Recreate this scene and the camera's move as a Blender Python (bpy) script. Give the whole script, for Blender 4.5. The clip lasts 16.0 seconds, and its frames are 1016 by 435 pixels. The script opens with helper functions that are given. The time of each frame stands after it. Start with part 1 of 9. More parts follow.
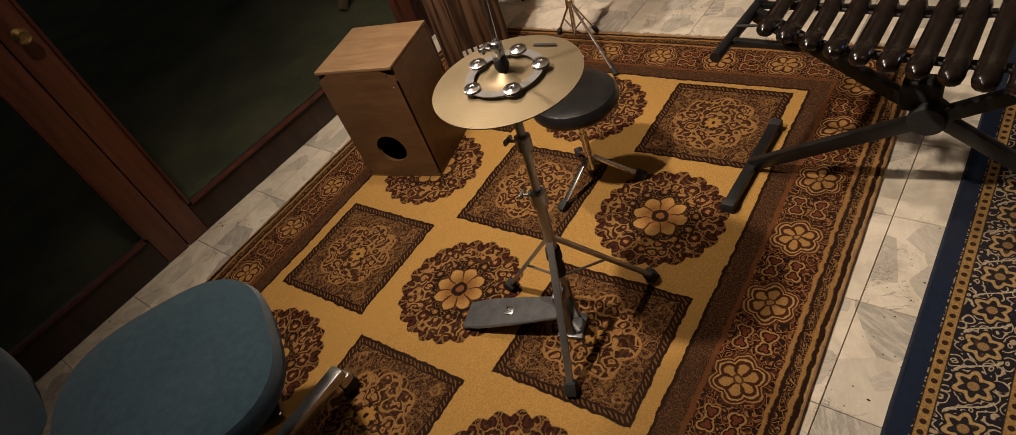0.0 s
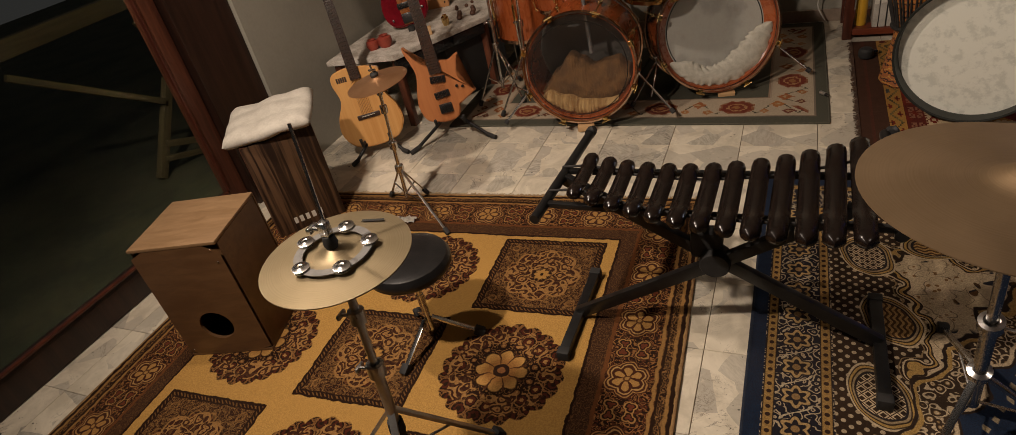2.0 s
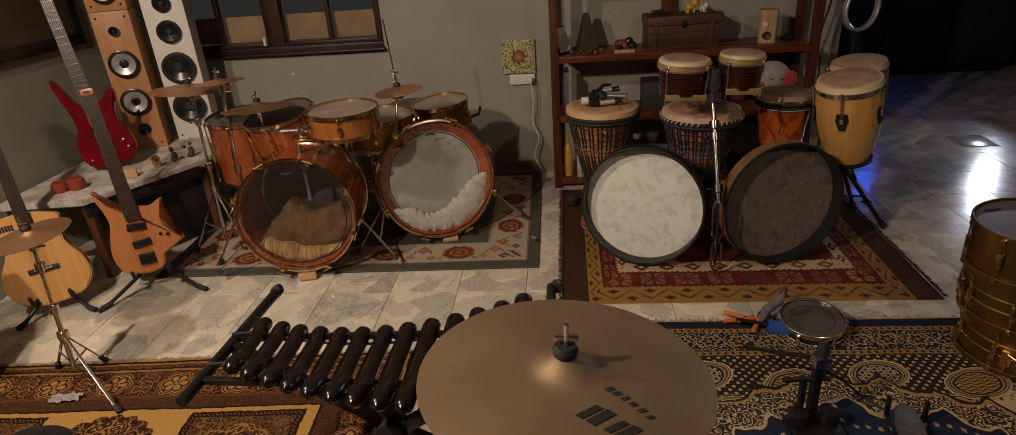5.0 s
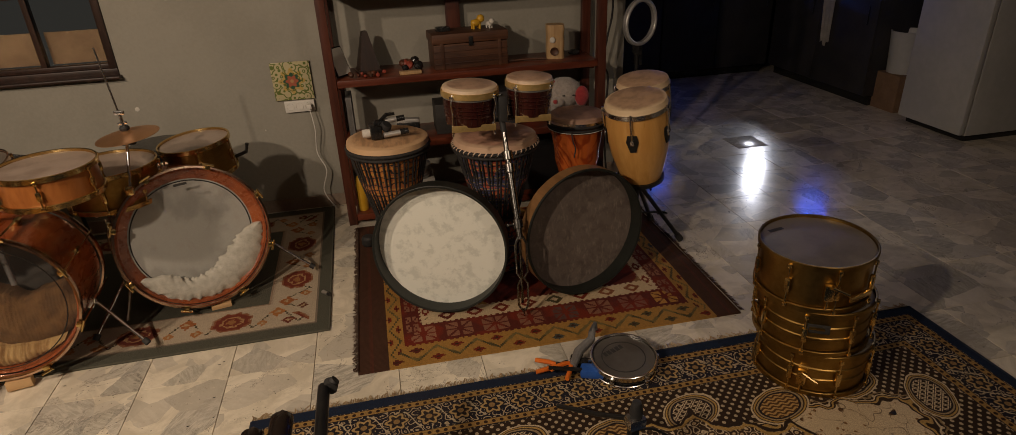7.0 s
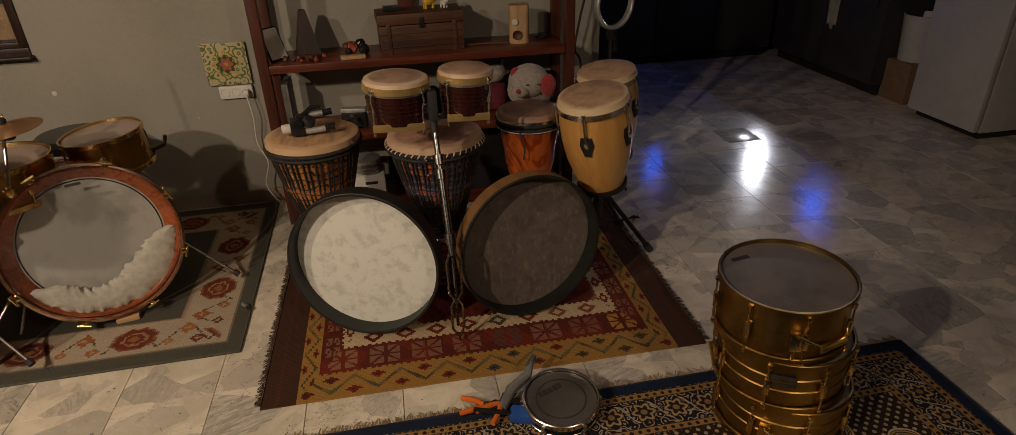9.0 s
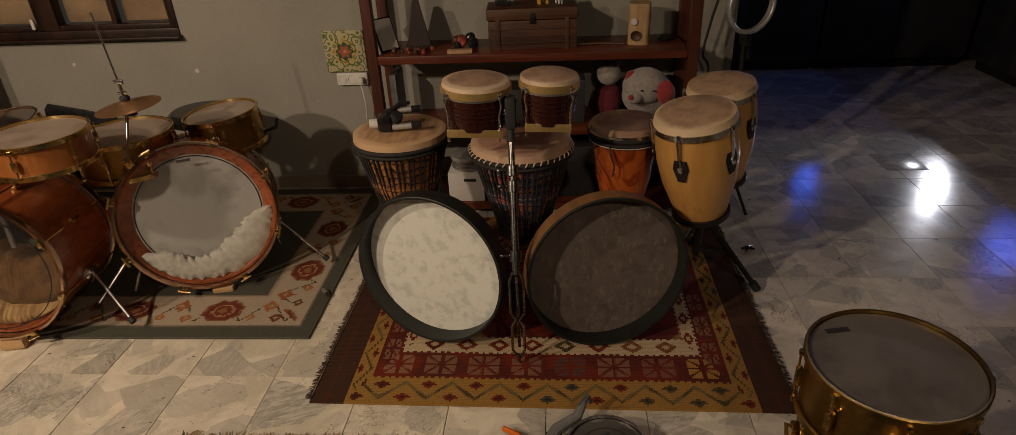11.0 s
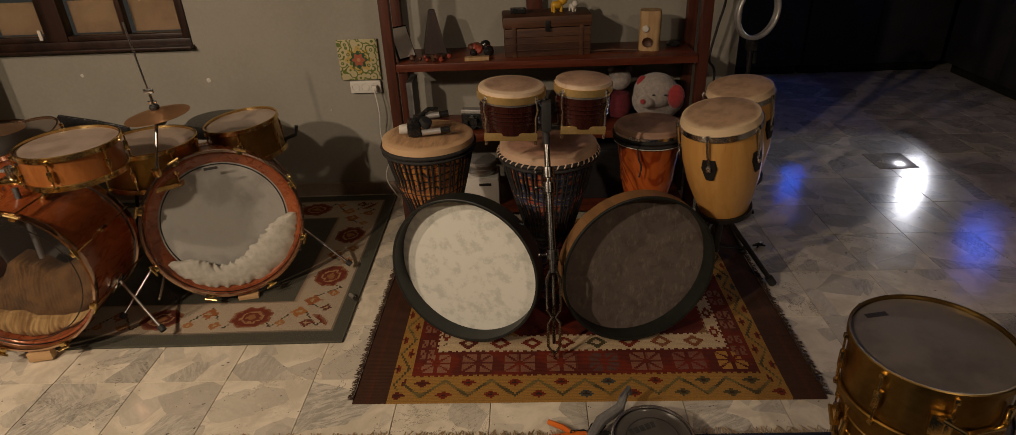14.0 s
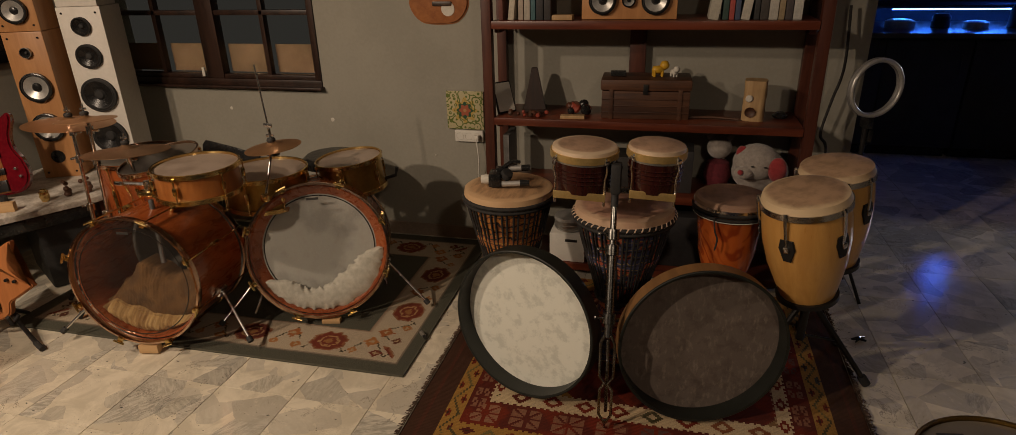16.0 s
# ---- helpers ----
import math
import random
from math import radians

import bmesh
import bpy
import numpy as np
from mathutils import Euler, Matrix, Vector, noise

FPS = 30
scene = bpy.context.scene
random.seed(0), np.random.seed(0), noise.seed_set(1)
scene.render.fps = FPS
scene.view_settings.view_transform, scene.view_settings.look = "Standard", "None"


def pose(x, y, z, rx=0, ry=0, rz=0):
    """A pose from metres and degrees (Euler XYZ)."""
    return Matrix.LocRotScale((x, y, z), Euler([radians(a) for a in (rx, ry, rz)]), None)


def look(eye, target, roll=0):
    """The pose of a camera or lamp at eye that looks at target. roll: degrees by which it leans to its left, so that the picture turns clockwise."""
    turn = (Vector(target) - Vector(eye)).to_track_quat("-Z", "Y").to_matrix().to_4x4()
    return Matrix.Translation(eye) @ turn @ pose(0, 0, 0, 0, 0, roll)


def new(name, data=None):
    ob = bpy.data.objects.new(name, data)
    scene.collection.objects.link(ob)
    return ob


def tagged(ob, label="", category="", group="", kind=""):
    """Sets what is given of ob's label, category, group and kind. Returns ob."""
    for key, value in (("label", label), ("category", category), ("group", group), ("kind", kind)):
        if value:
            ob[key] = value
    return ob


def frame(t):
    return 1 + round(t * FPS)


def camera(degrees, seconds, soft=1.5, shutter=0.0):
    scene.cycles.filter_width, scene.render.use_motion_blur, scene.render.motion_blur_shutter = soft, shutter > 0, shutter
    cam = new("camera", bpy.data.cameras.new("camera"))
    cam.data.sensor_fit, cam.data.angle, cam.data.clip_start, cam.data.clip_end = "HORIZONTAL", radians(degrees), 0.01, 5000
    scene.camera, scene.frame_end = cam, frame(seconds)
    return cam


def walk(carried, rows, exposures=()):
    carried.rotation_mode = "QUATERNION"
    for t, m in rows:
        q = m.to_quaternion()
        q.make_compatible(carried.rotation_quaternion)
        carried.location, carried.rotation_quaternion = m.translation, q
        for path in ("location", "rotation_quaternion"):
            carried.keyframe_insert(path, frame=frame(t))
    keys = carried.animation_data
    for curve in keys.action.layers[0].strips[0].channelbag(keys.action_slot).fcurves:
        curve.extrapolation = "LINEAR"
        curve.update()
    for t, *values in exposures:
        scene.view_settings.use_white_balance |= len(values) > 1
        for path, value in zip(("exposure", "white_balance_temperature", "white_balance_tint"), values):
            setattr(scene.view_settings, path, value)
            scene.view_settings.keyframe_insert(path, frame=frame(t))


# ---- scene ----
cam = camera(77.3, 16.0, soft=0.6)

# camera and walk
PATH = [
    (0, (0.744, 0.328, 1.414), (-0.404, 1.281, 0.082), -22.0),
    (0.5, (0.756, 0.332, 1.434), (-0.305, 1.44, 0.15), -19.4),
    (1, (0.765, 0.342, 1.446), (-0.215, 1.574, 0.213), -16.9),
    (1.5, (0.768, 0.344, 1.456), (-0.125, 1.701, 0.289), -14.8),
    (2, (0.774, 0.346, 1.463), (-0.025, 1.814, 0.364), -13.1),
    (2.5, (0.774, 0.341, 1.471), (0.071, 1.913, 0.453), -10.9),
    (3, (0.771, 0.339, 1.475), (0.153, 1.968, 0.494), -9.5),
    (3.5, (0.797, 0.35, 1.482), (0.278, 2.043, 0.554), -8.0),
    (4, (0.869, 0.4, 1.486), (0.401, 2.132, 0.603), -7.0),
    (4.5, (0.982, 0.472, 1.476), (0.585, 2.25, 0.649), -4.7),
    (5, (1.077, 0.534, 1.463), (0.887, 2.341, 0.627), -4.1),
    (5.2, (1.101, 0.565, 1.457), (1.017, 2.372, 0.603), -3.8),
    (7.3, (1.308, 0.921, 1.482), (1.665, 2.692, 0.625), -2.4),
    (7.5, (1.367, 0.927, 1.482), (1.681, 2.713, 0.638), -1.3),
    (8, (1.462, 0.939, 1.472), (1.777, 2.709, 0.595), -1.4),
    (8.5, (1.523, 1.027, 1.461), (1.843, 2.78, 0.553), -0.7),
    (9, (1.574, 1.181, 1.452), (1.881, 2.926, 0.526), -1.9),
    (9.5, (1.58, 1.242, 1.448), (1.827, 3.018, 0.562), -3.4),
    (9.7, (1.602, 1.275, 1.453), (1.76, 3.053, 0.551), -3.9),
    (11.8, (1.909, 1.359, 1.463), (1.722, 3.109, 0.513), -2.3),
    (12, (1.887, 1.352, 1.467), (1.721, 3.116, 0.539), -2.2),
    (12.5, (1.794, 1.33, 1.472), (1.613, 3.091, 0.541), -2.3),
    (13, (1.709, 1.301, 1.473), (1.675, 3.074, 0.547), -2.4),
    (13.5, (1.65, 1.283, 1.467), (1.601, 3.045, 0.523), -3.1),
    (14, (1.638, 1.278, 1.471), (1.564, 3.05, 0.545), -2.5),
    (14.5, (1.662, 1.282, 1.461), (1.642, 3.043, 0.514), -2.5),
    (15, (1.706, 1.289, 1.462), (1.64, 3.06, 0.536), -2.4),
    (15.5, (1.789, 1.305, 1.461), (1.615, 3.096, 0.588), -1.3),
    (16, (1.848, 1.292, 1.48), (1.373, 3.078, 0.716), -1.5),
]
# seconds, stops, kelvin, tint: the clip's white balance drifts a little
BALANCE = [(0.0, 0.12, 6150, 10.0), (0.9, 0.05, 6160, 10.0), (1.6, -0.10, 6170, 10.0), (4.5, -0.10, 6250, 10.0), (8.0, -0.02, 6720, 10.0), (12.5, -0.10, 6740, 10.0), (14.5, -0.05, 6770, 10.0), (16.0, -0.09, 6790, 10.0)]
walk(cam, [(t, look(eye, target, roll)) for t, eye, target, roll in PATH], BALANCE)

# ---------- light ----------
world = bpy.data.worlds.new("night")
scene.world = world
world.use_nodes = True
world.node_tree.nodes["Background"].inputs[0].default_value = (0.33, 0.30, 0.27, 1)
world.node_tree.nodes["Background"].inputs[1].default_value = 0.085


def lamp(name, kind, place, power, colour, size=0.1, target=None, size_y=None):
    data = bpy.data.lights.new(name, kind)
    data.energy, data.color = power, colour
    if kind == "AREA":
        data.size = size
        if size_y:
            data.shape, data.size_y = "RECTANGLE", size_y
    else:
        data.shadow_soft_size = size
    ob = new(name, data)
    ob.matrix_world = look(place, target) if target else pose(*place)
    return ob


WARM = (1.0, 0.79, 0.61)


def spot(name, place, target, power, cone):
    ob = lamp(name, "SPOT", place, power, WARM, 0.05, target)
    ob.data.spot_size, ob.data.spot_blend = radians(cone), 1.0
    return ob


spot("ceiling_spot_light", (-0.55, 0.62, 2.42), (0.25, 2.62, 0.0), 200, 140)
spot("ceiling_spot_light", (-1.00, 1.58, 2.42), (0.30, 3.20, 0.3), 118, 140)
# Not a known lamp: added to brighten the right side and the hand drums.
spot("ceiling_spot_light", (2.70, 0.40, 2.42), (1.45, 3.10, 0.0), 48, 76)
desk = lamp("counter_lamp_light", "SPOT", (5.334, 6.967, 1.26), 62, (0.84, 0.87, 1.0), 0.035, (3.30, 4.20, 0.0))
desk.data.spot_size, desk.data.spot_blend = radians(70), 0.6

# ---------- node helpers ----------


class Net:
    """A short way to write shader arithmetic."""

    def __init__(self, name):
        self.m = bpy.data.materials.new(name)
        self.m.use_nodes = True
        self.t = self.m.node_tree
        self.b = self.t.nodes["Principled BSDF"]

    def node(self, kind):
        return self.t.nodes.new(kind)

    def put(self, value, socket):
        if isinstance(value, bpy.types.NodeSocket):
            self.t.links.new(value, socket)
        else:
            socket.default_value = value

    def f(self, op, a, b=0.0, c=0.0, clamp=False):
        n = self.node("ShaderNodeMath")
        n.operation, n.use_clamp = op, clamp
        for i, v in enumerate((a, b, c)):
            self.put(v, n.inputs[i])
        return n.outputs[0]

    def mix(self, fac, a, b):
        n = self.node("ShaderNodeMix")
        n.data_type = "RGBA"
        self.put(fac, n.inputs[0])
        for v, s in ((a, n.inputs[6]), (b, n.inputs[7])):
            self.put((*v, 1) if isinstance(v, tuple) and len(v) == 3 else v, s)
        return n.outputs[2]

    def coords(self, kind="Object"):
        return self.node("ShaderNodeTexCoord").outputs[kind]

    def xyz(self, vec):
        n = self.node("ShaderNodeSeparateXYZ")
        self.put(vec, n.inputs[0])
        return n.outputs

    def vec(self, x, y, z=0.0):
        n = self.node("ShaderNodeCombineXYZ")
        for v, s in zip((x, y, z), n.inputs):
            self.put(v, s)
        return n.outputs[0]

    def scaled(self, vec, by):
        n = self.node("ShaderNodeVectorMath")
        n.operation = "MULTIPLY"
        self.put(vec, n.inputs[0])
        n.inputs[1].default_value = by
        return n.outputs[0]

    def noise(self, vec, scale, detail=4.0, rough=0.55, distort=0.0):
        n = self.node("ShaderNodeTexNoise")
        self.put(vec, n.inputs["Vector"])
        for k, v in (("Scale", scale), ("Detail", detail), ("Roughness", rough), ("Distortion", distort)):
            n.inputs[k].default_value = v
        return n.outputs[0]

    def voronoi(self, vec, scale, feature="F1", out="Distance"):
        n = self.node("ShaderNodeTexVoronoi")
        n.feature = feature
        self.put(vec, n.inputs["Vector"])
        n.inputs["Scale"].default_value = scale
        return n.outputs[out]

    def step(self, value, low, high):
        n = self.node("ShaderNodeMapRange")
        n.interpolation_type = "SMOOTHSTEP"
        for v, s in zip((value, low, high), n.inputs):
            self.put(v, s)
        return n.outputs[0]

    def band(self, value, low, high, soft=0.004):
        """1 between low and high."""
        return self.f("MULTIPLY", self.step(value, low - soft, low + soft), self.step(value, high + soft, high - soft))

    def random(self):
        return self.node("ShaderNodeObjectInfo").outputs["Random"]

    def bump(self, height, strength, distance=0.002):
        n = self.node("ShaderNodeBump")
        n.inputs["Strength"].default_value, n.inputs["Distance"].default_value = strength, distance
        self.put(height, n.inputs["Height"])
        self.put(n.outputs[0], self.b.inputs["Normal"])

    def set(self, **values):
        names = dict(colour="Base Color", rough="Roughness", metal="Metallic", glow="Emission Color", power="Emission Strength",
                     coat="Coat Weight", glass="Transmission Weight", ior="IOR", alpha="Alpha", sheen="Sheen Weight", gloss="Specular IOR Level")
        for k, v in values.items():
            self.put((*v, 1) if isinstance(v, tuple) and len(v) == 3 else v, self.b.inputs[names[k]])
        return self.m


def plain(name, a, b, scale=20.0, rough=0.5, metal=0.0, bump=0.15, spread=0.12, coat=0.0, stretch=(1, 1, 1), fine=8.0, sheen=0.0, depth=0.002):
    """Two tones mottled at two scales, with grain in roughness and relief."""
    n = Net(name)
    c = n.scaled(n.coords(), stretch)
    big, small = n.noise(c, scale, 5), n.noise(c, scale * fine, 3)
    fac = n.step(n.f("ADD", n.f("MULTIPLY", big, 0.7), n.f("MULTIPLY", small, 0.3)), 0.34, 0.66)
    n.bump(n.f("ADD", small, n.f("MULTIPLY", big, 0.5)), bump, depth)
    return n.set(colour=n.mix(fac, a, b), rough=n.f("ADD", rough - spread / 2, n.f("MULTIPLY", small, spread), clamp=True), metal=metal, coat=coat, sheen=sheen)


def wood(name, a, b, scale=9.0, rough=0.4, axis=2, coat=0.0, stretch=0.08, bump=0.1, spread=0.15):
    """Grain that runs along an axis of the object."""
    n = Net(name)
    s = [1.0, 1.0, 1.0]
    s[axis] = stretch
    c = n.scaled(n.coords(), tuple(s))
    grain = n.noise(c, scale * 6, 6, 0.62, 0.6)
    broad = n.noise(c, scale, 4, 0.5, 1.5)
    fac = n.step(n.f("ADD", n.f("MULTIPLY", grain, 0.5), n.f("MULTIPLY", broad, 0.5)), 0.36, 0.64)
    n.bump(grain, bump, 0.001)
    return n.set(colour=n.mix(fac, a, b), rough=n.f("ADD", rough - spread / 2, n.f("MULTIPLY", grain, spread)), coat=coat)


M = {}
M["wall"] = plain("wall_paint", (0.275, 0.262, 0.217), (0.32, 0.305, 0.255), 2.2, 0.75, bump=0.25, fine=30)
M["ceiling"] = plain("ceiling_paint", (0.7, 0.68, 0.64), (0.76, 0.74, 0.7), 2.0, 0.8)
M["dark_wood"] = wood("dark_wood", (0.060, 0.019, 0.010), (0.140, 0.047, 0.023), 8, 0.42)
M["post_wood"] = wood("dark_post_wood", (0.012, 0.005, 0.003), (0.034, 0.014, 0.008), 8, 0.42)
M["red_wood"] = wood("red_brown_wood", (0.080, 0.017, 0.008), (0.165, 0.038, 0.015), 7, 0.34, axis=0)
M["red_wood_z"] = wood("red_brown_wood_upright", (0.045, 0.011, 0.006), (0.10, 0.026, 0.012), 7, 0.42, axis=2)
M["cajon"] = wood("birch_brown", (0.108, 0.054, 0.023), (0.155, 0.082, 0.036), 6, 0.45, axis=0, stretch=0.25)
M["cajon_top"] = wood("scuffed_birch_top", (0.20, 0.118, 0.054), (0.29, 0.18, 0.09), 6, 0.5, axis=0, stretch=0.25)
M["chrome"] = plain("chrome", (0.62, 0.605, 0.58), (0.74, 0.725, 0.70), 30, 0.23, 1.0, 0.03)
M["black_metal"] = plain("black_metal", (0.006, 0.006, 0.0065), (0.013, 0.0125, 0.012), 25, 0.38, 0.0, 0.1)
M["rubber"] = plain("black_rubber", (0.014, 0.014, 0.014), (0.026, 0.025, 0.024), 40, 0.7)
M["bronze"] = plain("bronze_cymbal", (0.62, 0.43, 0.22), (0.7, 0.5, 0.27), 8, 0.3, 1.0, 0.05)
M["gold"] = plain("brass_drum", (0.52, 0.33, 0.10), (0.64, 0.43, 0.15), 9, 0.32, 1.0, 0.05)
M["skin"] = plain("goat_skin", (0.55, 0.38, 0.26), (0.68, 0.52, 0.38), 9, 0.55)
M["white_cloth"] = plain("white_cloth", (0.50, 0.465, 0.40), (0.61, 0.575, 0.50), 14, 0.85, bump=0.4)


# ---------- mesh helpers ----------
def mesh(name, bm, material, smooth=True, angle=35):
    me = bpy.data.meshes.new(name)
    bmesh.ops.recalc_face_normals(bm, faces=bm.faces[:])
    if smooth:
        lim = radians(angle)
        for f in bm.faces:
            f.smooth = True
        for e in bm.edges:
            e.smooth = len(e.link_faces) == 2 and e.calc_face_angle(0) < lim
    bm.to_mesh(me)
    bm.free()
    for m in (material if isinstance(material, (list, tuple)) else [material]):
        me.materials.append(m)
    return me


def part(name, bm, material, parent, label="", at=None, smooth=True, angle=35):
    ob = new(name, mesh(name, bm, material, smooth, angle))
    ob.parent = parent
    if at is not None:
        ob.matrix_basis = at
    return tagged(ob, label)


def thing(name, label, category, at, group="", kind=""):
    ob = new(name)
    ob.empty_display_size = 0.1
    ob.matrix_basis = at if isinstance(at, Matrix) else pose(*at)
    return tagged(ob, label, category, group, kind)


def single(name, bm, material, at, label, category, group="", kind="", smooth=True, angle=35):
    ob = new(name, mesh(name, bm, material, smooth, angle))
    ob.matrix_basis = at if isinstance(at, Matrix) else pose(*at)
    return tagged(ob, label, category, group, kind)


def box(size, centre=(0, 0, 0), bevel=0.004, bm=None, turn=None, segments=2):
    b = bmesh.new()
    bmesh.ops.create_cube(b, size=1.0)
    bmesh.ops.scale(b, vec=size, verts=b.verts)
    if bevel:
        bmesh.ops.bevel(b, geom=b.edges[:], offset=min(bevel, min(size) * 0.45), segments=segments, affect="EDGES", profile=0.6)
    bmesh.ops.transform(b, matrix=Matrix.Translation(centre) @ (turn or Matrix()), verts=b.verts)
    return merge(bm, b)


def merge(bm, b):
    if bm is None:
        return b
    me = bpy.data.meshes.new("joined")
    b.to_mesh(me)
    b.free()
    bm.from_mesh(me)
    bpy.data.meshes.remove(me)
    return bm


def lathe(profile, segments=32, m=None, bm=None, close=False):
    """Turns (radius, height) pairs about z."""
    b = bmesh.new()
    rings = []
    for r, z in profile:
        if r < 1e-5:
            rings.append([b.verts.new((0, 0, z))])
        else:
            rings.append([b.verts.new((r * math.cos(2 * math.pi * k / segments), r * math.sin(2 * math.pi * k / segments), z)) for k in range(segments)])
    pairs = list(zip(rings, rings[1:])) + ([(rings[-1], rings[0])] if close else [])
    for low, high in pairs:
        for k in range(segments):
            j = (k + 1) % segments
            if len(low) == 1 and len(high) == 1:
                continue
            if len(low) == 1:
                b.faces.new((low[0], high[k], high[j]))
            elif len(high) == 1:
                b.faces.new((low[k], low[j], high[0]))
            else:
                b.faces.new((low[k], low[j], high[j], high[k]))
    if m:
        bmesh.ops.transform(b, matrix=m, verts=b.verts)
    return merge(bm, b)


def tube(points, radius, bm=None, segments=10, closed=False):
    """A round bar along points; radius may be one number or one for each point."""
    b = bmesh.new()
    pts = [Vector(p) for p in points]
    radii = radius if isinstance(radius, (list, tuple)) else [radius] * len(pts)
    rings = []
    up = None
    for i, p in enumerate(pts):
        a = pts[i - 1] if i or closed else p
        c = pts[(i + 1) % len(pts)] if i < len(pts) - 1 or closed else p
        d = (c - a).normalized()
        if up is None:
            up = Vector((0, 0, 1)) if abs(d.z) < 0.9 else Vector((1, 0, 0))
        side = d.cross(up).normalized()
        up = side.cross(d).normalized()
        rings.append([b.verts.new(p + radii[i] * (side * math.cos(2 * math.pi * k / segments) + up * math.sin(2 * math.pi * k / segments))) for k in range(segments)])
    for low, high in list(zip(rings, rings[1:])) + ([(rings[-1], rings[0])] if closed else []):
        for k in range(segments):
            j = (k + 1) % segments
            b.faces.new((low[k], low[j], high[j], high[k]))
    if not closed:
        b.faces.new(rings[0][::-1])
        b.faces.new(rings[-1])
    return merge(bm, b)


def outline(points, depth, bevel=0.0, bm=None, m=None, segments=2):
    """A flat shape in x and y, from z = 0 up to depth."""
    b = bmesh.new()
    face = b.faces.new([b.verts.new((x, y, 0)) for x, y in points])
    top = bmesh.ops.extrude_face_region(b, geom=[face])
    bmesh.ops.translate(b, vec=(0, 0, depth), verts=[v for v in top["geom"] if isinstance(v, bmesh.types.BMVert)])
    if bevel:
        rim = [e for e in b.edges if abs(e.verts[0].co.z - e.verts[1].co.z) < 1e-6]
        bmesh.ops.bevel(b, geom=rim, offset=bevel, segments=segments, affect="EDGES")
    if m:
        bmesh.ops.transform(b, matrix=m, verts=b.verts)
    return merge(bm, b)


def spline(points, steps=8, closed=False):
    """A smooth line through points (Catmull-Rom)."""
    p = [Vector(q) for q in points]
    n = len(p)
    out = []
    for i in range(n if closed else n - 1):
        a, b, c, d = (p[(i + k) % n] if closed else p[max(0, min(n - 1, i + k))] for k in (-1, 0, 1, 2))
        for s in range(steps):
            t = s / steps
            out.append(0.5 * (2 * b + (c - a) * t + (2 * a - 5 * b + 4 * c - d) * t * t + (3 * b - a - 3 * c + d) * t ** 3))
    if not closed:
        out.append(p[-1])
    return out


def along(a, b):
    """The pose at a whose z axis points to b."""
    a, b = Vector(a), Vector(b)
    return Matrix.Translation(a) @ (b - a).to_track_quat("Z", "Y").to_matrix().to_4x4()


# ---------- woven patterns ----------
DARK, RUST, OCHRE, CREAM = (0.020, 0.009, 0.005), (0.135, 0.050, 0.016), (0.40, 0.215, 0.06), (0.50, 0.40, 0.26)


def pile(n, col, p, colour_noise=0.25, fine=260.0):
    """Wear and pile on a woven colour."""
    wear = n.noise(p, 2.2, 5)
    nap = n.noise(p, fine, 2)
    col = n.mix(n.f("MULTIPLY", n.step(nap, 0.35, 0.65), colour_noise), col, (0.02, 0.012, 0.008))
    col = n.mix(n.f("MULTIPLY", n.step(wear, 0.45, 0.75), 0.10), col, (0.12, 0.08, 0.045))
    n.bump(nap, 0.5, 0.004)
    return n.set(colour=col, rough=0.95, gloss=0.08)


def lines(n, p, scale, width, wobble=0.035):
    """Curling outlines, like the drawing of leaves and scrolls."""
    w = n.node("ShaderNodeVectorMath")
    w.operation = "MULTIPLY_ADD"
    t = n.node("ShaderNodeTexNoise")
    n.put(p, t.inputs["Vector"])
    t.inputs["Scale"].default_value, t.inputs["Detail"].default_value = scale * 0.8, 1.0
    n.put(t.outputs["Color"], w.inputs[0])
    w.inputs[1].default_value = (wobble,) * 3
    n.put(p, w.inputs[2])
    d = n.voronoi(w.outputs[0], scale)
    return d, n.band(n.f("FRACT", n.f("MULTIPLY", d, 2.6)), 0.30, 0.30 + width, 0.06)


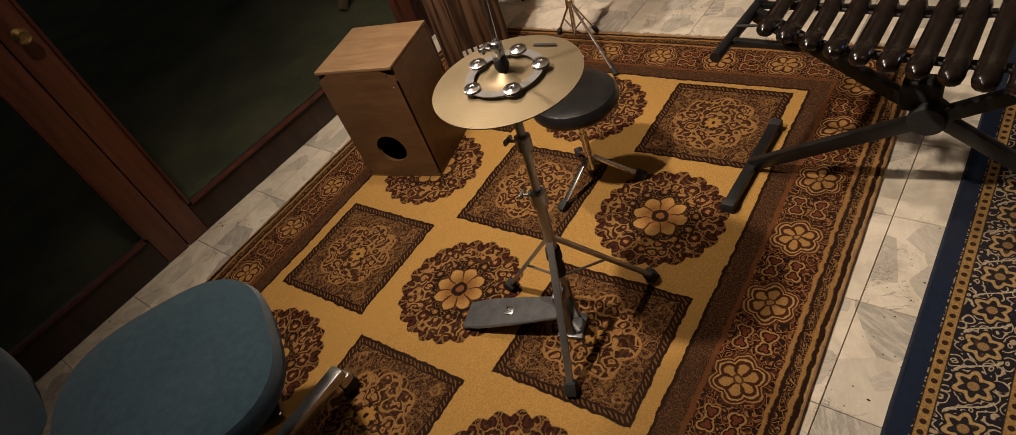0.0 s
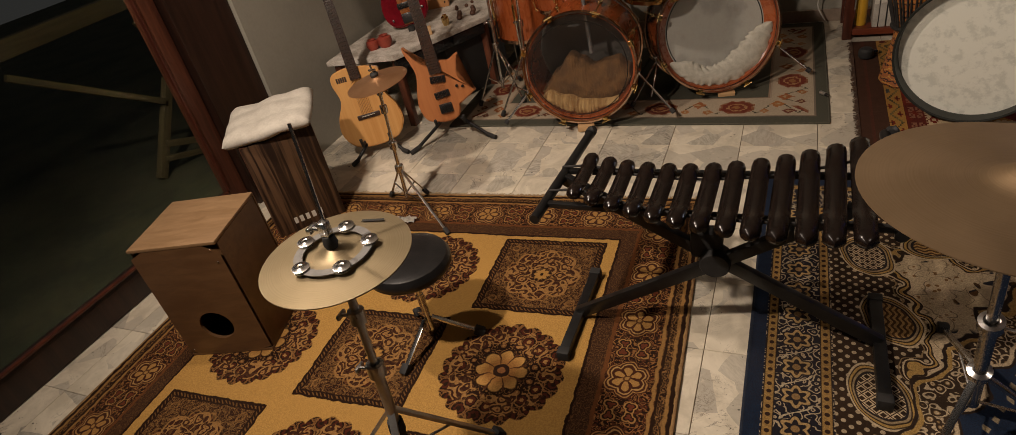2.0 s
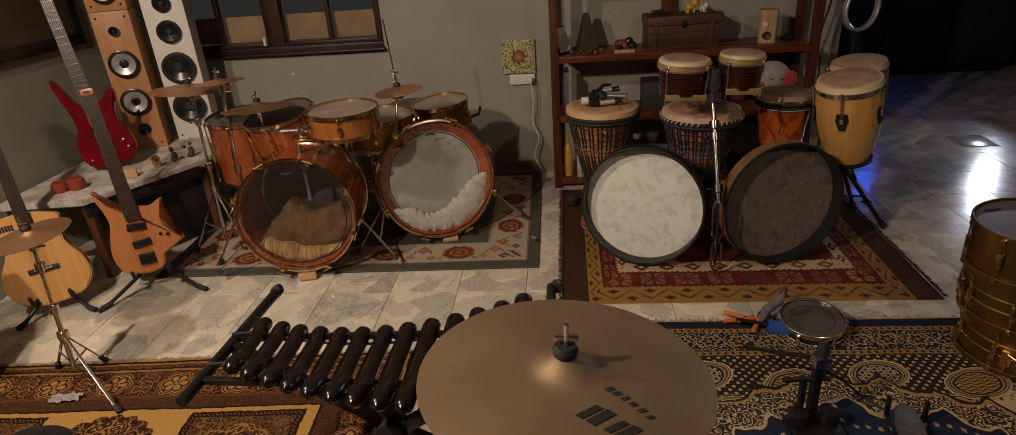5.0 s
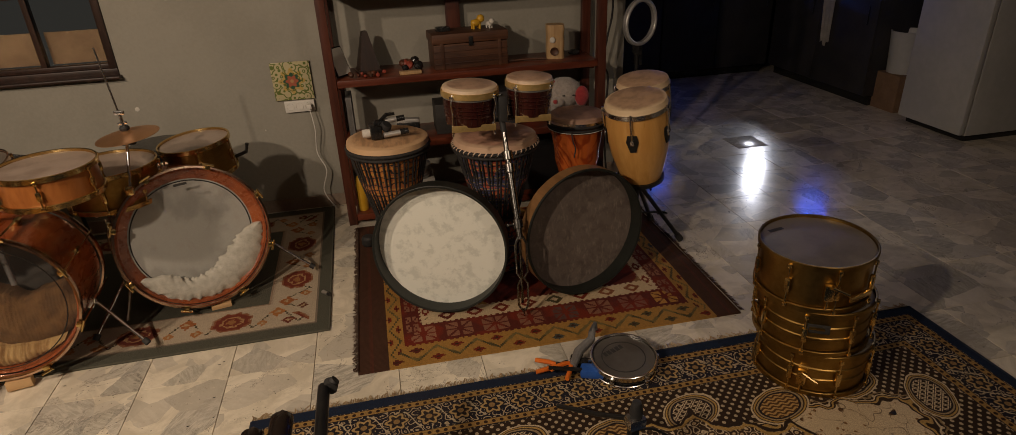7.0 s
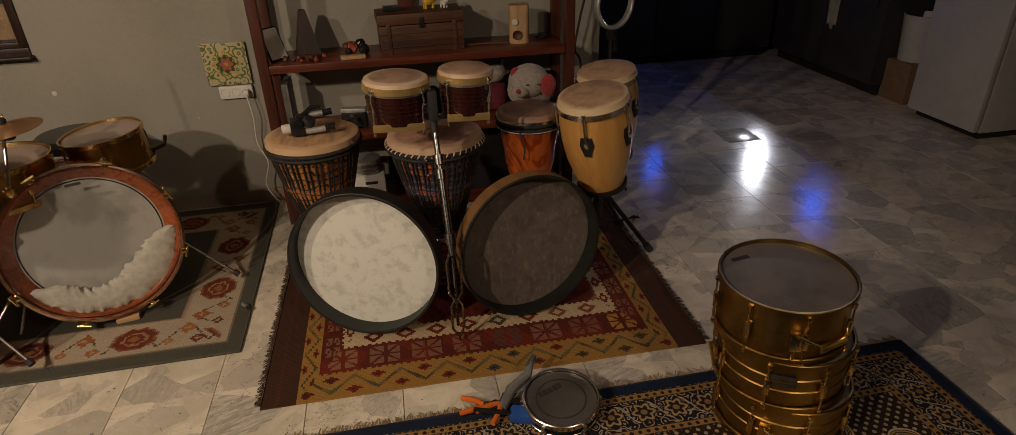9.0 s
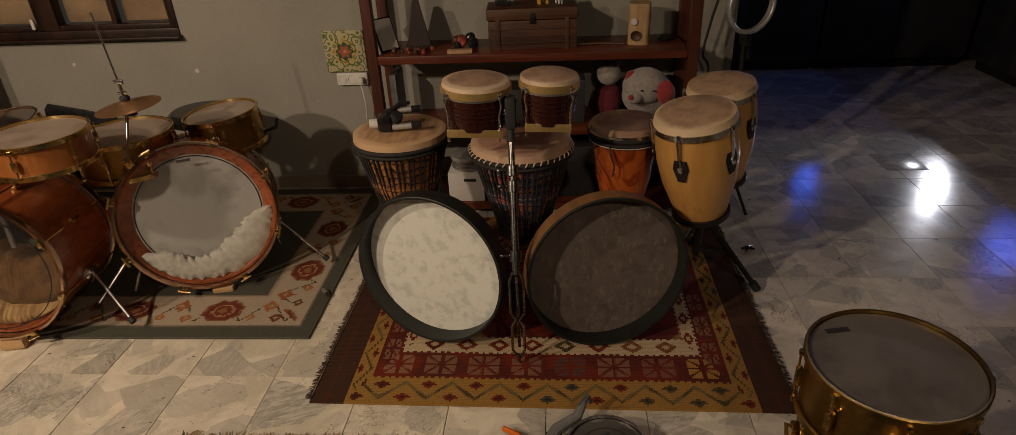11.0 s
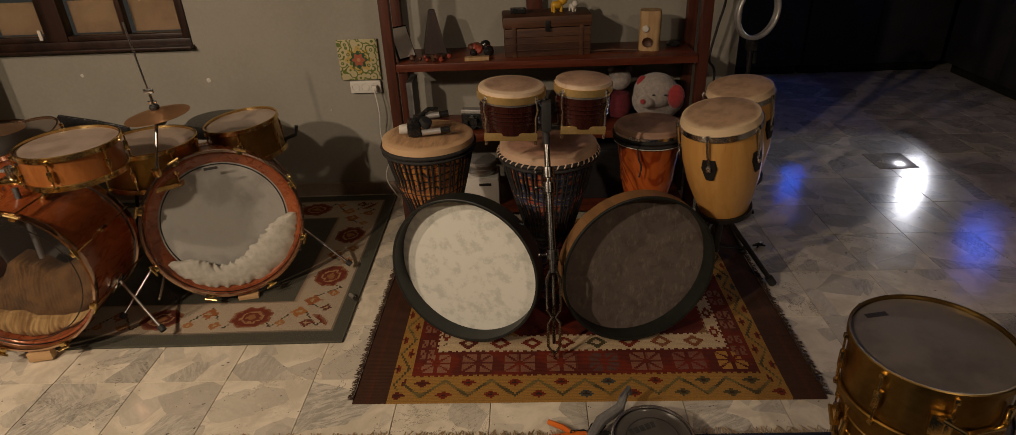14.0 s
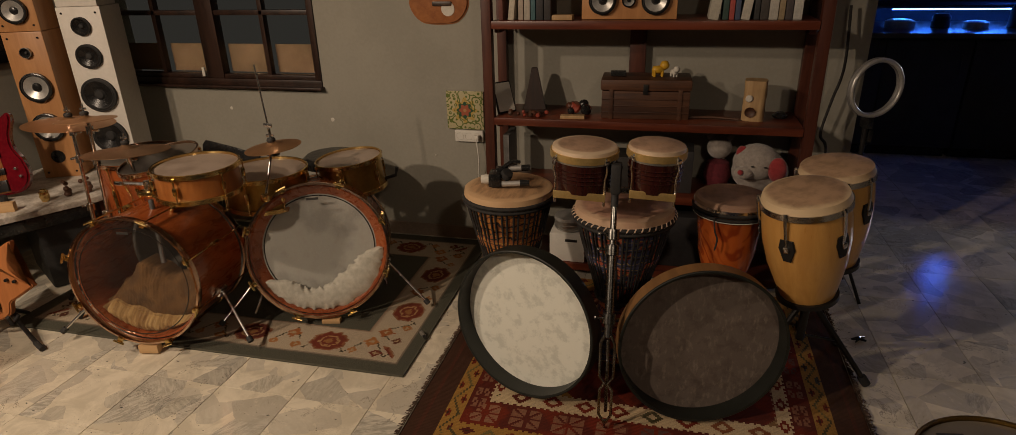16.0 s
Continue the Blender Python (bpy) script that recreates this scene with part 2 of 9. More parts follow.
def gold_carpet():
    n = Net("gold_medallion_carpet")
    flat = n.coords()
    wave = n.node("ShaderNodeTexNoise")
    n.put(flat, wave.inputs["Vector"])
    wave.inputs["Scale"].default_value, wave.inputs["Detail"].default_value = 38.0, 2.0
    shake = n.node("ShaderNodeVectorMath")
    shake.operation = "MULTIPLY_ADD"
    n.put(wave.outputs["Color"], shake.inputs[0])
    shake.inputs[1].default_value = (0.015, 0.015, 0.0)
    n.put(flat, shake.inputs[2])
    p = shake.outputs[0]
    x, y, _ = n.xyz(p)
    x, y = n.f("SUBTRACT", x, 0.0075), n.f("SUBTRACT", y, 0.0075)
    u, v = n.f("DIVIDE", x, 0.458), n.f("DIVIDE", n.f("SUBTRACT", y, 0.103), 0.456)
    i, j = n.f("ROUND", u), n.f("ROUND", v)
    du, dv = n.f("SUBTRACT", u, i), n.f("SUBTRACT", v, j)
    odd = n.step(n.f("ABSOLUTE", n.f("FRACT", n.f("MULTIPLY", n.f("ADD", i, j), 0.5))), 0.2, 0.3)
    r = n.f("SQRT", n.f("ADD", n.f("MULTIPLY", du, du), n.f("MULTIPLY", dv, dv)))
    th = n.f("ARCTAN2", dv, du)

    def petals(count, base, swing):
        """Rounded lobes."""
        return n.f("ADD", base, n.f("MULTIPLY", n.f("ABSOLUTE", n.f("COSINE", n.f("MULTIPLY", th, count / 2))), swing))

    def row(col, radius, count, size, core, body, line, offset=0.0):
        """A ring of round petals with a dark core and outlines."""
        turn = n.f("ADD", n.f("MULTIPLY", th, count / (2 * math.pi)), offset + 100.0)
        cu = n.f("MULTIPLY", n.f("SUBTRACT", n.f("FRACT", turn), 0.5), 2 * math.pi * radius / count)
        cv = n.f("SUBTRACT", r, radius)
        d = n.f("SQRT", n.f("ADD", n.f("MULTIPLY", cu, cu), n.f("MULTIPLY", cv, cv)))
        d = n.f("ADD", d, n.f("MULTIPLY", n.f("SUBTRACT", n.noise(p, 130.0, 1), 0.5), size * 0.5))
        col = n.mix(n.step(d, size * 1.25, size * 1.15), col, line)
        col = n.mix(n.step(d, size * 1.0, size * 0.9), col, DARK)
        col = n.mix(n.step(d, size * 0.75, size * 0.65), col, body)
        return n.mix(n.step(d, size * 0.38, size * 0.28), col, core)

    d, ink = lines(n, p, 52.0, 0.26, 0.03)
    d2, ink2 = lines(n, p, 85.0, 0.32, 0.018)
    wine, tan = (0.065, 0.016, 0.008), (0.34, 0.18, 0.06)
    leaf = n.mix(n.f("MULTIPLY", ink, 0.7), DARK, (0.30, 0.15, 0.048))
    fine = n.mix(n.f("MULTIPLY", ink2, 0.9), (0.026, 0.011, 0.006), (0.22, 0.11, 0.036))
    # medallion with a flower
    rosette = leaf
    rosette = row(rosette, 0.385, 20, 0.050, DARK, wine, (0.20, 0.09, 0.03))
    rosette = row(rosette, 0.300, 16, 0.046, tan, wine, (0.25, 0.13, 0.045), 0.5)
    rosette = row(rosette, 0.228, 12, 0.030, tan, (0.19, 0.085, 0.028), DARK)
    rosette = n.mix(n.step(n.f("SUBTRACT", petals(8, 0.150, 0.045), r), -0.008, 0.008), rosette, DARK)
    rosette = n.mix(n.step(n.f("SUBTRACT", petals(8, 0.135, 0.045), r), -0.008, 0.008), rosette, n.mix(n.step(r, 0.07, 0.17), (0.24, 0.11, 0.03), (0.44, 0.24, 0.07)))
    split = n.f("MULTIPLY", n.step(n.f("ABSOLUTE", n.f("COSINE", n.f("MULTIPLY", th, 4.0))), 0.30, 0.14), n.f("MULTIPLY", n.step(r, 0.05, 0.07), n.step(r, 0.185, 0.165)))
    rosette = n.mix(split, rosette, (0.075, 0.030, 0.012))
    rosette = n.mix(n.step(r, 0.062, 0.052), rosette, n.mix(n.step(r, 0.032, 0.024), DARK, (0.17, 0.07, 0.025)))
    # worked leaves: wine hearts with tan outlines, where the weave is busiest
    d3, ink3 = lines(n, p, 30.0, 0.42, 0.035)
    worked = n.mix(ink3, n.mix(n.step(d3, 0.30, 0.24), (0.040, 0.014, 0.008), (0.150, 0.040, 0.016)), (0.36, 0.19, 0.062))
    busy = n.step(n.noise(p, 11.0, 2), 0.46, 0.50)
    rosette = n.mix(n.f("MULTIPLY", n.f("MULTIPLY", busy, 0.85), n.f("MULTIPLY", n.step(r, 0.205, 0.215), n.step(r, 0.385, 0.375))), rosette, worked)
    inside = n.step(n.f("SUBTRACT", petals(20, 0.405, 0.035), r), -0.006, 0.006)
    field = n.mix(n.f("MULTIPLY", n.noise(p, 25.0), 0.4), (0.49, 0.28, 0.076), (0.40, 0.22, 0.057))
    med = n.mix(inside, field, rosette)
    # square with a frame of beads
    e = n.f("MAXIMUM", n.f("ABSOLUTE", du), n.f("ABSOLUTE", dv))
    along_edge = n.f("ADD", du, dv)
    bead = n.step(n.f("SINE", n.f("MULTIPLY", along_edge, 190.0)), 0.0, 0.6)
    inner = n.mix(n.step(n.f("SUBTRACT", petals(12, 0.285, 0.030), r), -0.006, 0.006), fine, leaf)
    inner = row(inner, 0.265, 12, 0.042, tan, wine, (0.22, 0.11, 0.035))
    inner = row(inner, 0.185, 10, 0.040, (0.36, 0.19, 0.05), wine, (0.30, 0.16, 0.05), 0.5)
    inner = row(inner, 0.110, 8, 0.034, (0.40, 0.21, 0.055), (0.26, 0.12, 0.035), DARK)
    inner = n.mix(n.step(n.f("SUBTRACT", petals(8, 0.045, 0.02), r), -0.006, 0.006), inner, n.mix(n.step(r, 0.02, 0.012), (0.40, 0.21, 0.055), DARK))
    for cx in (-0.31, 0.31):
        for cy in (-0.31, 0.31):
            ax, ay = n.f("SUBTRACT", du, cx), n.f("SUBTRACT", dv, cy)
            cd = n.f("SQRT", n.f("ADD", n.f("MULTIPLY", ax, ax), n.f("MULTIPLY", ay, ay)))
            inner = n.mix(n.band(cd, 0.022, 0.036), inner, (0.22, 0.11, 0.035))
    heart = n.step(n.f("SUBTRACT", petals(8, 0.245, 0.055), r), -0.006, 0.006)
    inner = n.mix(n.f("MULTIPLY", n.f("ADD", 0.25, n.f("MULTIPLY", heart, 0.55)), n.step(r, 0.075, 0.085)), inner, worked)
    inner = n.mix(n.band(n.f("SUBTRACT", petals(8, 0.245, 0.055), r), -0.008, 0.008), inner, (0.30, 0.155, 0.05))
    sq = n.mix(n.step(e, 0.392, 0.388), n.mix(bead, DARK, (0.15, 0.072, 0.024)), inner)
    sq = n.mix(n.band(e, 0.380, 0.394), sq, DARK)
    sq = n.mix(n.step(e, 0.438, 0.432), field, sq)
    sq = n.mix(n.band(e, 0.420, 0.440), sq, DARK)
    cells = n.mix(odd, med, sq)
    # borders, by the distance out of the field
    ex = n.f("SUBTRACT", n.f("ABSOLUTE", x), 0.70)
    ey = n.f("SUBTRACT", n.f("ABSOLUTE", y), 1.235)
    out = n.f("MAXIMUM", ex, ey)
    s = n.mix(n.step(n.f("SUBTRACT", ex, ey), -0.001, 0.001), x, y)
    cell = n.f("SUBTRACT", n.f("FRACT", n.f("DIVIDE", s, 0.235)), 0.5)
    cu, cv = n.f("MULTIPLY", cell, 0.235), n.f("SUBTRACT", out, 0.140)
    cr = n.f("SQRT", n.f("ADD", n.f("MULTIPLY", cu, cu), n.f("MULTIPLY", cv, cv)))
    ct = n.f("ARCTAN2", cv, cu)
    ring = n.f("ADD", 0.043, n.f("MULTIPLY", n.f("ABSOLUTE", n.f("COSINE", n.f("MULTIPLY", ct, 3.0))), 0.014))
    near = n.f("SUBTRACT", cr, ring)
    border = n.mix(n.f("MULTIPLY", ink, 0.85), n.mix(n.step(d2, 0.3, 0.5), (0.085, 0.026, 0.011), (0.018, 0.008, 0.005)), (0.30, 0.14, 0.045))
    border = n.mix(n.step(near, 0.018, 0.013), border, (0.055, 0.018, 0.009))
    border = n.mix(n.band(near, 0.007, 0.011, 0.0015), border, tan)
    border = n.mix(n.band(near, -0.004, 0.001, 0.0015), border, (0.40, 0.235, 0.085))
    border = n.mix(n.step(near, -0.012, -0.016), border, n.mix(n.step(n.f("ABSOLUTE", n.f("COSINE", n.f("MULTIPLY", ct, 3.0))), 0.3, 0.6), (0.055, 0.018, 0.009), (0.37, 0.20, 0.06)))
    border = n.mix(n.step(cr, 0.014, 0.011), border, (0.10, 0.04, 0.015))
    border = n.mix(n.step(cr, 0.008, 0.006), border, (0.34, 0.19, 0.06))
    # small trefoils between the rosettes
    tu = n.f("SUBTRACT", n.f("ABSOLUTE", cu), 0.100)
    for tv in (-0.028, 0.028):
        t2 = n.f("SUBTRACT", cv, tv)
        tr = n.f("SQRT", n.f("ADD", n.f("MULTIPLY", tu, tu), n.f("MULTIPLY", t2, t2)))
        tw = n.f("SUBTRACT", tr, n.f("ADD", 0.012, n.f("MULTIPLY", n.f("ABSOLUTE", n.f("COSINE", n.f("MULTIPLY", n.f("ARCTAN2", t2, tu), 1.5))), 0.007)))
        border = n.mix(n.step(tw, 0.006, 0.004), border, DARK)
        border = n.mix(n.band(tw, -0.002, 0.003, 0.0012), border, tan)
        border = n.mix(n.step(tw, -0.006, -0.008), border, (0.13, 0.035, 0.015))
    narrow = n.mix(n.f("MULTIPLY", ink2, 0.75), DARK, (0.34, 0.18, 0.06))
    edge = n.mix(n.band(out, 0.235, 0.300), border, narrow)
    edge = n.mix(n.step(out, 0.072, 0.066), edge, n.mix(n.f("MULTIPLY", ink2, 0.45), (0.045, 0.02, 0.01), (0.2, 0.1, 0.035)))
    for at, wide, tint in ((0.005, 0.004, DARK), (0.069, 0.006, RUST), (0.222, 0.005, (0.3, 0.16, 0.05)), (0.233, 0.004, DARK), (0.262, 0.005, (0.3, 0.16, 0.05)), (0.274, 0.006, DARK)):
        edge = n.mix(n.band(out, at - wide, at + wide, 0.002), edge, tint)
    edge = n.mix(n.step(out, 0.278, 0.282), edge, (0.36, 0.22, 0.085))
    return pile(n, n.mix(n.step(out, -0.001, 0.001), cells, edge), p)


def blue_carpet(hx, hy):
    n = Net("blue_scroll_carpet")
    p = n.coords()
    x, y, _ = n.xyz(p)
    ex, ey = n.f("SUBTRACT", hx, n.f("ABSOLUTE", x)), n.f("SUBTRACT", hy, n.f("ABSOLUTE", y))
    d = n.f("MINIMUM", ex, ey)
    s = n.mix(n.step(n.f("SUBTRACT", ex, ey), -0.001, 0.001), y, x)
    navy, brown, cream, gold = (0.010, 0.014, 0.026), (0.034, 0.021, 0.013), (0.40, 0.30, 0.175), (0.42, 0.265, 0.085)
    rust = (0.15, 0.065, 0.022)
    vd, _ = lines(n, p, 15.0, 0.15, 0.09)
    vd2, ink2 = lines(n, p, 40.0, 0.3, 0.02)
    vd3, _ = lines(n, p, 24.0, 0.2, 0.05)

    def length(a, b):
        return n.f("SQRT", n.f("ADD", n.f("MULTIPLY", a, a), n.f("MULTIPLY", b, b)))

    # ground with a staggered grid of cream dots
    cream = (0.58, 0.455, 0.29)
    gu, gv = n.f("DIVIDE", n.f("ADD", x, y), 0.034), n.f("DIVIDE", n.f("SUBTRACT", x, y), 0.034)
    dot = length(n.f("SUBTRACT", n.f("FRACT", gu), 0.5), n.f("SUBTRACT", n.f("FRACT", gv), 0.5))
    field = n.mix(n.step(dot, 0.29, 0.22), brown, (0.46, 0.36, 0.23))
    # oval cartouches near the border: wavy gold or a cream chain, inside curled outlines
    q = n.f("DIVIDE", s, 0.29)
    au = n.f("MULTIPLY", n.f("SUBTRACT", n.f("FRACT", q), 0.5), 0.29)
    odd = n.step(n.f("FRACT", n.f("MULTIPLY", n.f("FLOOR", q), 0.5)), 0.2, 0.3)
    av = n.f("SUBTRACT", d, n.f("ADD", 0.325, n.f("MULTIPLY", odd, 0.045)))
    cr = n.f("ADD", length(n.f("ADD", au, n.f("MULTIPLY", av, 0.35)), n.f("MULTIPLY", av, 1.25)), n.f("MULTIPLY", n.f("SUBTRACT", n.noise(p, 11.0, 1), 0.5), 0.03))
    lu, lv = n.f("ABSOLUTE", n.f("SUBTRACT", n.f("FRACT", n.f("DIVIDE", n.f("ADD", au, av), 0.030)), 0.5)), n.f("ABSOLUTE", n.f("SUBTRACT", n.f("FRACT", n.f("DIVIDE", n.f("SUBTRACT", au, av), 0.030)), 0.5))
    chain = n.mix(n.band(n.f("MINIMUM", lu, lv), 0.06, 0.22, 0.03), brown, cream)
    wavy = n.mix(n.step(n.f("SINE", n.f("MULTIPLY", n.f("ADD", av, n.f("MULTIPLY", n.f("SINE", n.f("MULTIPLY", au, 190.0)), 0.004)), 420.0)), -0.3, 0.3), (0.44, 0.27, 0.10), (0.10, 0.05, 0.02))
    # cream ground with scattered leaves in the corners, and the dark blue middle
    wob = n.f("MULTIPLY", n.f("SUBTRACT", n.noise(p, 6.5, 2), 0.5), 0.30)
    rad = n.f("ADD", length(n.f("DIVIDE", x, 0.90), n.f("DIVIDE", y, 1.27)), n.f("MULTIPLY", wob, 0.45))
    leaf = n.mix(n.step(n.noise(p, 9.0, 1), 0.49, 0.53), (0.11, 0.055, 0.022), (0.016, 0.020, 0.032))
    spread = n.noise(p, 7.0, 1)
    leafy = n.mix(n.f("MULTIPLY", n.step(vd3, 0.36, 0.31), n.step(spread, 0.50, 0.54)), cream, leaf)
    leafy = n.mix(n.f("MULTIPLY", n.step(vd2, 0.24, 0.19), n.step(spread, 0.50, 0.44)), leafy, (0.24, 0.13, 0.05))
    leafy = n.mix(n.f("MULTIPLY", n.band(vd, 0.50, 0.525, 0.01), 0.7), leafy, (0.06, 0.035, 0.02))
    reach = n.f("MAXIMUM", n.f("SUBTRACT", n.f("ADD", 0.43, wob), d), n.f("MULTIPLY", n.f("SUBTRACT", n.f("ADD", rad, wob), 1.42), 0.7))
    field = n.mix(n.step(reach, 0.002, -0.002), field, leafy)
    for low, high, tint in ((-0.014, -0.006, brown), (-0.006, 0.003, gold), (0.003, 0.010, brown), (0.010, 0.016, cream), (0.026, 0.032, (0.26, 0.18, 0.09))):
        field = n.mix(n.band(reach, low, high, 0.0012), field, tint)
    field = n.mix(n.step(cr, 0.098, 0.096), field, brown)
    field = n.mix(n.step(cr, 0.072, 0.070), field, n.mix(odd, chain, wavy))
    for at, wide, tint in ((0.097, 0.003, cream), (0.088, 0.003, gold), (0.078, 0.003, (0.34, 0.25, 0.14)), (0.071, 0.003, (0.02, 0.018, 0.02))):
        field = n.mix(n.band(cr, at - wide, at + wide, 0.0012), field, tint)
    # scalloped rim of curls, then the blue with a row of dots
    th = n.f("ARCTAN2", n.f("DIVIDE", y, 1.27), n.f("DIVIDE", x, 0.90))
    scallop = n.f("ADD", rad, n.f("MULTIPLY", n.f("ABSOLUTE", n.f("SINE", n.f("MULTIPLY", th, 22.0))), 0.035))
    curls = n.mix(ink2, n.mix(n.step(vd2, 0.32, 0.26), (0.05, 0.032, 0.02), (0.33, 0.21, 0.09)), cream)
    field = n.mix(n.step(scallop, 1.135, 1.130), field, curls)
    for at, wide, tint in ((1.130, 0.006, (0.03, 0.02, 0.014)), (1.117, 0.006, gold), (1.030, 0.006, cream), (1.018, 0.005, (0.03, 0.02, 0.014))):
        field = n.mix(n.band(scallop, at - wide, at + wide, 0.002), field, tint)
    bluefield = n.mix(n.noise(p, 40.0), (0.013, 0.024, 0.052), (0.020, 0.036, 0.070))
    field = n.mix(n.step(scallop, 1.016, 1.013), field, bluefield)
    beads = n.f("ABSOLUTE", n.f("SUBTRACT", n.f("FRACT", n.f("MULTIPLY", th, 26.0)), 0.5))
    field = n.mix(n.f("MULTIPLY", n.band(rad, 0.945, 0.960, 0.002), n.step(beads, 0.22, 0.16)), field, (0.36, 0.29, 0.18))
    # border of flowers and curls
    cu = n.f("MULTIPLY", n.f("SUBTRACT", n.f("FRACT", n.f("DIVIDE", s, 0.105)), 0.5), 0.105)
    cv = n.f("SUBTRACT", d, 0.125)
    br = length(cu, cv)
    ct = n.f("ARCTAN2", cv, cu)
    near = n.f("SUBTRACT", br, n.f("ADD", 0.031, n.f("MULTIPLY", n.f("COSINE", n.f("MULTIPLY", ct, 6.0)), 0.006)))
    border = n.mix(n.f("MULTIPLY", ink2, 0.9), (0.016, 0.016, 0.023), (0.46, 0.36, 0.23))
    wave = n.f("ABSOLUTE", n.f("SUBTRACT", cv, n.f("MULTIPLY", n.f("SINE", n.f("MULTIPLY", s, 59.84)), 0.036)))
    border = n.mix(n.step(wave, 0.005, 0.003), border, (0.46, 0.38, 0.25))
    border = n.mix(n.step(near, 0.009, 0.006), border, (0.013, 0.013, 0.018))
    border = n.mix(n.band(near, -0.008, 0.002, 0.002), border, (0.42, 0.28, 0.12))
    border = n.mix(n.step(near, -0.010, -0.013), border, n.mix(n.step(vd2, 0.2, 0.3), (0.09, 0.045, 0.02), (0.02, 0.018, 0.02)))
    border = n.mix(n.step(br, 0.012, 0.009), border, (0.28, 0.17, 0.07))
    col = n.mix(n.step(d, 0.215, 0.219), border, field)
    for mid in (0.0585, 0.1985):
        bu = n.f("SUBTRACT", n.f("FRACT", n.f("DIVIDE", s, 0.026)), 0.5)
        bead = length(n.f("MULTIPLY", bu, 0.026), n.f("SUBTRACT", d, mid))
        band = n.mix(n.step(bead, 0.0075, 0.0055), n.mix(n.noise(p, 90.0, 2), gold, (0.24, 0.13, 0.045)), (0.035, 0.018, 0.012))
        col = n.mix(n.band(d, mid - 0.0145, mid + 0.0145, 0.0015), col, (0.02, 0.015, 0.012))
        col = n.mix(n.band(d, mid - 0.0115, mid + 0.0115, 0.0015), col, band)
    col = n.mix(n.step(d, 0.043, 0.040), col, n.mix(n.noise(p, 60.0), (0.008, 0.015, 0.034), (0.015, 0.028, 0.056)))
    return pile(n, col, p, 0.35)


def snapped(n, p, size):
    w = n.node("ShaderNodeVectorMath")
    w.operation = "SNAP"
    n.put(p, w.inputs[0])
    w.inputs[1].default_value = (size,) * 3
    return w.outputs[0]


def diamonds(n, s, c, pitch, half):
    """How far inside a row of diamonds a place lies, in units of their half width, and the number of the diamond."""
    q = n.f("DIVIDE", s, pitch)
    cu = n.f("ABSOLUTE", n.f("MULTIPLY", n.f("SUBTRACT", n.f("FRACT", q), 0.5), pitch))
    return n.f("DIVIDE", n.f("ADD", cu, n.f("ABSOLUTE", c)), half), n.f("FLOOR", q)


def chosen(n, number, tints):
    w = n.node("ShaderNodeTexWhiteNoise")
    w.noise_dimensions = "1D"
    n.put(number, w.inputs["W"])
    ramp = n.node("ShaderNodeValToRGB")
    ramp.color_ramp.interpolation = "CONSTANT"
    while len(ramp.color_ramp.elements) < len(tints):
        ramp.color_ramp.elements.new(0.5)
    for k, tint in enumerate(tints):
        ramp.color_ramp.elements[k].position = k / len(tints)
        ramp.color_ramp.elements[k].color = (*tint, 1)
    n.put(w.outputs["Value"], ramp.inputs[0])
    return ramp.outputs[0]


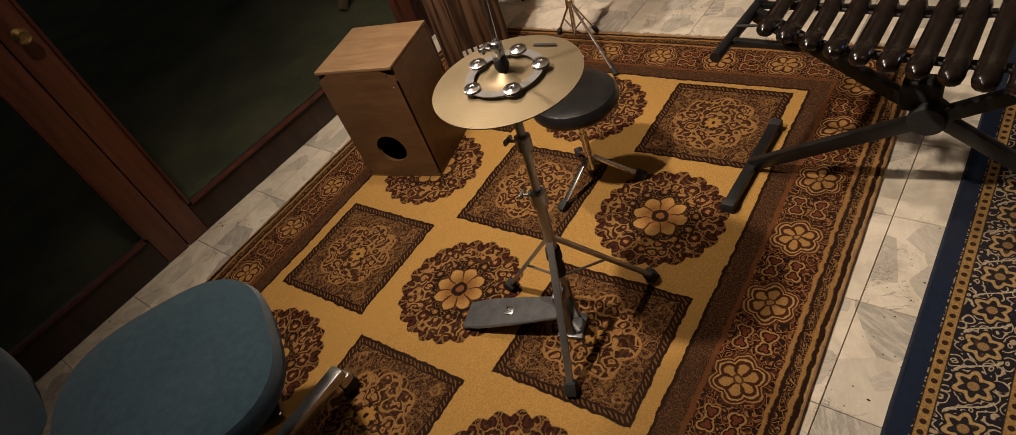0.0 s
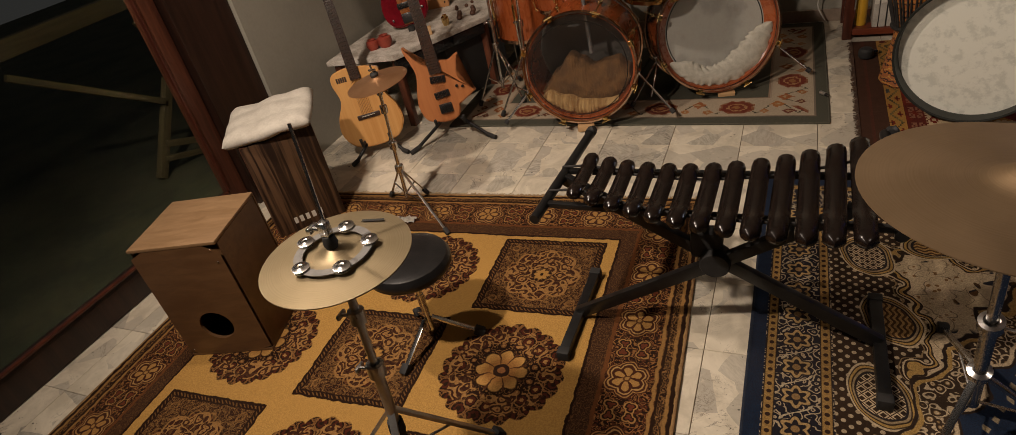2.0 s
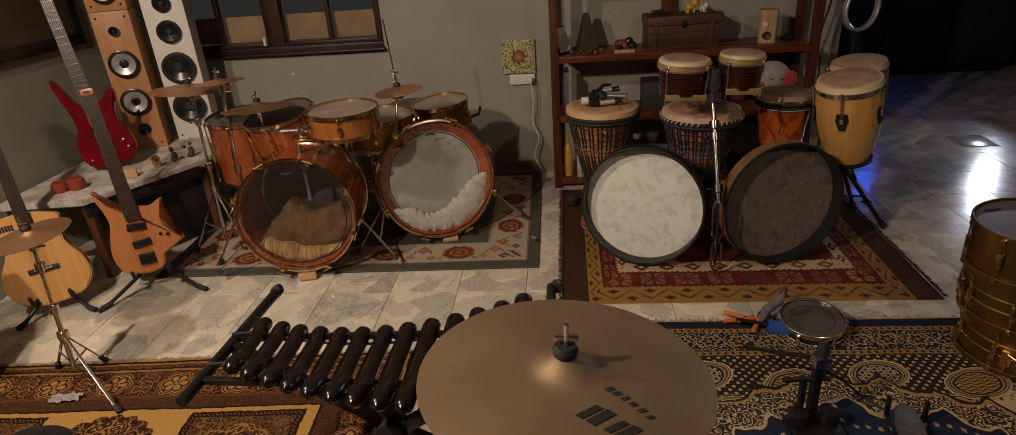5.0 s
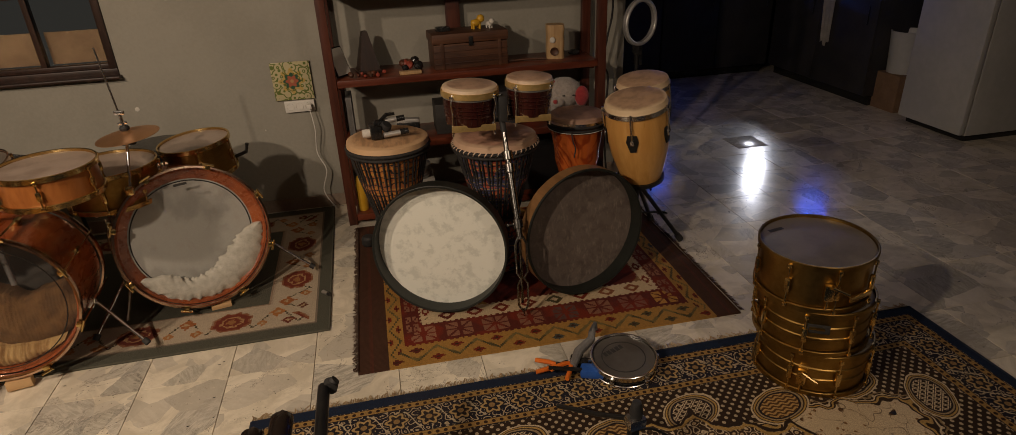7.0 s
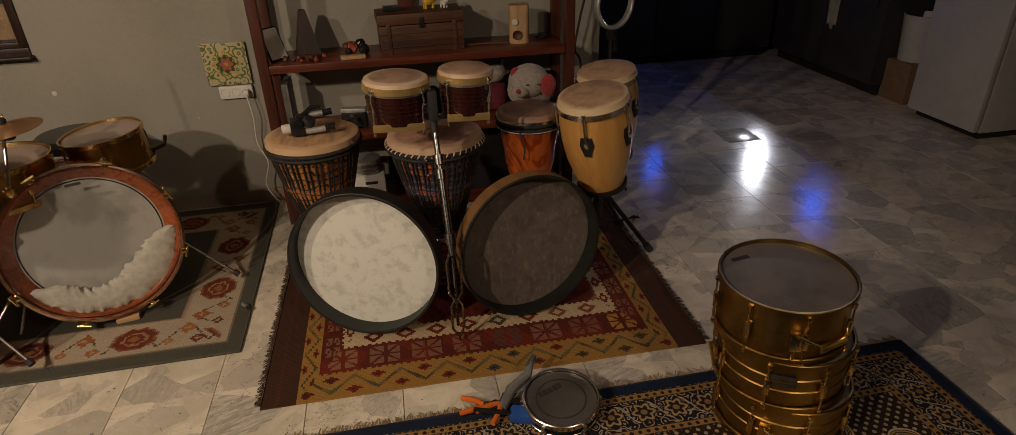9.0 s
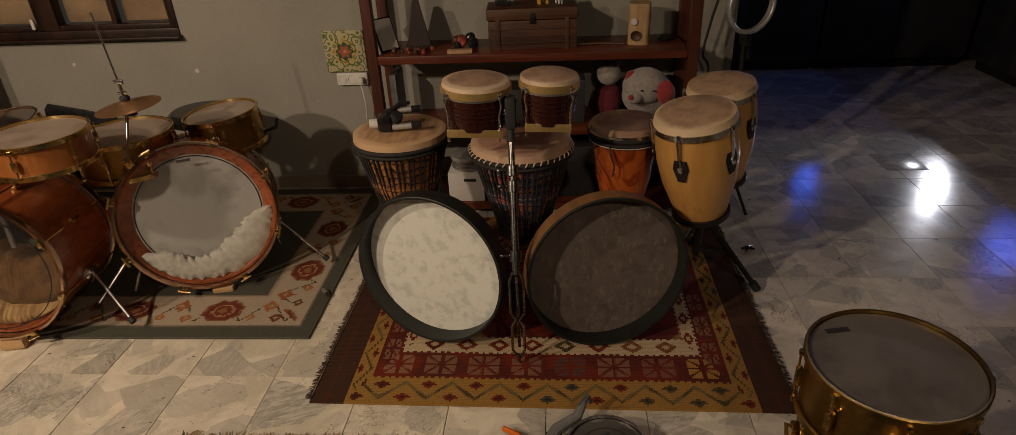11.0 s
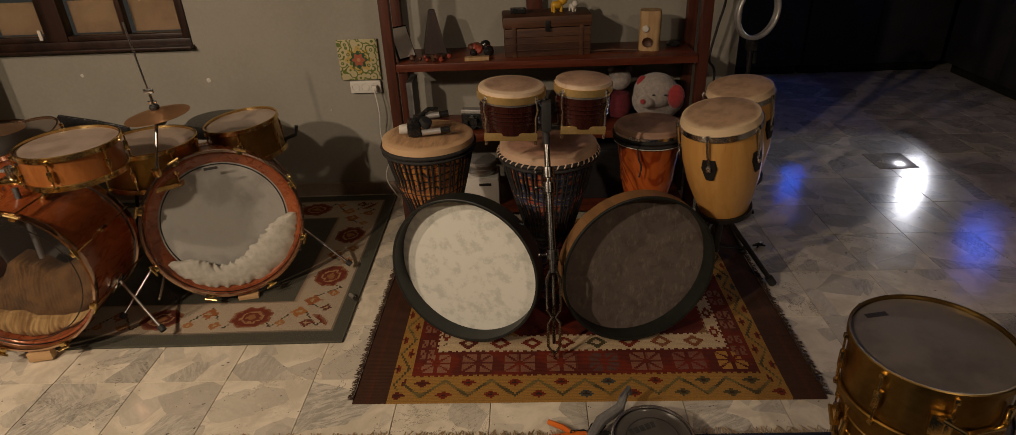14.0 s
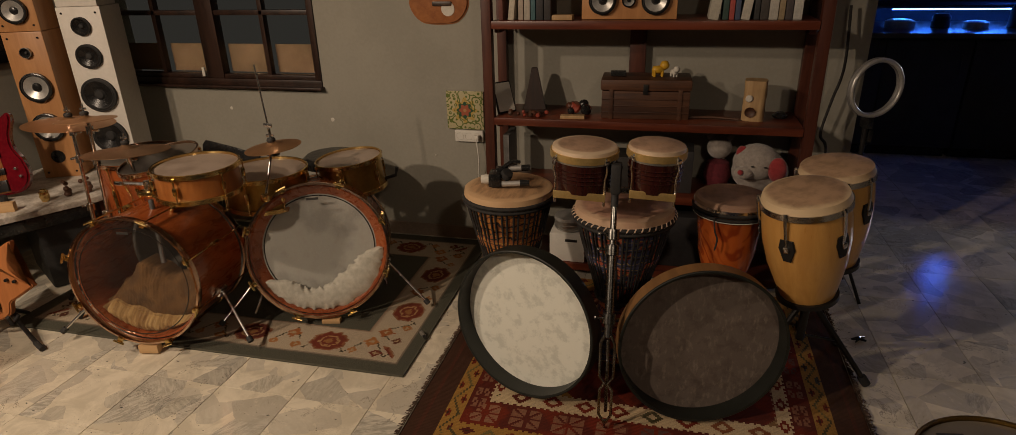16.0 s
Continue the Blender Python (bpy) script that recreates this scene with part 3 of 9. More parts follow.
def kilim_weave(hx, hy, band):
    n = Net("kilim_weave")
    p = n.coords()
    x, y, _ = n.xyz(snapped(n, p, 0.007))
    red, wine, gold, cream, brown = (0.155, 0.024, 0.013), (0.095, 0.020, 0.014), (0.33, 0.175, 0.045), (0.50, 0.38, 0.23), (0.045, 0.022, 0.014)
    green, teal = (0.075, 0.062, 0.028), (0.06, 0.065, 0.055)
    ex, ey = n.f("MULTIPLY", n.f("SUBTRACT", hx - band, n.f("ABSOLUTE", x)), 1.75), n.f("SUBTRACT", hy, n.f("ABSOLUTE", y))
    d = n.f("MULTIPLY", n.f("MINIMUM", ex, ey), 1.14)
    s = n.mix(n.step(n.f("SUBTRACT", ex, ey), -0.001, 0.001), y, x)
    tooth = n.f("MULTIPLY", n.step(n.f("SINE", n.f("MULTIPLY", s, 260.0)), -0.1, 0.1), 0.008)
    # gold border: a zigzag with diamonds on both sides
    saw = n.f("SUBTRACT", n.f("ABSOLUTE", n.f("SUBTRACT", n.f("FRACT", n.f("DIVIDE", s, 0.155)), 0.5)), 0.25)
    zig = n.f("ABSOLUTE", n.f("SUBTRACT", n.f("SUBTRACT", d, 0.065), n.f("MULTIPLY", saw, 0.16)))
    goldb = n.mix(n.step(zig, 0.010, 0.008), gold, n.mix(n.step(n.noise(p, 14.0, 1), 0.45, 0.55), (0.16, 0.12, 0.045), green))
    for shift, at in ((0.0, 0.094), (0.085, 0.030)):
        inside, k = diamonds(n, n.f("ADD", s, shift * 0.912), n.f("MULTIPLY", n.f("SUBTRACT", d, at), 1.3), 0.155, 0.028)
        goldb = n.mix(n.step(inside, 1.0, 0.96), goldb, chosen(n, k, (red, wine, teal, green)))
        goldb = n.mix(n.step(inside, 0.4, 0.36), goldb, brown)
    # red border: stars
    q = n.f("DIVIDE", s, 0.145)
    su = n.f("MULTIPLY", n.f("SUBTRACT", n.f("FRACT", q), 0.5), 0.145)
    sv = n.f("SUBTRACT", d, 0.205)
    au, av = n.f("ABSOLUTE", su), n.f("ABSOLUTE", sv)
    sr = n.f("MAXIMUM", au, av)
    cross = n.f("MINIMUM", n.f("MINIMUM", au, av), n.f("ABSOLUTE", n.f("SUBTRACT", au, av)))
    star = n.f("MULTIPLY", n.step(sr, 0.052, 0.050), n.step(cross, 0.0055, 0.0075))
    ground = n.mix(n.step(n.noise(p, 7.0, 2), 0.44, 0.56), red, wine)
    redb = n.mix(star, ground, chosen(n, n.f("FLOOR", q), ((0.22, 0.10, 0.06), (0.26, 0.125, 0.075), (0.10, 0.05, 0.042), (0.40, 0.20, 0.05), (0.19, 0.075, 0.05))))
    # cream border
    inside, k = diamonds(n, s, n.f("SUBTRACT", d, 0.325), 0.115, 0.040)
    creamb = n.mix(n.step(inside, 1.0, 0.96), cream, chosen(n, k, (red, wine, green, (0.2, 0.07, 0.03))))
    creamb = n.mix(n.step(inside, 0.45, 0.4), creamb, n.mix(n.random(), cream, (0.12, 0.06, 0.03)))
    # middle
    inside, k = diamonds(n, x, n.f("MULTIPLY", n.f("SUBTRACT", n.f("FRACT", n.f("DIVIDE", y, 0.2)), 0.5), 0.2), 0.2, 0.085)
    middle = n.mix(n.step(inside, 1.0, 0.97), ground, chosen(n, n.f("ADD", k, n.f("FLOOR", n.f("DIVIDE", y, 0.2))), (wine, gold, (0.2, 0.11, 0.05), green)))
    dt = n.f("ADD", d, tooth)
    col = n.mix(n.step(dt, 0.134, 0.136), goldb, redb)
    col = n.mix(n.step(dt, 0.279, 0.281), col, creamb)
    col = n.mix(n.step(dt, 0.374, 0.376), col, middle)
    line = n.band(n.f("ABSOLUTE", x), hx - band * 0.45, hx - band * 0.4, 0.002)
    sideb = n.mix(line, n.mix(n.noise(p, 30.0), brown, (0.075, 0.035, 0.022)), (0.15, 0.03, 0.02))
    col = n.mix(n.step(n.f("ABSOLUTE", x), hx - band - 0.001, hx - band + 0.001), col, sideb)
    rib = n.f("SINE", n.f("MULTIPLY", n.xyz(p)[1], 900.0))
    m = pile(n, col, p, 0.22, 180.0)
    n.bump(rib, 0.25, 0.002)
    return m


def grey_weave(hx, hy):
    n = Net("grey_flower_weave")
    p = n.coords()
    ps = snapped(n, p, 0.008)
    x, y, _ = n.xyz(ps)
    ex, ey = n.f("SUBTRACT", hx, n.f("ABSOLUTE", x)), n.f("SUBTRACT", hy, n.f("ABSOLUTE", y))
    d = n.f("MINIMUM", ex, ey)
    s = n.mix(n.step(n.f("SUBTRACT", ex, ey), -0.001, 0.001), y, x)
    grey, cream, dark = (0.085, 0.085, 0.065), (0.42, 0.345, 0.25), (0.045, 0.05, 0.042)
    # large stepped rosettes, small flowers between them, thin stepped stems
    q = n.f("DIVIDE", s, 0.36)
    u = n.f("MULTIPLY", n.f("SUBTRACT", n.f("FRACT", q), 0.5), 0.36)
    c = n.f("SUBTRACT", d, 0.158)
    k = n.f("FLOOR", q)
    au, ac = n.f("ABSOLUTE", u), n.f("ABSOLUTE", c)
    octo = n.f("MAXIMUM", n.f("MULTIPLY", n.f("ADD", n.f("MULTIPLY", au, 0.85), ac), 0.72), n.f("MAXIMUM", n.f("MULTIPLY", au, 0.85), ac))
    octo = n.f("ADD", octo, n.f("MULTIPLY", n.f("SUBTRACT", n.noise(ps, 42.0, 1), 0.5), 0.022))
    reds = ((0.16, 0.036, 0.022), (0.125, 0.032, 0.022), (0.20, 0.060, 0.028))
    col = cream
    stem = n.f("ABSOLUTE", n.f("SUBTRACT", c, n.f("MULTIPLY", n.f("SUBTRACT", n.f("ABSOLUTE", n.f("SUBTRACT", n.f("FRACT", n.f("DIVIDE", s, 0.18)), 0.5)), 0.25), 0.26)))
    col = n.mix(n.f("MULTIPLY", n.step(stem, 0.0055, 0.0045), n.step(n.noise(ps, 9.0, 1), 0.42, 0.46)), col, (0.075, 0.060, 0.036))
    col = n.mix(n.step(octo, 0.068, 0.066), col, (0.24, 0.10, 0.05))
    col = n.mix(n.step(octo, 0.060, 0.058), col, chosen(n, k, reds))
    col = n.mix(n.band(octo, 0.030, 0.038, 0.001), col, (0.34, 0.19, 0.09))
    col = n.mix(n.step(octo, 0.018, 0.016), col, (0.28, 0.13, 0.05))
    for shift, at, half, tints in ((0.18, 0.030, 0.040, ((0.36, 0.15, 0.05), (0.30, 0.11, 0.04))), (0.13, -0.045, 0.030, ((0.15, 0.04, 0.025), (0.33, 0.14, 0.05))), (0.235, -0.040, 0.026, ((0.36, 0.16, 0.06), (0.13, 0.05, 0.03)))):
        inside, k2 = diamonds(n, n.f("ADD", s, shift), n.f("SUBTRACT", c, at), 0.36, half)
        inside = n.f("ADD", inside, n.f("MULTIPLY", n.f("SUBTRACT", n.noise(ps, 60.0, 1), 0.5), 0.9))
        col = n.mix(n.step(inside, 0.92, 0.90), col, chosen(n, n.f("ADD", k2, shift * 50), tints))
        col = n.mix(n.step(inside, 0.36, 0.34), col, (0.38, 0.27, 0.16))
    col = n.mix(n.step(d, 0.262, 0.264), col, grey)
    col = n.mix(n.band(d, 0.252, 0.262, 0.002), col, (0.28, 0.2, 0.14))
    col = n.mix(n.step(d, 0.062, 0.060), col, grey)
    col = n.mix(n.band(d, 0.058, 0.066, 0.002), col, (0.20, 0.16, 0.12))
    return pile(n, col, p, 0.22, 200.0)


def tile_stone():
    """Polished conglomerate: pale ground with grey and tan chips."""
    n = Net("terrazzo_tile")
    g = n.node("ShaderNodeNewGeometry").outputs["Position"]
    w = n.node("ShaderNodeVectorMath")
    w.operation = "ADD"
    n.put(g, w.inputs[0])
    shift = n.random()
    n.put(n.vec(n.f("MULTIPLY", shift, 37.0), n.f("MULTIPLY", shift, 91.0), 0.0), w.inputs[1])
    q = w.outputs[0]
    def bent_by(amount, scale):
        bent = n.node("ShaderNodeVectorMath")
        bent.operation = "MULTIPLY_ADD"
        t = n.node("ShaderNodeTexNoise")
        n.put(q, t.inputs["Vector"])
        t.inputs["Scale"].default_value, t.inputs["Detail"].default_value = scale, 4.0
        n.put(t.outputs["Color"], bent.inputs[0])
        bent.inputs[1].default_value = (amount,) * 3
        n.put(q, bent.inputs[2])
        return bent.outputs[0]

    base = n.mix(n.step(n.noise(q, 7.0, 6, 0.65, 0.8), 0.35, 0.65), (0.58, 0.52, 0.405), (0.76, 0.69, 0.55))
    crack = n.noise(n.scaled(bent_by(0.06, 5.0), (1.0, 1.6, 1.0)), 34.0, 8, 0.7, 0.4)
    col = base
    qx, qy, _ = n.xyz(q)
    # angular shards at two sizes, each with its own tone and direction of grain
    for size, warp, share, strength in ((5.5, 0.020, 0.30, 0.75), (10.5, 0.016, 0.22, 0.60)):
        v = n.node("ShaderNodeTexVoronoi")
        n.put(bent_by(warp, 13.0), v.inputs["Vector"])
        v.inputs["Scale"].default_value = size
        hue = n.xyz(v.outputs["Color"])
        turn = n.f("MULTIPLY", hue[1], 6.28)
        co, si = n.f("COSINE", turn), n.f("SINE", turn)
        gx = n.f("ADD", n.f("MULTIPLY", qx, co), n.f("MULTIPLY", qy, si))
        gy = n.f("SUBTRACT", n.f("MULTIPLY", qy, co), n.f("MULTIPLY", qx, si))
        grain = n.noise(n.vec(gx, n.f("MULTIPLY", gy, 4.5), hue[0]), 16.0, 7, 0.72, 0.5)
        tint = n.mix(hue[2], (0.25, 0.245, 0.215), (0.50, 0.45, 0.37))
        tint = n.mix(n.step(grain, 0.40, 0.62), tint, n.mix(hue[1], (0.60, 0.56, 0.48), (0.40, 0.37, 0.31)))
        tint = n.mix(n.f("MULTIPLY", n.step(grain, 0.36, 0.28), 0.6), tint, (0.14, 0.125, 0.10))
        inside = n.f("MULTIPLY", n.step(hue[0], share + 0.01, share - 0.01), n.f("MULTIPLY", n.step(n.noise(q, 30.0, 6, 0.75), 0.25, 0.45), strength))
        col = n.mix(inside, col, tint)
    col = n.mix(n.f("MULTIPLY", n.step(n.f("ABSOLUTE", n.f("SUBTRACT", crack, 0.5)), 0.014, 0.002), n.f("MULTIPLY", n.step(n.noise(q, 6.0, 3), 0.50, 0.66), 0.35)), col, (0.24, 0.20, 0.155))
    vein = n.f("ABSOLUTE", n.f("SUBTRACT", n.noise(q, 4.0, 7, 0.68, 1.0), 0.5))
    col = n.mix(n.f("MULTIPLY", n.step(vein, 0.008, 0.001), n.f("MULTIPLY", n.step(n.noise(q, 3.0, 2), 0.5, 0.62), 0.7)), col, (0.15, 0.13, 0.11))
    # dark open pits
    pit = n.voronoi(n.scaled(bent_by(0.05, 12.0), (1.0, 1.9, 1.0)), 13.0)
    hole = n.f("MULTIPLY", n.step(pit, 0.085, 0.065), n.step(n.noise(q, 9.0, 2), 0.47, 0.53))
    speck = n.voronoi(q, 55.0)
    hole = n.f("MAXIMUM", hole, n.f("MULTIPLY", n.step(speck, 0.13, 0.09), n.step(n.noise(q, 11.0, 3), 0.53, 0.60)))
    col = n.mix(hole, col, (0.030, 0.026, 0.022))
    dirt = n.noise(g, 1.3, 5)
    col = n.mix(n.f("MULTIPLY", n.step(dirt, 0.45, 0.8), 0.15), col, (0.25, 0.22, 0.19))
    n.bump(n.f("SUBTRACT", n.f("MULTIPLY", crack, 0.4), hole), 0.10, 0.001)
    return n.set(colour=col, rough=n.f("ADD", n.f("ADD", 0.105, n.f("MULTIPLY", n.noise(g, 9.0, 4), 0.13)), n.f("MULTIPLY", hole, 0.5)), gloss=0.32)


M["tile"] = tile_stone()
# The unlit kitchen's darkness is put into this near-black wall colour.
M["wall_unlit"] = plain("unlit_kitchen_wall", (0.018, 0.019, 0.026), (0.027, 0.028, 0.036), 3, 0.7)
M["grout"] = plain("grout", (0.19, 0.15, 0.11), (0.30, 0.24, 0.175), 12, 0.9)

# ---------- the room ----------
WX0, WX1, WY0, WY1, TOP = -1.72, 5.75, -2.4, 7.35, 2.62
BACK = 4.42           # face of the back wall
OPEN_X = 2.66         # where the back wall ends and the kitchen opens


def slab(name, size, centre, material, label, category, bevel=0.0):
    return single(name, box(size, (0, 0, 0), bevel), material, pose(*centre), label, category, kind="structure", smooth=False)


floor = slab("floor", (WX1 - WX0 + 0.6, WY1 - WY0 + 1.0, 0.1), ((WX0 + WX1) / 2 + 0.27, (WY0 + WY1) / 2, -0.0545), M["grout"], "polished grey stone tile floor with thin joints", "floor")
slab("ceiling", (WX1 - WX0 + 0.8, WY1 - WY0 + 0.8, 0.1), ((WX0 + WX1) / 2, (WY0 + WY1) / 2, TOP + 0.05), M["ceiling"], "plain off-white plaster ceiling", "ceiling")
WIN = (-1.36, -0.012, 0.834, 1.95)  # window opening: x0, x1, z0, z1


def wall_with_hole(name, x0, x1, y0, y1, hole, label):
    """A wall along x with one opening through it."""
    b = None
    hx0, hx1, hz0, hz1 = hole
    for a, c, z0, z1 in ((x0, hx0, 0, TOP), (hx1, x1, 0, TOP), (hx0, hx1, 0, hz0), (hx0, hx1, hz1, TOP)):
        b = box((c - a, y1 - y0, z1 - z0), ((a + c) / 2, (y0 + y1) / 2, (z0 + z1) / 2), 0, b)
    bmesh.ops.remove_doubles(b, verts=b.verts, dist=1e-5)
    return single(name, b, M["wall"], pose(0, 0, 0), label, "wall", kind="structure", smooth=False)


wall_with_hole("wall_north", WX0, OPEN_X, BACK, BACK + 0.18, WIN, "grey painted plaster wall with a window opening")
slab("wall_west", (0.2, BACK - 2.62, TOP), (-1.62 - 0.1, (BACK + 2.62) / 2, TOP / 2), M["wall"], "grey painted plaster wall beside the glass doors", "wall")
slab("wall_south", (WX1 - WX0 + 0.4, 0.2, TOP), ((WX0 + WX1) / 2, WY0 - 0.1, TOP / 2), M["wall"], "grey painted plaster wall", "wall")
slab("wall_east", (0.2, WY1 - WY0, TOP), (WX1 + 0.1, (WY0 + WY1) / 2, TOP / 2), M["wall_unlit"], "wall behind the kitchen, near-black colour for its shade", "wall")
slab("wall_kitchen", (WX1 - OPEN_X + 0.4, 0.2, TOP), ((OPEN_X + WX1) / 2, WY1 + 0.1, TOP / 2), M["wall_unlit"], "kitchen wall above the counter, near-black colour for its shade", "wall")
slab("wall_kitchen_side", (0.18, WY1 - BACK - 0.18, TOP), (OPEN_X - 0.09, (WY1 + BACK + 0.18) / 2, TOP / 2), M["wall"], "grey painted wall at the side of the kitchen", "wall")

# rugs
def rug(name, hx, hy, thick, at, material, label):
    b = bmesh.new()
    nx, ny = max(2, int(hx * 2 / 0.06)), max(2, int(hy * 2 / 0.06))
    grid = [[b.verts.new((-hx + 2 * hx * i / nx, -hy + 2 * hy * j / ny, thick + 0.0035 * noise.noise(Vector((i * 0.31, j * 0.27, hx))))) for j in range(ny + 1)] for i in range(nx + 1)]
    for i in range(nx):
        for j in range(ny):
            b.faces.new((grid[i][j], grid[i + 1][j], grid[i + 1][j + 1], grid[i][j + 1]))
    rim = [e for e in b.edges if e.is_boundary]
    out = bmesh.ops.extrude_edge_only(b, edges=rim)
    for v in out["geom"]:
        if isinstance(v, bmesh.types.BMVert):
            v.co.z = -0.001
            v.co.x *= 1 + 0.002 / hx
            v.co.y *= 1 + 0.002 / hy
    return single(name, b, material, at, label, "rug")


RUG1 = pose(-0.43, 0.92, 0.001, 0, 0, 2.7)
rug_gold = rug("carpet", 0.985, 1.52, 0.010, RUG1, gold_carpet(), "gold and brown pile carpet with medallions and squares")
BLUE = pose(1.96, 0.90, 0.001, 0, 0, 0.3)
rug_blue = rug("carpet", 1.255, 1.755, 0.010, BLUE, blue_carpet(1.255, 1.755), "blue and cream pile carpet with scrolling leaves")
rug_kilim = rug("kilim", 0.755, 0.62, 0.006, pose(1.80, 3.43, 0.001, 0, 0, -0.2), kilim_weave(0.755, 0.62, 0.105), "red and gold flat-woven kilim with diamonds")
rug_grey = rug("kilim", 0.94, 0.625, 0.007, pose(-0.02, 3.74, 0.001, 0, 0, 0.8), grey_weave(0.94, 0.625), "grey flat-woven rug with a cream flower border")


def binding(rug_ob, hx, hy, z, r, material, label):
    """A sewn edge along the rim of a rug."""
    random.seed(int(hx * 1000))
    pts = []
    for a, b in (((-hx, -hy), (hx, -hy)), ((hx, -hy), (hx, hy)), ((hx, hy), (-hx, hy)), ((-hx, hy), (-hx, -hy))):
        for k in range(40):
            t = k / 40
            pts.append((a[0] + (b[0] - a[0]) * t + random.uniform(-0.0008, 0.0008), a[1] + (b[1] - a[1]) * t + random.uniform(-0.0008, 0.0008), z))
    part("edge_binding", tube(pts, r, None, 8, True), material, rug_ob, label)


M["binding_olive"] = plain("olive_binding", (0.060, 0.058, 0.040), (0.090, 0.086, 0.062), 60, 0.95, bump=0.5)
M["binding_navy"] = plain("navy_binding", (0.008, 0.012, 0.024), (0.016, 0.024, 0.045), 60, 0.95, bump=0.5)
M["binding_tan"] = plain("tan_binding", (0.20, 0.11, 0.042), (0.32, 0.19, 0.08), 60, 0.95, bump=0.5)
binding(rug_grey, 0.94, 0.625, 0.0045, 0.0042, M["binding_olive"], "olive sewn edge")
binding(rug_blue, 1.255, 1.755, 0.006, 0.0055, M["binding_navy"], "dark blue overcast edge")
binding(rug_gold, 0.985, 1.52, 0.006, 0.0052, M["binding_tan"], "worn tan edge")


# ---------- more materials ----------
def stripes():
    """Streaked dark veneer."""
    n = Net("striped_veneer")
    p = n.coords()
    x, y, z = n.xyz(p)
    wob = n.f("MULTIPLY", n.noise(n.scaled(p, (1, 1, 0.15)), 9.0, 3), 0.05)
    w = n.noise(n.vec(n.f("ADD", x, wob), 0.0, n.f("MULTIPLY", z, 0.03)), 36.0, 3, 0.6)
    return n.set(colour=n.mix(n.step(w, 0.42, 0.6), (0.024, 0.013, 0.009), (0.125, 0.070, 0.038)), rough=0.38, coat=0.2)


def cymbal_metal(name, a, b, rough):
    """Lathed bronze with fine circular grooves."""
    n = Net(name)
    p = n.coords()
    x, y, _ = n.xyz(p)
    r = n.f("SQRT", n.f("ADD", n.f("MULTIPLY", x, x), n.f("MULTIPLY", y, y)))
    groove = n.noise(n.vec(n.f("MULTIPLY", r, 1.0), 0.0), 420.0, 2)
    tone = n.noise(p, 7.0, 4)
    n.bump(groove, 0.25, 0.0008)
    col = n.mix(n.step(n.f("ADD", n.f("MULTIPLY", groove, 0.4), n.f("MULTIPLY", tone, 0.6)), 0.35, 0.65), a, b)
    return n.set(colour=col, metal=0.9, rough=n.f("ADD", rough, n.f("MULTIPLY", tone, 0.12)))


def head_film(name, a, b, scale, rough=0.5, fibre=0.0):
    n = Net(name)
    p = n.coords()
    big = n.noise(p, scale, 5, 0.6)
    col = n.mix(n.step(big, 0.36, 0.54), a, b)
    if fibre:
        hair = n.noise(n.scaled(p, (1, 0.45, 1)), 55.0, 6, 0.7)
        col = n.mix(n.f("MULTIPLY", n.step(hair, 0.5, 0.7), fibre), col, (0.30, 0.25, 0.2))
    n.bump(n.noise(p, scale * 12, 3), 0.12, 0.001)
    return n.set(colour=col, rough=rough)


def clear_film():
    n = Net("clear_drum_film")
    haze = n.noise(n.coords(), 6.0, 4)
    return n.set(colour=(0.6, 0.56, 0.5), rough=0.12, alpha=n.f("ADD", 0.006, n.f("MULTIPLY", haze, 0.035)))


def cord_wrap(name, cloth_a, cloth_b):
    """Printed cloth round a drum's bowl: broken bands of orange, gold and dark."""
    n = Net(name)
    p = n.coords()
    x, y, z = n.xyz(p)
    th = n.f("ARCTAN2", y, x)
    q = n.vec(n.f("MULTIPLY", th, 0.16), z, 0.0)
    t = n.noise(q, 14.0, 2, 0.6)
    bands = n.f("FRACT", n.f("ADD", n.f("MULTIPLY", z, 34.0), n.f("MULTIPLY", t, 2.2)))
    col = n.mix(n.step(t, 0.46, 0.50), cloth_a, cloth_b)
    col = n.mix(n.band(bands, 0.12, 0.30, 0.03), col, (0.020, 0.012, 0.009))
    col = n.mix(n.band(bands, 0.55, 0.63, 0.03), col, (0.46, 0.30, 0.06))
    small = n.voronoi(q, 46.0)
    col = n.mix(n.f("MULTIPLY", n.step(small, 0.30, 0.22), n.step(n.noise(q, 20.0, 1), 0.48, 0.54)), col, (0.025, 0.014, 0.010))
    return n.set(colour=col, rough=0.75)


def flame_wood():
    n = Net("orange_swirl_shell")
    p = n.coords()
    w = n.f("ABSOLUTE", n.f("SINE", n.f("MULTIPLY", n.noise(n.scaled(p, (1, 1, 0.6)), 6.0, 2, 0.5, 1.8), 16.0)))
    return n.set(colour=n.mix(n.step(w, 0.2, 0.9), (0.27, 0.045, 0.010), (0.44, 0.10, 0.020)), rough=0.26, coat=0.2)


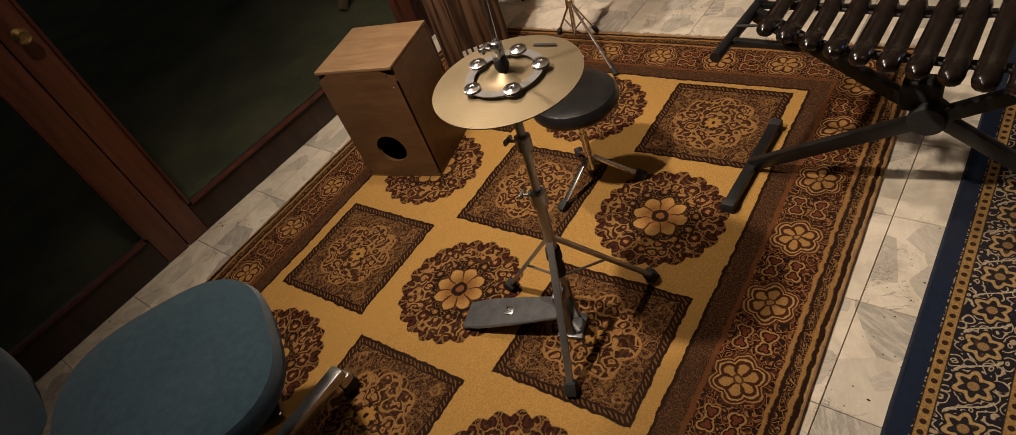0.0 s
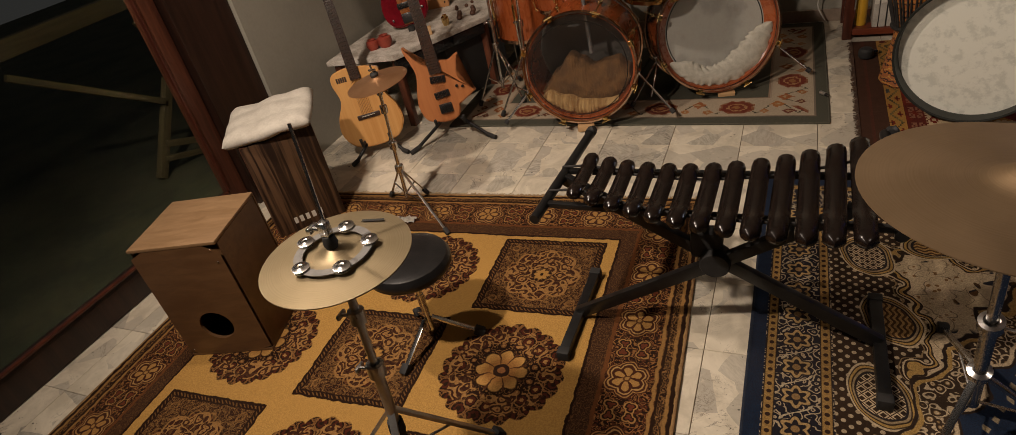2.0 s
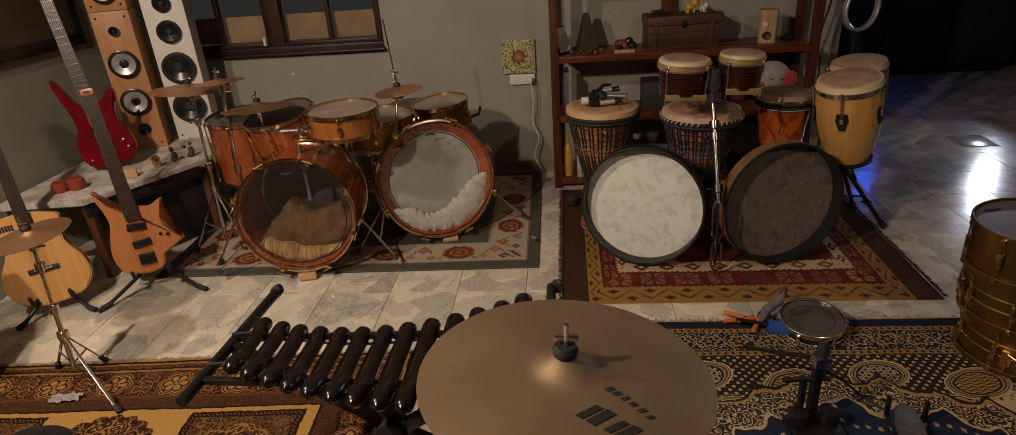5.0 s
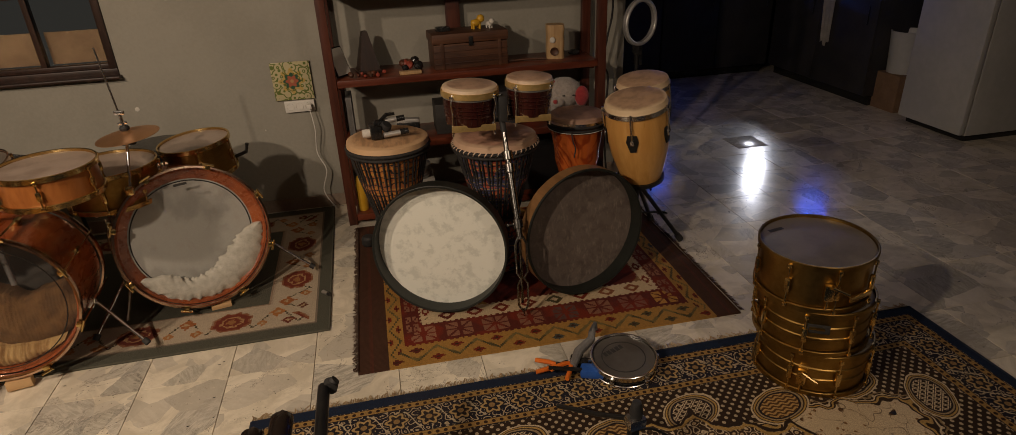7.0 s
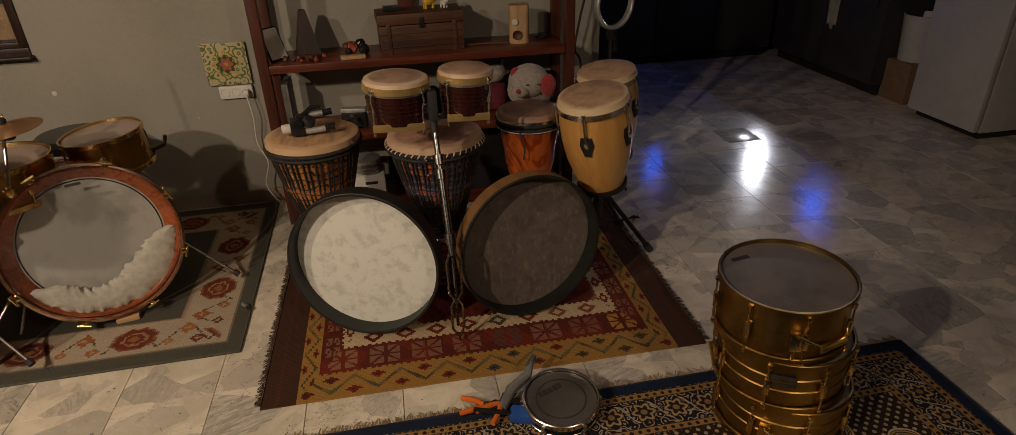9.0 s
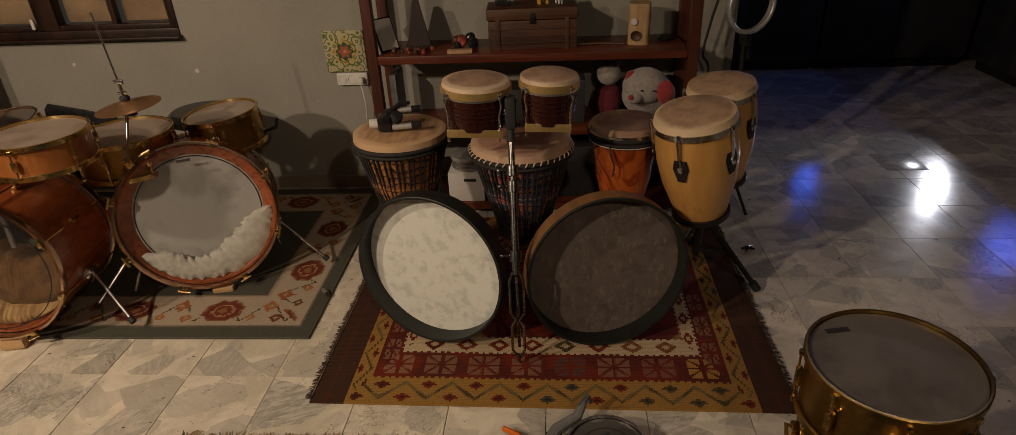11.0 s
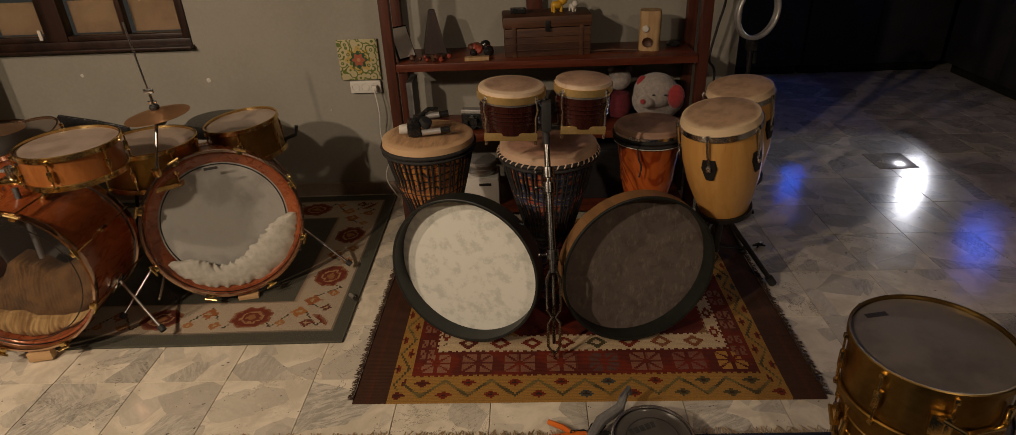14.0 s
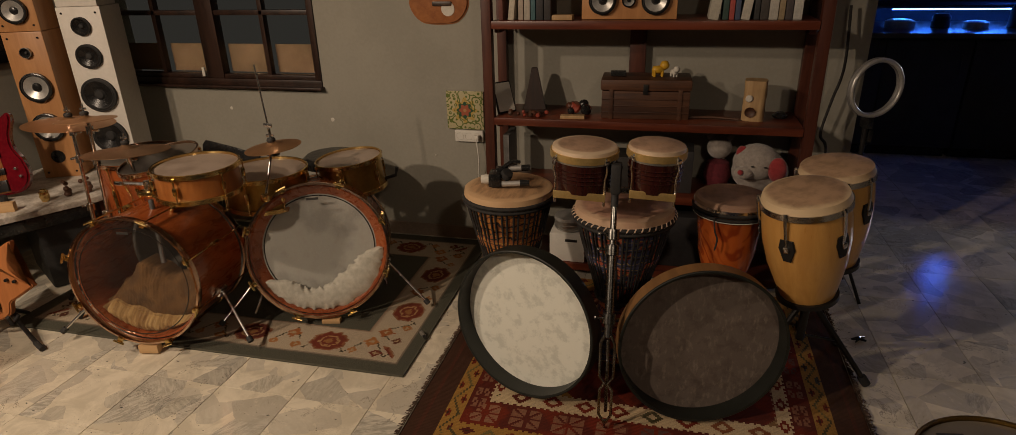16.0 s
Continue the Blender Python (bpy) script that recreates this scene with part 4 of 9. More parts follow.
def ornament():
    """A glazed tile with a round flower."""
    n = Net("glazed_flower_tile")
    p = n.coords()
    x, _, z = n.xyz(p)
    r = n.f("SQRT", n.f("ADD", n.f("MULTIPLY", x, x), n.f("MULTIPLY", z, z)))
    th = n.f("ARCTAN2", z, x)
    def ring(count, base, swing):
        return n.f("ADD", base, n.f("MULTIPLY", n.f("COSINE", n.f("MULTIPLY", th, float(count))), swing))
    curl = n.band(n.f("FRACT", n.f("MULTIPLY", n.voronoi(p, 32.0), 2.2)), 0.3, 0.62, 0.05)
    col = n.mix(curl, (0.50, 0.44, 0.26), (0.13, 0.17, 0.045))
    col = n.mix(n.step(n.f("SUBTRACT", r, ring(8, 0.058, 0.012)), 0.002, -0.002), col, n.mix(curl, (0.50, 0.36, 0.12), (0.12, 0.15, 0.04)))
    col = n.mix(n.step(n.f("SUBTRACT", r, ring(8, 0.040, 0.006)), 0.002, -0.002), col, (0.045, 0.10, 0.06))
    col = n.mix(n.step(n.f("SUBTRACT", r, ring(6, 0.028, 0.005)), 0.002, -0.002), col, (0.38, 0.12, 0.07))
    col = n.mix(n.step(r, 0.010, 0.008), col, (0.45, 0.25, 0.12))
    return n.set(colour=col, rough=0.18, coat=0.3)


def painting_canvas():
    """Dark varnished landscape: brown ground, reddish sky."""
    n = Net("dark_canvas")
    p = n.coords()
    x, y, z = n.xyz(p)
    strokes = n.noise(n.scaled(p, (1, 1, 3.0)), 5.0, 6, 0.65, 1.0)
    h = n.f("ADD", n.f("MULTIPLY", n.f("ADD", z, 0.22), 1.6), n.f("MULTIPLY", n.f("SUBTRACT", strokes, 0.5), 0.9))
    col = n.mix(n.step(h, 0.0, 0.55), n.mix(strokes, (0.020, 0.016, 0.011), (0.12, 0.085, 0.05)), n.mix(strokes, (0.16, 0.06, 0.035), (0.52, 0.24, 0.14)))
    n.bump(strokes, 0.3, 0.002)
    return n.set(colour=col, rough=0.35)


def hide(name, r, middle, edge, streak=0.0):
    """A drum hide: worn tan middle, pale rim, hair grain and stains."""
    n = Net(name)
    p = n.coords()
    x, y, _ = n.xyz(p)
    d = n.f("DIVIDE", n.f("SQRT", n.f("ADD", n.f("MULTIPLY", x, x), n.f("MULTIPLY", y, y))), r)
    d = n.f("ADD", d, n.f("MULTIPLY", n.f("SUBTRACT", n.noise(p, 16.0, 4), 0.5), 0.22))
    grain = n.noise(n.scaled(p, (1, 0.18, 1)), 42.0, 6, 0.7)
    stain = n.noise(p, 11.0, 5, 0.65)
    dark = tuple(c * 0.62 for c in middle)
    inner = n.mix(n.step(n.f("ADD", n.f("MULTIPLY", stain, 1 - streak), n.f("MULTIPLY", grain, streak)), 0.40, 0.62), middle, dark)
    col = n.mix(n.step(d, 0.80, 0.94), inner, n.mix(n.f("MULTIPLY", n.step(stain, 0.5, 0.7), 0.5), edge, middle))
    n.bump(grain, 0.10, 0.001)
    return n.set(colour=col, rough=n.f("ADD", 0.42, n.f("MULTIPLY", stain, 0.2)))


M["stripes"] = stripes()
M["cym_light"] = cymbal_metal("pale_brass_cymbal", (0.27, 0.215, 0.125), (0.34, 0.275, 0.17), 0.46)
M["cym_dark"] = cymbal_metal("brown_bronze_cymbal", (0.37, 0.262, 0.150), (0.45, 0.325, 0.195), 0.54)
M["cym_copper"] = cymbal_metal("copper_cymbal", (0.60, 0.31, 0.15), (0.72, 0.42, 0.22), 0.34)
M["cym_dull"] = cymbal_metal("dull_bronze_cymbal", (0.34, 0.20, 0.11), (0.44, 0.27, 0.16), 0.44)
M["film_clear"] = clear_film()
M["film_grey"] = head_film("frosted_grey_film", (0.27, 0.265, 0.24), (0.37, 0.365, 0.33), 5.0, 0.30, 0.25)
M["film_white"] = head_film("mottled_white_film", (0.60, 0.61, 0.54), (0.75, 0.755, 0.67), 26.0, 0.6)
M["film_dark"] = head_film("dark_hide", (0.105, 0.080, 0.066), (0.135, 0.106, 0.088), 26.0, 0.75, 0.42)
M["film_tom"] = head_film("translucent_tom_film", (0.27, 0.205, 0.16), (0.38, 0.30, 0.24), 6.0, 0.28, 0.15)
M["film_smoke"] = head_film("smoky_film", (0.10, 0.085, 0.068), (0.15, 0.13, 0.105), 5.0, 0.28)
M["skin_warm"] = head_film("goat_hide_warm", (0.44, 0.23, 0.14), (0.60, 0.36, 0.23), 6.0, 0.55, 0.25)
M["skin_pale"] = head_film("pale_hide", (0.60, 0.48, 0.36), (0.70, 0.58, 0.45), 7.0, 0.5, 0.15)
M["shell_red"] = wood("red_brown_shell", (0.20, 0.042, 0.010), (0.32, 0.080, 0.020), 6, 0.28, axis=2, coat=0.3, stretch=0.3)
M["shell_orange"] = wood("amber_shell", (0.25, 0.080, 0.019), (0.36, 0.130, 0.033), 6, 0.3, axis=2, coat=0.3, stretch=0.3)
M["conga"] = wood("honey_conga_wood", (0.50, 0.25, 0.065), (0.62, 0.34, 0.10), 5, 0.3, axis=2, coat=0.3, stretch=0.15)
M["bongo"] = wood("wine_bongo_wood", (0.022, 0.0050, 0.0040), (0.046, 0.010, 0.0070), 6, 0.20, axis=2)
M["flame"] = flame_wood()
M["wrap_orange"] = cord_wrap("orange_african_cloth", (0.42, 0.15, 0.03), (0.30, 0.10, 0.03))
M["wrap_dark"] = cord_wrap("dark_african_cloth", (0.34, 0.07, 0.035), (0.05, 0.055, 0.12))
M["cord"] = plain("black_cord", (0.012, 0.011, 0.010), (0.03, 0.027, 0.025), 60, 0.8)
M["bar_wood"] = wood("ebony_bar", (0.007, 0.0045, 0.0035), (0.015, 0.009, 0.0065), 9, 0.24, axis=1, coat=0.0)
M["spruce"] = wood("spruce_top", (0.56, 0.275, 0.085), (0.67, 0.37, 0.13), 7, 0.22, axis=1, coat=0.5, stretch=0.05)
M["mahogany"] = wood("natural_mahogany", (0.35, 0.12, 0.038), (0.46, 0.18, 0.062), 7, 0.35, axis=1, stretch=0.08)
M["fretboard"] = wood("rosewood_board", (0.022, 0.012, 0.008), (0.05, 0.027, 0.017), 9, 0.4, axis=1)
M["red_gloss"] = plain("translucent_red_lacquer", (0.11, 0.004, 0.009), (0.18, 0.007, 0.014), 6, 0.12, 0.0, 0.03, coat=0.6)
M["black_gloss"] = plain("black_plastic", (0.010, 0.010, 0.010), (0.018, 0.018, 0.018), 20, 0.25)
M["speaker_wood"] = wood("cherry_speaker_veneer", (0.40, 0.185, 0.07), (0.50, 0.25, 0.10), 7, 0.4, axis=2)
M["white_paint"] = plain("white_speaker_paint", (0.66, 0.63, 0.57), (0.74, 0.71, 0.65), 6, 0.5)
M["cone_grey"] = plain("silver_cone", (0.40, 0.39, 0.37), (0.55, 0.54, 0.51), 25, 0.35, 0.5)
M["chair_blue"] = plain("blue_grey_upholstery", (0.013, 0.036, 0.052), (0.022, 0.052, 0.072), 60, 0.95, bump=0.5, sheen=0.2)
M["grey_plastic"] = plain("grey_plastic", (0.12, 0.115, 0.11), (0.19, 0.185, 0.175), 15, 0.5)
M["pedal_grey"] = plain("cast_grey_metal", (0.17, 0.175, 0.175), (0.25, 0.255, 0.255), 20, 0.36, 0.7)
M["ply"] = wood("pale_plywood", (0.46, 0.28, 0.13), (0.58, 0.38, 0.19), 8, 0.6, axis=0)
M["towel_cotton"] = plain("towel_cotton", (0.40, 0.385, 0.325), (0.53, 0.51, 0.44), 40, 0.95, bump=0.7)
M["brown_knit"] = plain("brown_knit", (0.060, 0.028, 0.008), (0.125, 0.060, 0.016), 14, 0.95, bump=0.6, fine=14, depth=0.003)
M["cream_knit"] = plain("cream_knit", (0.17, 0.085, 0.025), (0.38, 0.25, 0.10), 24, 0.95, bump=0.6, stretch=(1, 0.12, 0.12), fine=4)
M["orange_plastic"] = plain("orange_plastic", (0.62, 0.13, 0.015), (0.72, 0.18, 0.02), 20, 0.4)
M["blue_plastic"] = plain("blue_plastic", (0.015, 0.07, 0.30), (0.025, 0.10, 0.38), 20, 0.4)
M["yellow_plastic"] = plain("yellow_plastic", (0.55, 0.30, 0.02), (0.62, 0.36, 0.03), 20, 0.4)
M["carved_wood"] = wood("old_carved_wood", (0.032, 0.012, 0.006), (0.105, 0.042, 0.018), 9, 0.55, axis=0, bump=0.8)
M["pale_carving"] = wood("pale_carved_wood", (0.36, 0.22, 0.10), (0.50, 0.34, 0.17), 9, 0.6, axis=2, bump=0.5)
M["plush_white"] = plain("white_plush", (0.27, 0.235, 0.21), (0.38, 0.34, 0.30), 60, 0.98, bump=0.8, sheen=0.4)
M["plush_red"] = plain("red_plush", (0.26, 0.022, 0.026), (0.34, 0.035, 0.038), 60, 0.98, bump=0.8, sheen=0.4)
M["plush_maroon"] = plain("maroon_plush", (0.10, 0.012, 0.02), (0.15, 0.02, 0.03), 60, 0.98, bump=0.8)
M["fridge_white"] = plain("white_enamel", (0.40, 0.40, 0.38), (0.46, 0.455, 0.435), 3, 0.35)
M["cabinet_dark"] = plain("dark_cabinet_board", (0.018, 0.017, 0.018), (0.030, 0.028, 0.029), 6, 0.6)
M["cardboard"] = plain("brown_cardboard", (0.17, 0.10, 0.055), (0.23, 0.14, 0.078), 9, 0.85)
M["paper"] = plain("pale_paper", (0.55, 0.52, 0.45), (0.65, 0.62, 0.55), 15, 0.8)
M["orange_wood"] = wood("old_pine_ladder", (0.08, 0.062, 0.026), (0.13, 0.10, 0.042), 8, 0.8)
M["pot_red"] = plain("red_clay", (0.22, 0.035, 0.022), (0.30, 0.055, 0.03), 18, 0.5)
M["socket_white"] = plain("white_socket_plastic", (0.66, 0.64, 0.58), (0.72, 0.70, 0.64), 20, 0.4)
M["satin_steel"] = plain("dull_steel", (0.20, 0.195, 0.185), (0.26, 0.25, 0.24), 30, 0.5, 0.5, 0.05)
M["steel"] = plain("satin_steel", (0.46, 0.45, 0.43), (0.56, 0.55, 0.52), 30, 0.30, 0.85, 0.05)
M["hoop_metal"] = plain("coppery_hoop", (0.58, 0.37, 0.25), (0.72, 0.50, 0.36), 20, 0.20, 1.0, 0.04)
# Opaque dark grey paints the unlit inside behind rear heads; also the pad's head.
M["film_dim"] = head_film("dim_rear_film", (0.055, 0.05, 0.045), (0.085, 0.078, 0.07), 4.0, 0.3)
M["dull_steel"] = plain("dull_steel", (0.20, 0.195, 0.18), (0.30, 0.29, 0.27), 25, 0.26, 1.0, 0.08)
M["brass_satin"] = plain("satin_brass", (0.58, 0.40, 0.15), (0.70, 0.50, 0.21), 18, 0.36, 0.7, 0.05)
M["brass"] = plain("polished_brass", (0.66, 0.46, 0.18), (0.76, 0.56, 0.25), 15, 0.22, 1.0, 0.03)
M["gold"] = plain("aged_brass_shell", (0.30, 0.18, 0.048), (0.43, 0.27, 0.08), 7, 0.36, 1.0, 0.05)
M["ink"] = plain("dark_ink", (0.020, 0.018, 0.016), (0.032, 0.030, 0.027), 30, 0.6)


def glass():
    n = Net("window_glass")
    n.b.inputs["Base Color"].default_value = (0.85, 0.9, 0.88, 1)
    return n.set(rough=0.02, glass=1.0, ior=1.05, gloss=0.55)


M["glass"] = glass()


# ---------- drums ----------
def hoop(r, z0, z1, width=0.006, segments=48):
    """A ring with a rolled lip."""
    return lathe([(r, z0), (r + width, z0), (r + width, z1), (r + width * 0.6, z1 + 0.002), (r - 0.001, z1 + 0.001), (r - 0.001, z1 - 0.002), (r, z1 - 0.003)], segments, close=True)


def lug_mesh(name, r, z0, z1, material):
    """A casting on the shell with rods towards both hoops."""
    b = box((0.016, 0.018, (z1 - z0) * 0.36), (r + 0.009, 0, (z0 + z1) / 2), 0.006)
    b = tube([(r + 0.012, 0, z0), (r + 0.012, 0, z1)], 0.0028, b, 8)
    b = box((0.014, 0.013, 0.014), (r + 0.010, 0, z1 - 0.004), 0.003, b)
    b = box((0.014, 0.013, 0.014), (r + 0.010, 0, z0 + 0.004), 0.003, b)
    return mesh(name, b, material)


def drum(name, label, at, r, depth, shell, rim, film, lugs=8, group="", lug=None, beads=(), category="drum", badge=None, both=True):
    """A cylinder drum; its place is the middle of its base."""
    d = thing(name, label, category, at, group)
    prof = [(r - 0.006, 0.004), (r, 0.004)]
    for z in beads:
        prof += [(r, z - 0.006), (r + 0.003, z - 0.003), (r + 0.003, z + 0.003), (r, z + 0.006)]
    prof += [(r, depth - 0.004), (r - 0.006, depth - 0.004)]
    part("shell", lathe(prof, 56, close=True), shell, d)
    part("drumhead", lathe([(0, depth + 0.001), (r * 0.9, depth + 0.001), (r + 0.002, depth + 0.0005), (r + 0.004, depth - 0.01)], 56), film, d, "worn drumhead")
    part("hoop", hoop(r + 0.004, depth - 0.008, depth + 0.009), rim, d)
    if both:
        part("hoop", hoop(r + 0.004, -0.004, 0.014), rim, d)
        part("drumhead", lathe([(0, 0.004), (r, 0.004)], 48), M["film_smoke"], d)
    me = lug_mesh("lug", r + 0.001, 0.004, depth - 0.002, lug or rim)
    for k in range(lugs):
        ob = new("lug", me)
        ob.parent = d
        ob.matrix_basis = pose(0, 0, 0, 0, 0, 360 * (k + 0.5) / lugs)
    if badge:
        a = math.radians(badge)
        m = pose(0, 0, 0, 0, 0, badge) @ pose(r + 0.004, 0, depth * 0.68)
        p = part("badge", box((0.004, 0.075, 0.032), (0, 0, 0), 0.001), M["ink"], d, "dark maker's plate", m)
        part("lettering", box((0.003, 0.045, 0.010), (0.002, 0, 0.001), 0.0008), rim, p)
    return d


def strainer(d, r, z, turn, metal):
    """The throw-off lever on the side of a snare drum."""
    m = pose(0, 0, 0, 0, 0, turn)
    b = box((0.022, 0.030, 0.055), (r + 0.012, 0, z), 0.005)
    b = tube([(r + 0.02, 0, z + 0.02), (r + 0.035, 0.004, z + 0.03), (r + 0.038, 0.05, z + 0.01)], 0.005, b, 8)
    b = tube([(r + 0.012, 0, z - 0.03), (r + 0.012, 0, z - 0.06)], 0.004, b, 8)
    part("strainer", b, metal, d, "lever of the snare strainer", m)


# ---------- stands ----------
def tripod_leg(name, hub, foot, parent, metal, low=None, width=0.014):
    """A flat-section leg with a rubber foot and a brace to the pole."""
    a, f = Vector(hub), Vector(foot)
    d = f - a
    m = along(a, f)
    leg = part(name, box((width, width * 0.55, d.length - 0.02), (0, 0, d.length / 2 - 0.01), 0.002), metal, parent, at=m)
    part("rubber_foot", box((width * 1.7, width * 1.7, 0.035), (0, 0, d.length - 0.018), 0.005), M["rubber"], leg)
    if low is not None:
        b = tube([Vector(low), a + d * 0.52], 0.0035, None, 8)
        part("brace", b, metal, parent)


def pole(name, p, q, r, parent, metal, label=""):
    d = (Vector(q) - Vector(p)).length
    return part(name, lathe([(0, 0), (r, 0), (r, d), (0, d)], 16), metal, parent, label, along(p, q))


def collar(p, q, at, r, parent, metal):
    """A clamp with a wing screw on a pole."""
    p, q = Vector(p), Vector(q)
    d = (q - p).normalized()
    c = p + d * at
    b = lathe([(r, -0.018), (r + 0.008, -0.016), (r + 0.008, 0.016), (r, 0.018)], 16, close=True)
    b = tube([(r, 0, 0), (r + 0.028, 0, 0)], 0.004, b, 8)
    b = box((0.008, 0.030, 0.012), (r + 0.030, 0, 0), 0.003, b)
    part("clamp", b, metal, parent, at=along(c, c + d))


def cymbal_mesh(r, bell=0.16, bow=0.10):
    """A thin bowed disc with a raised bell."""
    prof = []
    for k in range(22):
        s = k / 21
        z = -bow * r * s ** 1.7
        if s < bell * 1.6:
            z += 0.11 * r * (0.5 + 0.5 * math.cos(math.pi * s / (bell * 1.6)))
        prof.append((max(0.004, s * r), z))
    prof += [(x, z - 0.0016) for x, z in reversed(prof)]
    return lathe(prof, 72, close=True)


def cymbal(name, label, at, r, metal, bell=0.16, bow=0.10, group=""):
    c = thing(name, label, "cymbal", at, group)
    part("disc", cymbal_mesh(r, bell, bow), metal, c)
    top = 0.11 * r
    part("felt", lathe([(0, top - 0.003), (0.016, top - 0.003), (0.018, top + 0.006), (0.014, top + 0.013), (0, top + 0.013)], 20), M["rubber"], c)
    b = tube([(0, 0, top + 0.01), (0, 0, top + 0.045)], 0.004, None, 8)
    b = box((0.034, 0.006, 0.010), (0, 0, top + 0.024), 0.003, b)
    part("wing_nut", b, M["chrome"], c)
    return c


# ---------- the wooden box drums ----------
def cajon(at):
    c = thing("cajon", "brown wooden box drum with a round sound hole", "box drum", at)
    w, d, h, t = 0.315, 0.29, 0.48, 0.012
    for x in (-1, 1):
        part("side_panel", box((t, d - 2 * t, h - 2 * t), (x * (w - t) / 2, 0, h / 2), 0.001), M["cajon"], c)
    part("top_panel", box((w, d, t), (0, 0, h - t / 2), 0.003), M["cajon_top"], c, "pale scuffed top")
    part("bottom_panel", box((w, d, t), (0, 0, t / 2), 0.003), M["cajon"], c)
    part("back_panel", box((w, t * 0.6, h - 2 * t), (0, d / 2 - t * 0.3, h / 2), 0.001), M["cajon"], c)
    b = bmesh.new()
    hw, hh, r, cz, k = w / 2, h / 2 - t, 0.060, 0.135 - h / 2, 40
    rim = [(r * math.cos(2 * math.pi * i / k), cz + r * math.sin(2 * math.pi * i / k)) for i in range(k)]
    edge = []
    for x, z in rim:
        dx, dz = x, z - cz
        s = min((hw / abs(dx)) if abs(dx) > 1e-6 else 99, ((hh - cz) / dz) if dz > 1e-6 else ((-hh - cz) / dz if dz < -1e-6 else 99))
        edge.append((dx * s, cz + dz * s))
    rows = [[b.verts.new((x, y, z + h / 2)) for x, z in loop] for loop, y in ((edge, 0), (rim, 0), (rim, t), (edge, t))]
    for lo, hi in zip(rows, rows[1:]):
        for i in range(k):
            b.faces.new((lo[i], lo[(i + 1) % k], hi[(i + 1) % k], hi[i]))
    part("front_panel", b, M["cajon"], c, "front board with a round hole", pose(0, -d / 2, 0))
    for x, z in ((0.13, 0.45), (0.135, 0.40), (-0.14, 0.03)):
        part("screw", lathe([(0, 0), (0.004, 0), (0.003, 0.0015), (0, 0.0015)], 12), M["chrome"], c, at=pose(x, -d / 2 - 0.0002, z, 90))
    return c


cajon(pose(-1.040, 1.520, 0.0105, 0, 0, 16.3))


def striped_cajon(at):
    c = thing("cajon", "box drum with dark streaked veneer front", "box drum", at)
    w, d, h = 0.31, 0.30, 0.455
    part("body", box((w, d - 0.01, h), (0, 0.006, h / 2), 0.006), M["dark_wood"], c)
    part("front_panel", box((w - 0.006, 0.006, h - 0.006), (0, -d / 2 + 0.002, h / 2), 0.001), M["stripes"], c, "streaked veneer front")
    x = -0.062
    for wide, tall in ((0.020, 0.030), (0.022, 0.030), (0.022, 0.030), (0.024, 0.030), (0.024, 0.030)):
        part("lettering", box((wide * 0.75, 0.001, tall), (x, -d / 2 - 0.0014, 0.055), 0), M["paper"], c, "pale block of print", smooth=False)
        x += wide + 0.006
    return c


KANJO = pose(-1.302, 2.243, 0.0105, 0, 0, 47)
striped_cajon(KANJO)


def soft_pad(name, label, at, sx, sy, h, material, tufts=3, seed=0, category="cushion"):
    """A stuffed square pad with sunk tufts."""
    b = bmesh.new()
    n = 26
    grid = {}
    for side in (1, -1):
        for i in range(n + 1):
            for j in range(n + 1):
                u, v = i / n * 2 - 1, j / n * 2 - 1
                edge = max(abs(u), abs(v))
                puff = (1 - edge ** 5) ** 0.5
                dip = abs(math.sin(math.pi * (u + 1) / 2 * tufts)) * abs(math.sin(math.pi * (v + 1) / 2 * tufts))
                z = side * h / 2 * puff * (0.74 + 0.26 * dip ** 0.5) + 0.012 * noise.noise(Vector((u * 1.6 + seed, v * 1.6, 3)))
                x = sx / 2 * u * (1 - 0.05 * v * v)
                y = sy / 2 * v * (1 - 0.05 * u * u)
                if edge == 1 and side == -1:
                    grid[side, i, j] = grid[1, i, j]
                else:
                    grid[side, i, j] = b.verts.new((x, y, z + h / 2))
        for i in range(n):
            for j in range(n):
                b.faces.new([grid[side, i + p, j + q] for p, q in ((0, 0), (1, 0), (1, 1), (0, 1))])
    return single(name, b, material, at, label, category, angle=80)


soft_pad("seat_cushion", "white tufted cotton seat cushion on a box drum", KANJO @ pose(0.012, -0.01, 0.453, 3, -3, -14), 0.39, 0.37, 0.080, M["white_cloth"], 3)


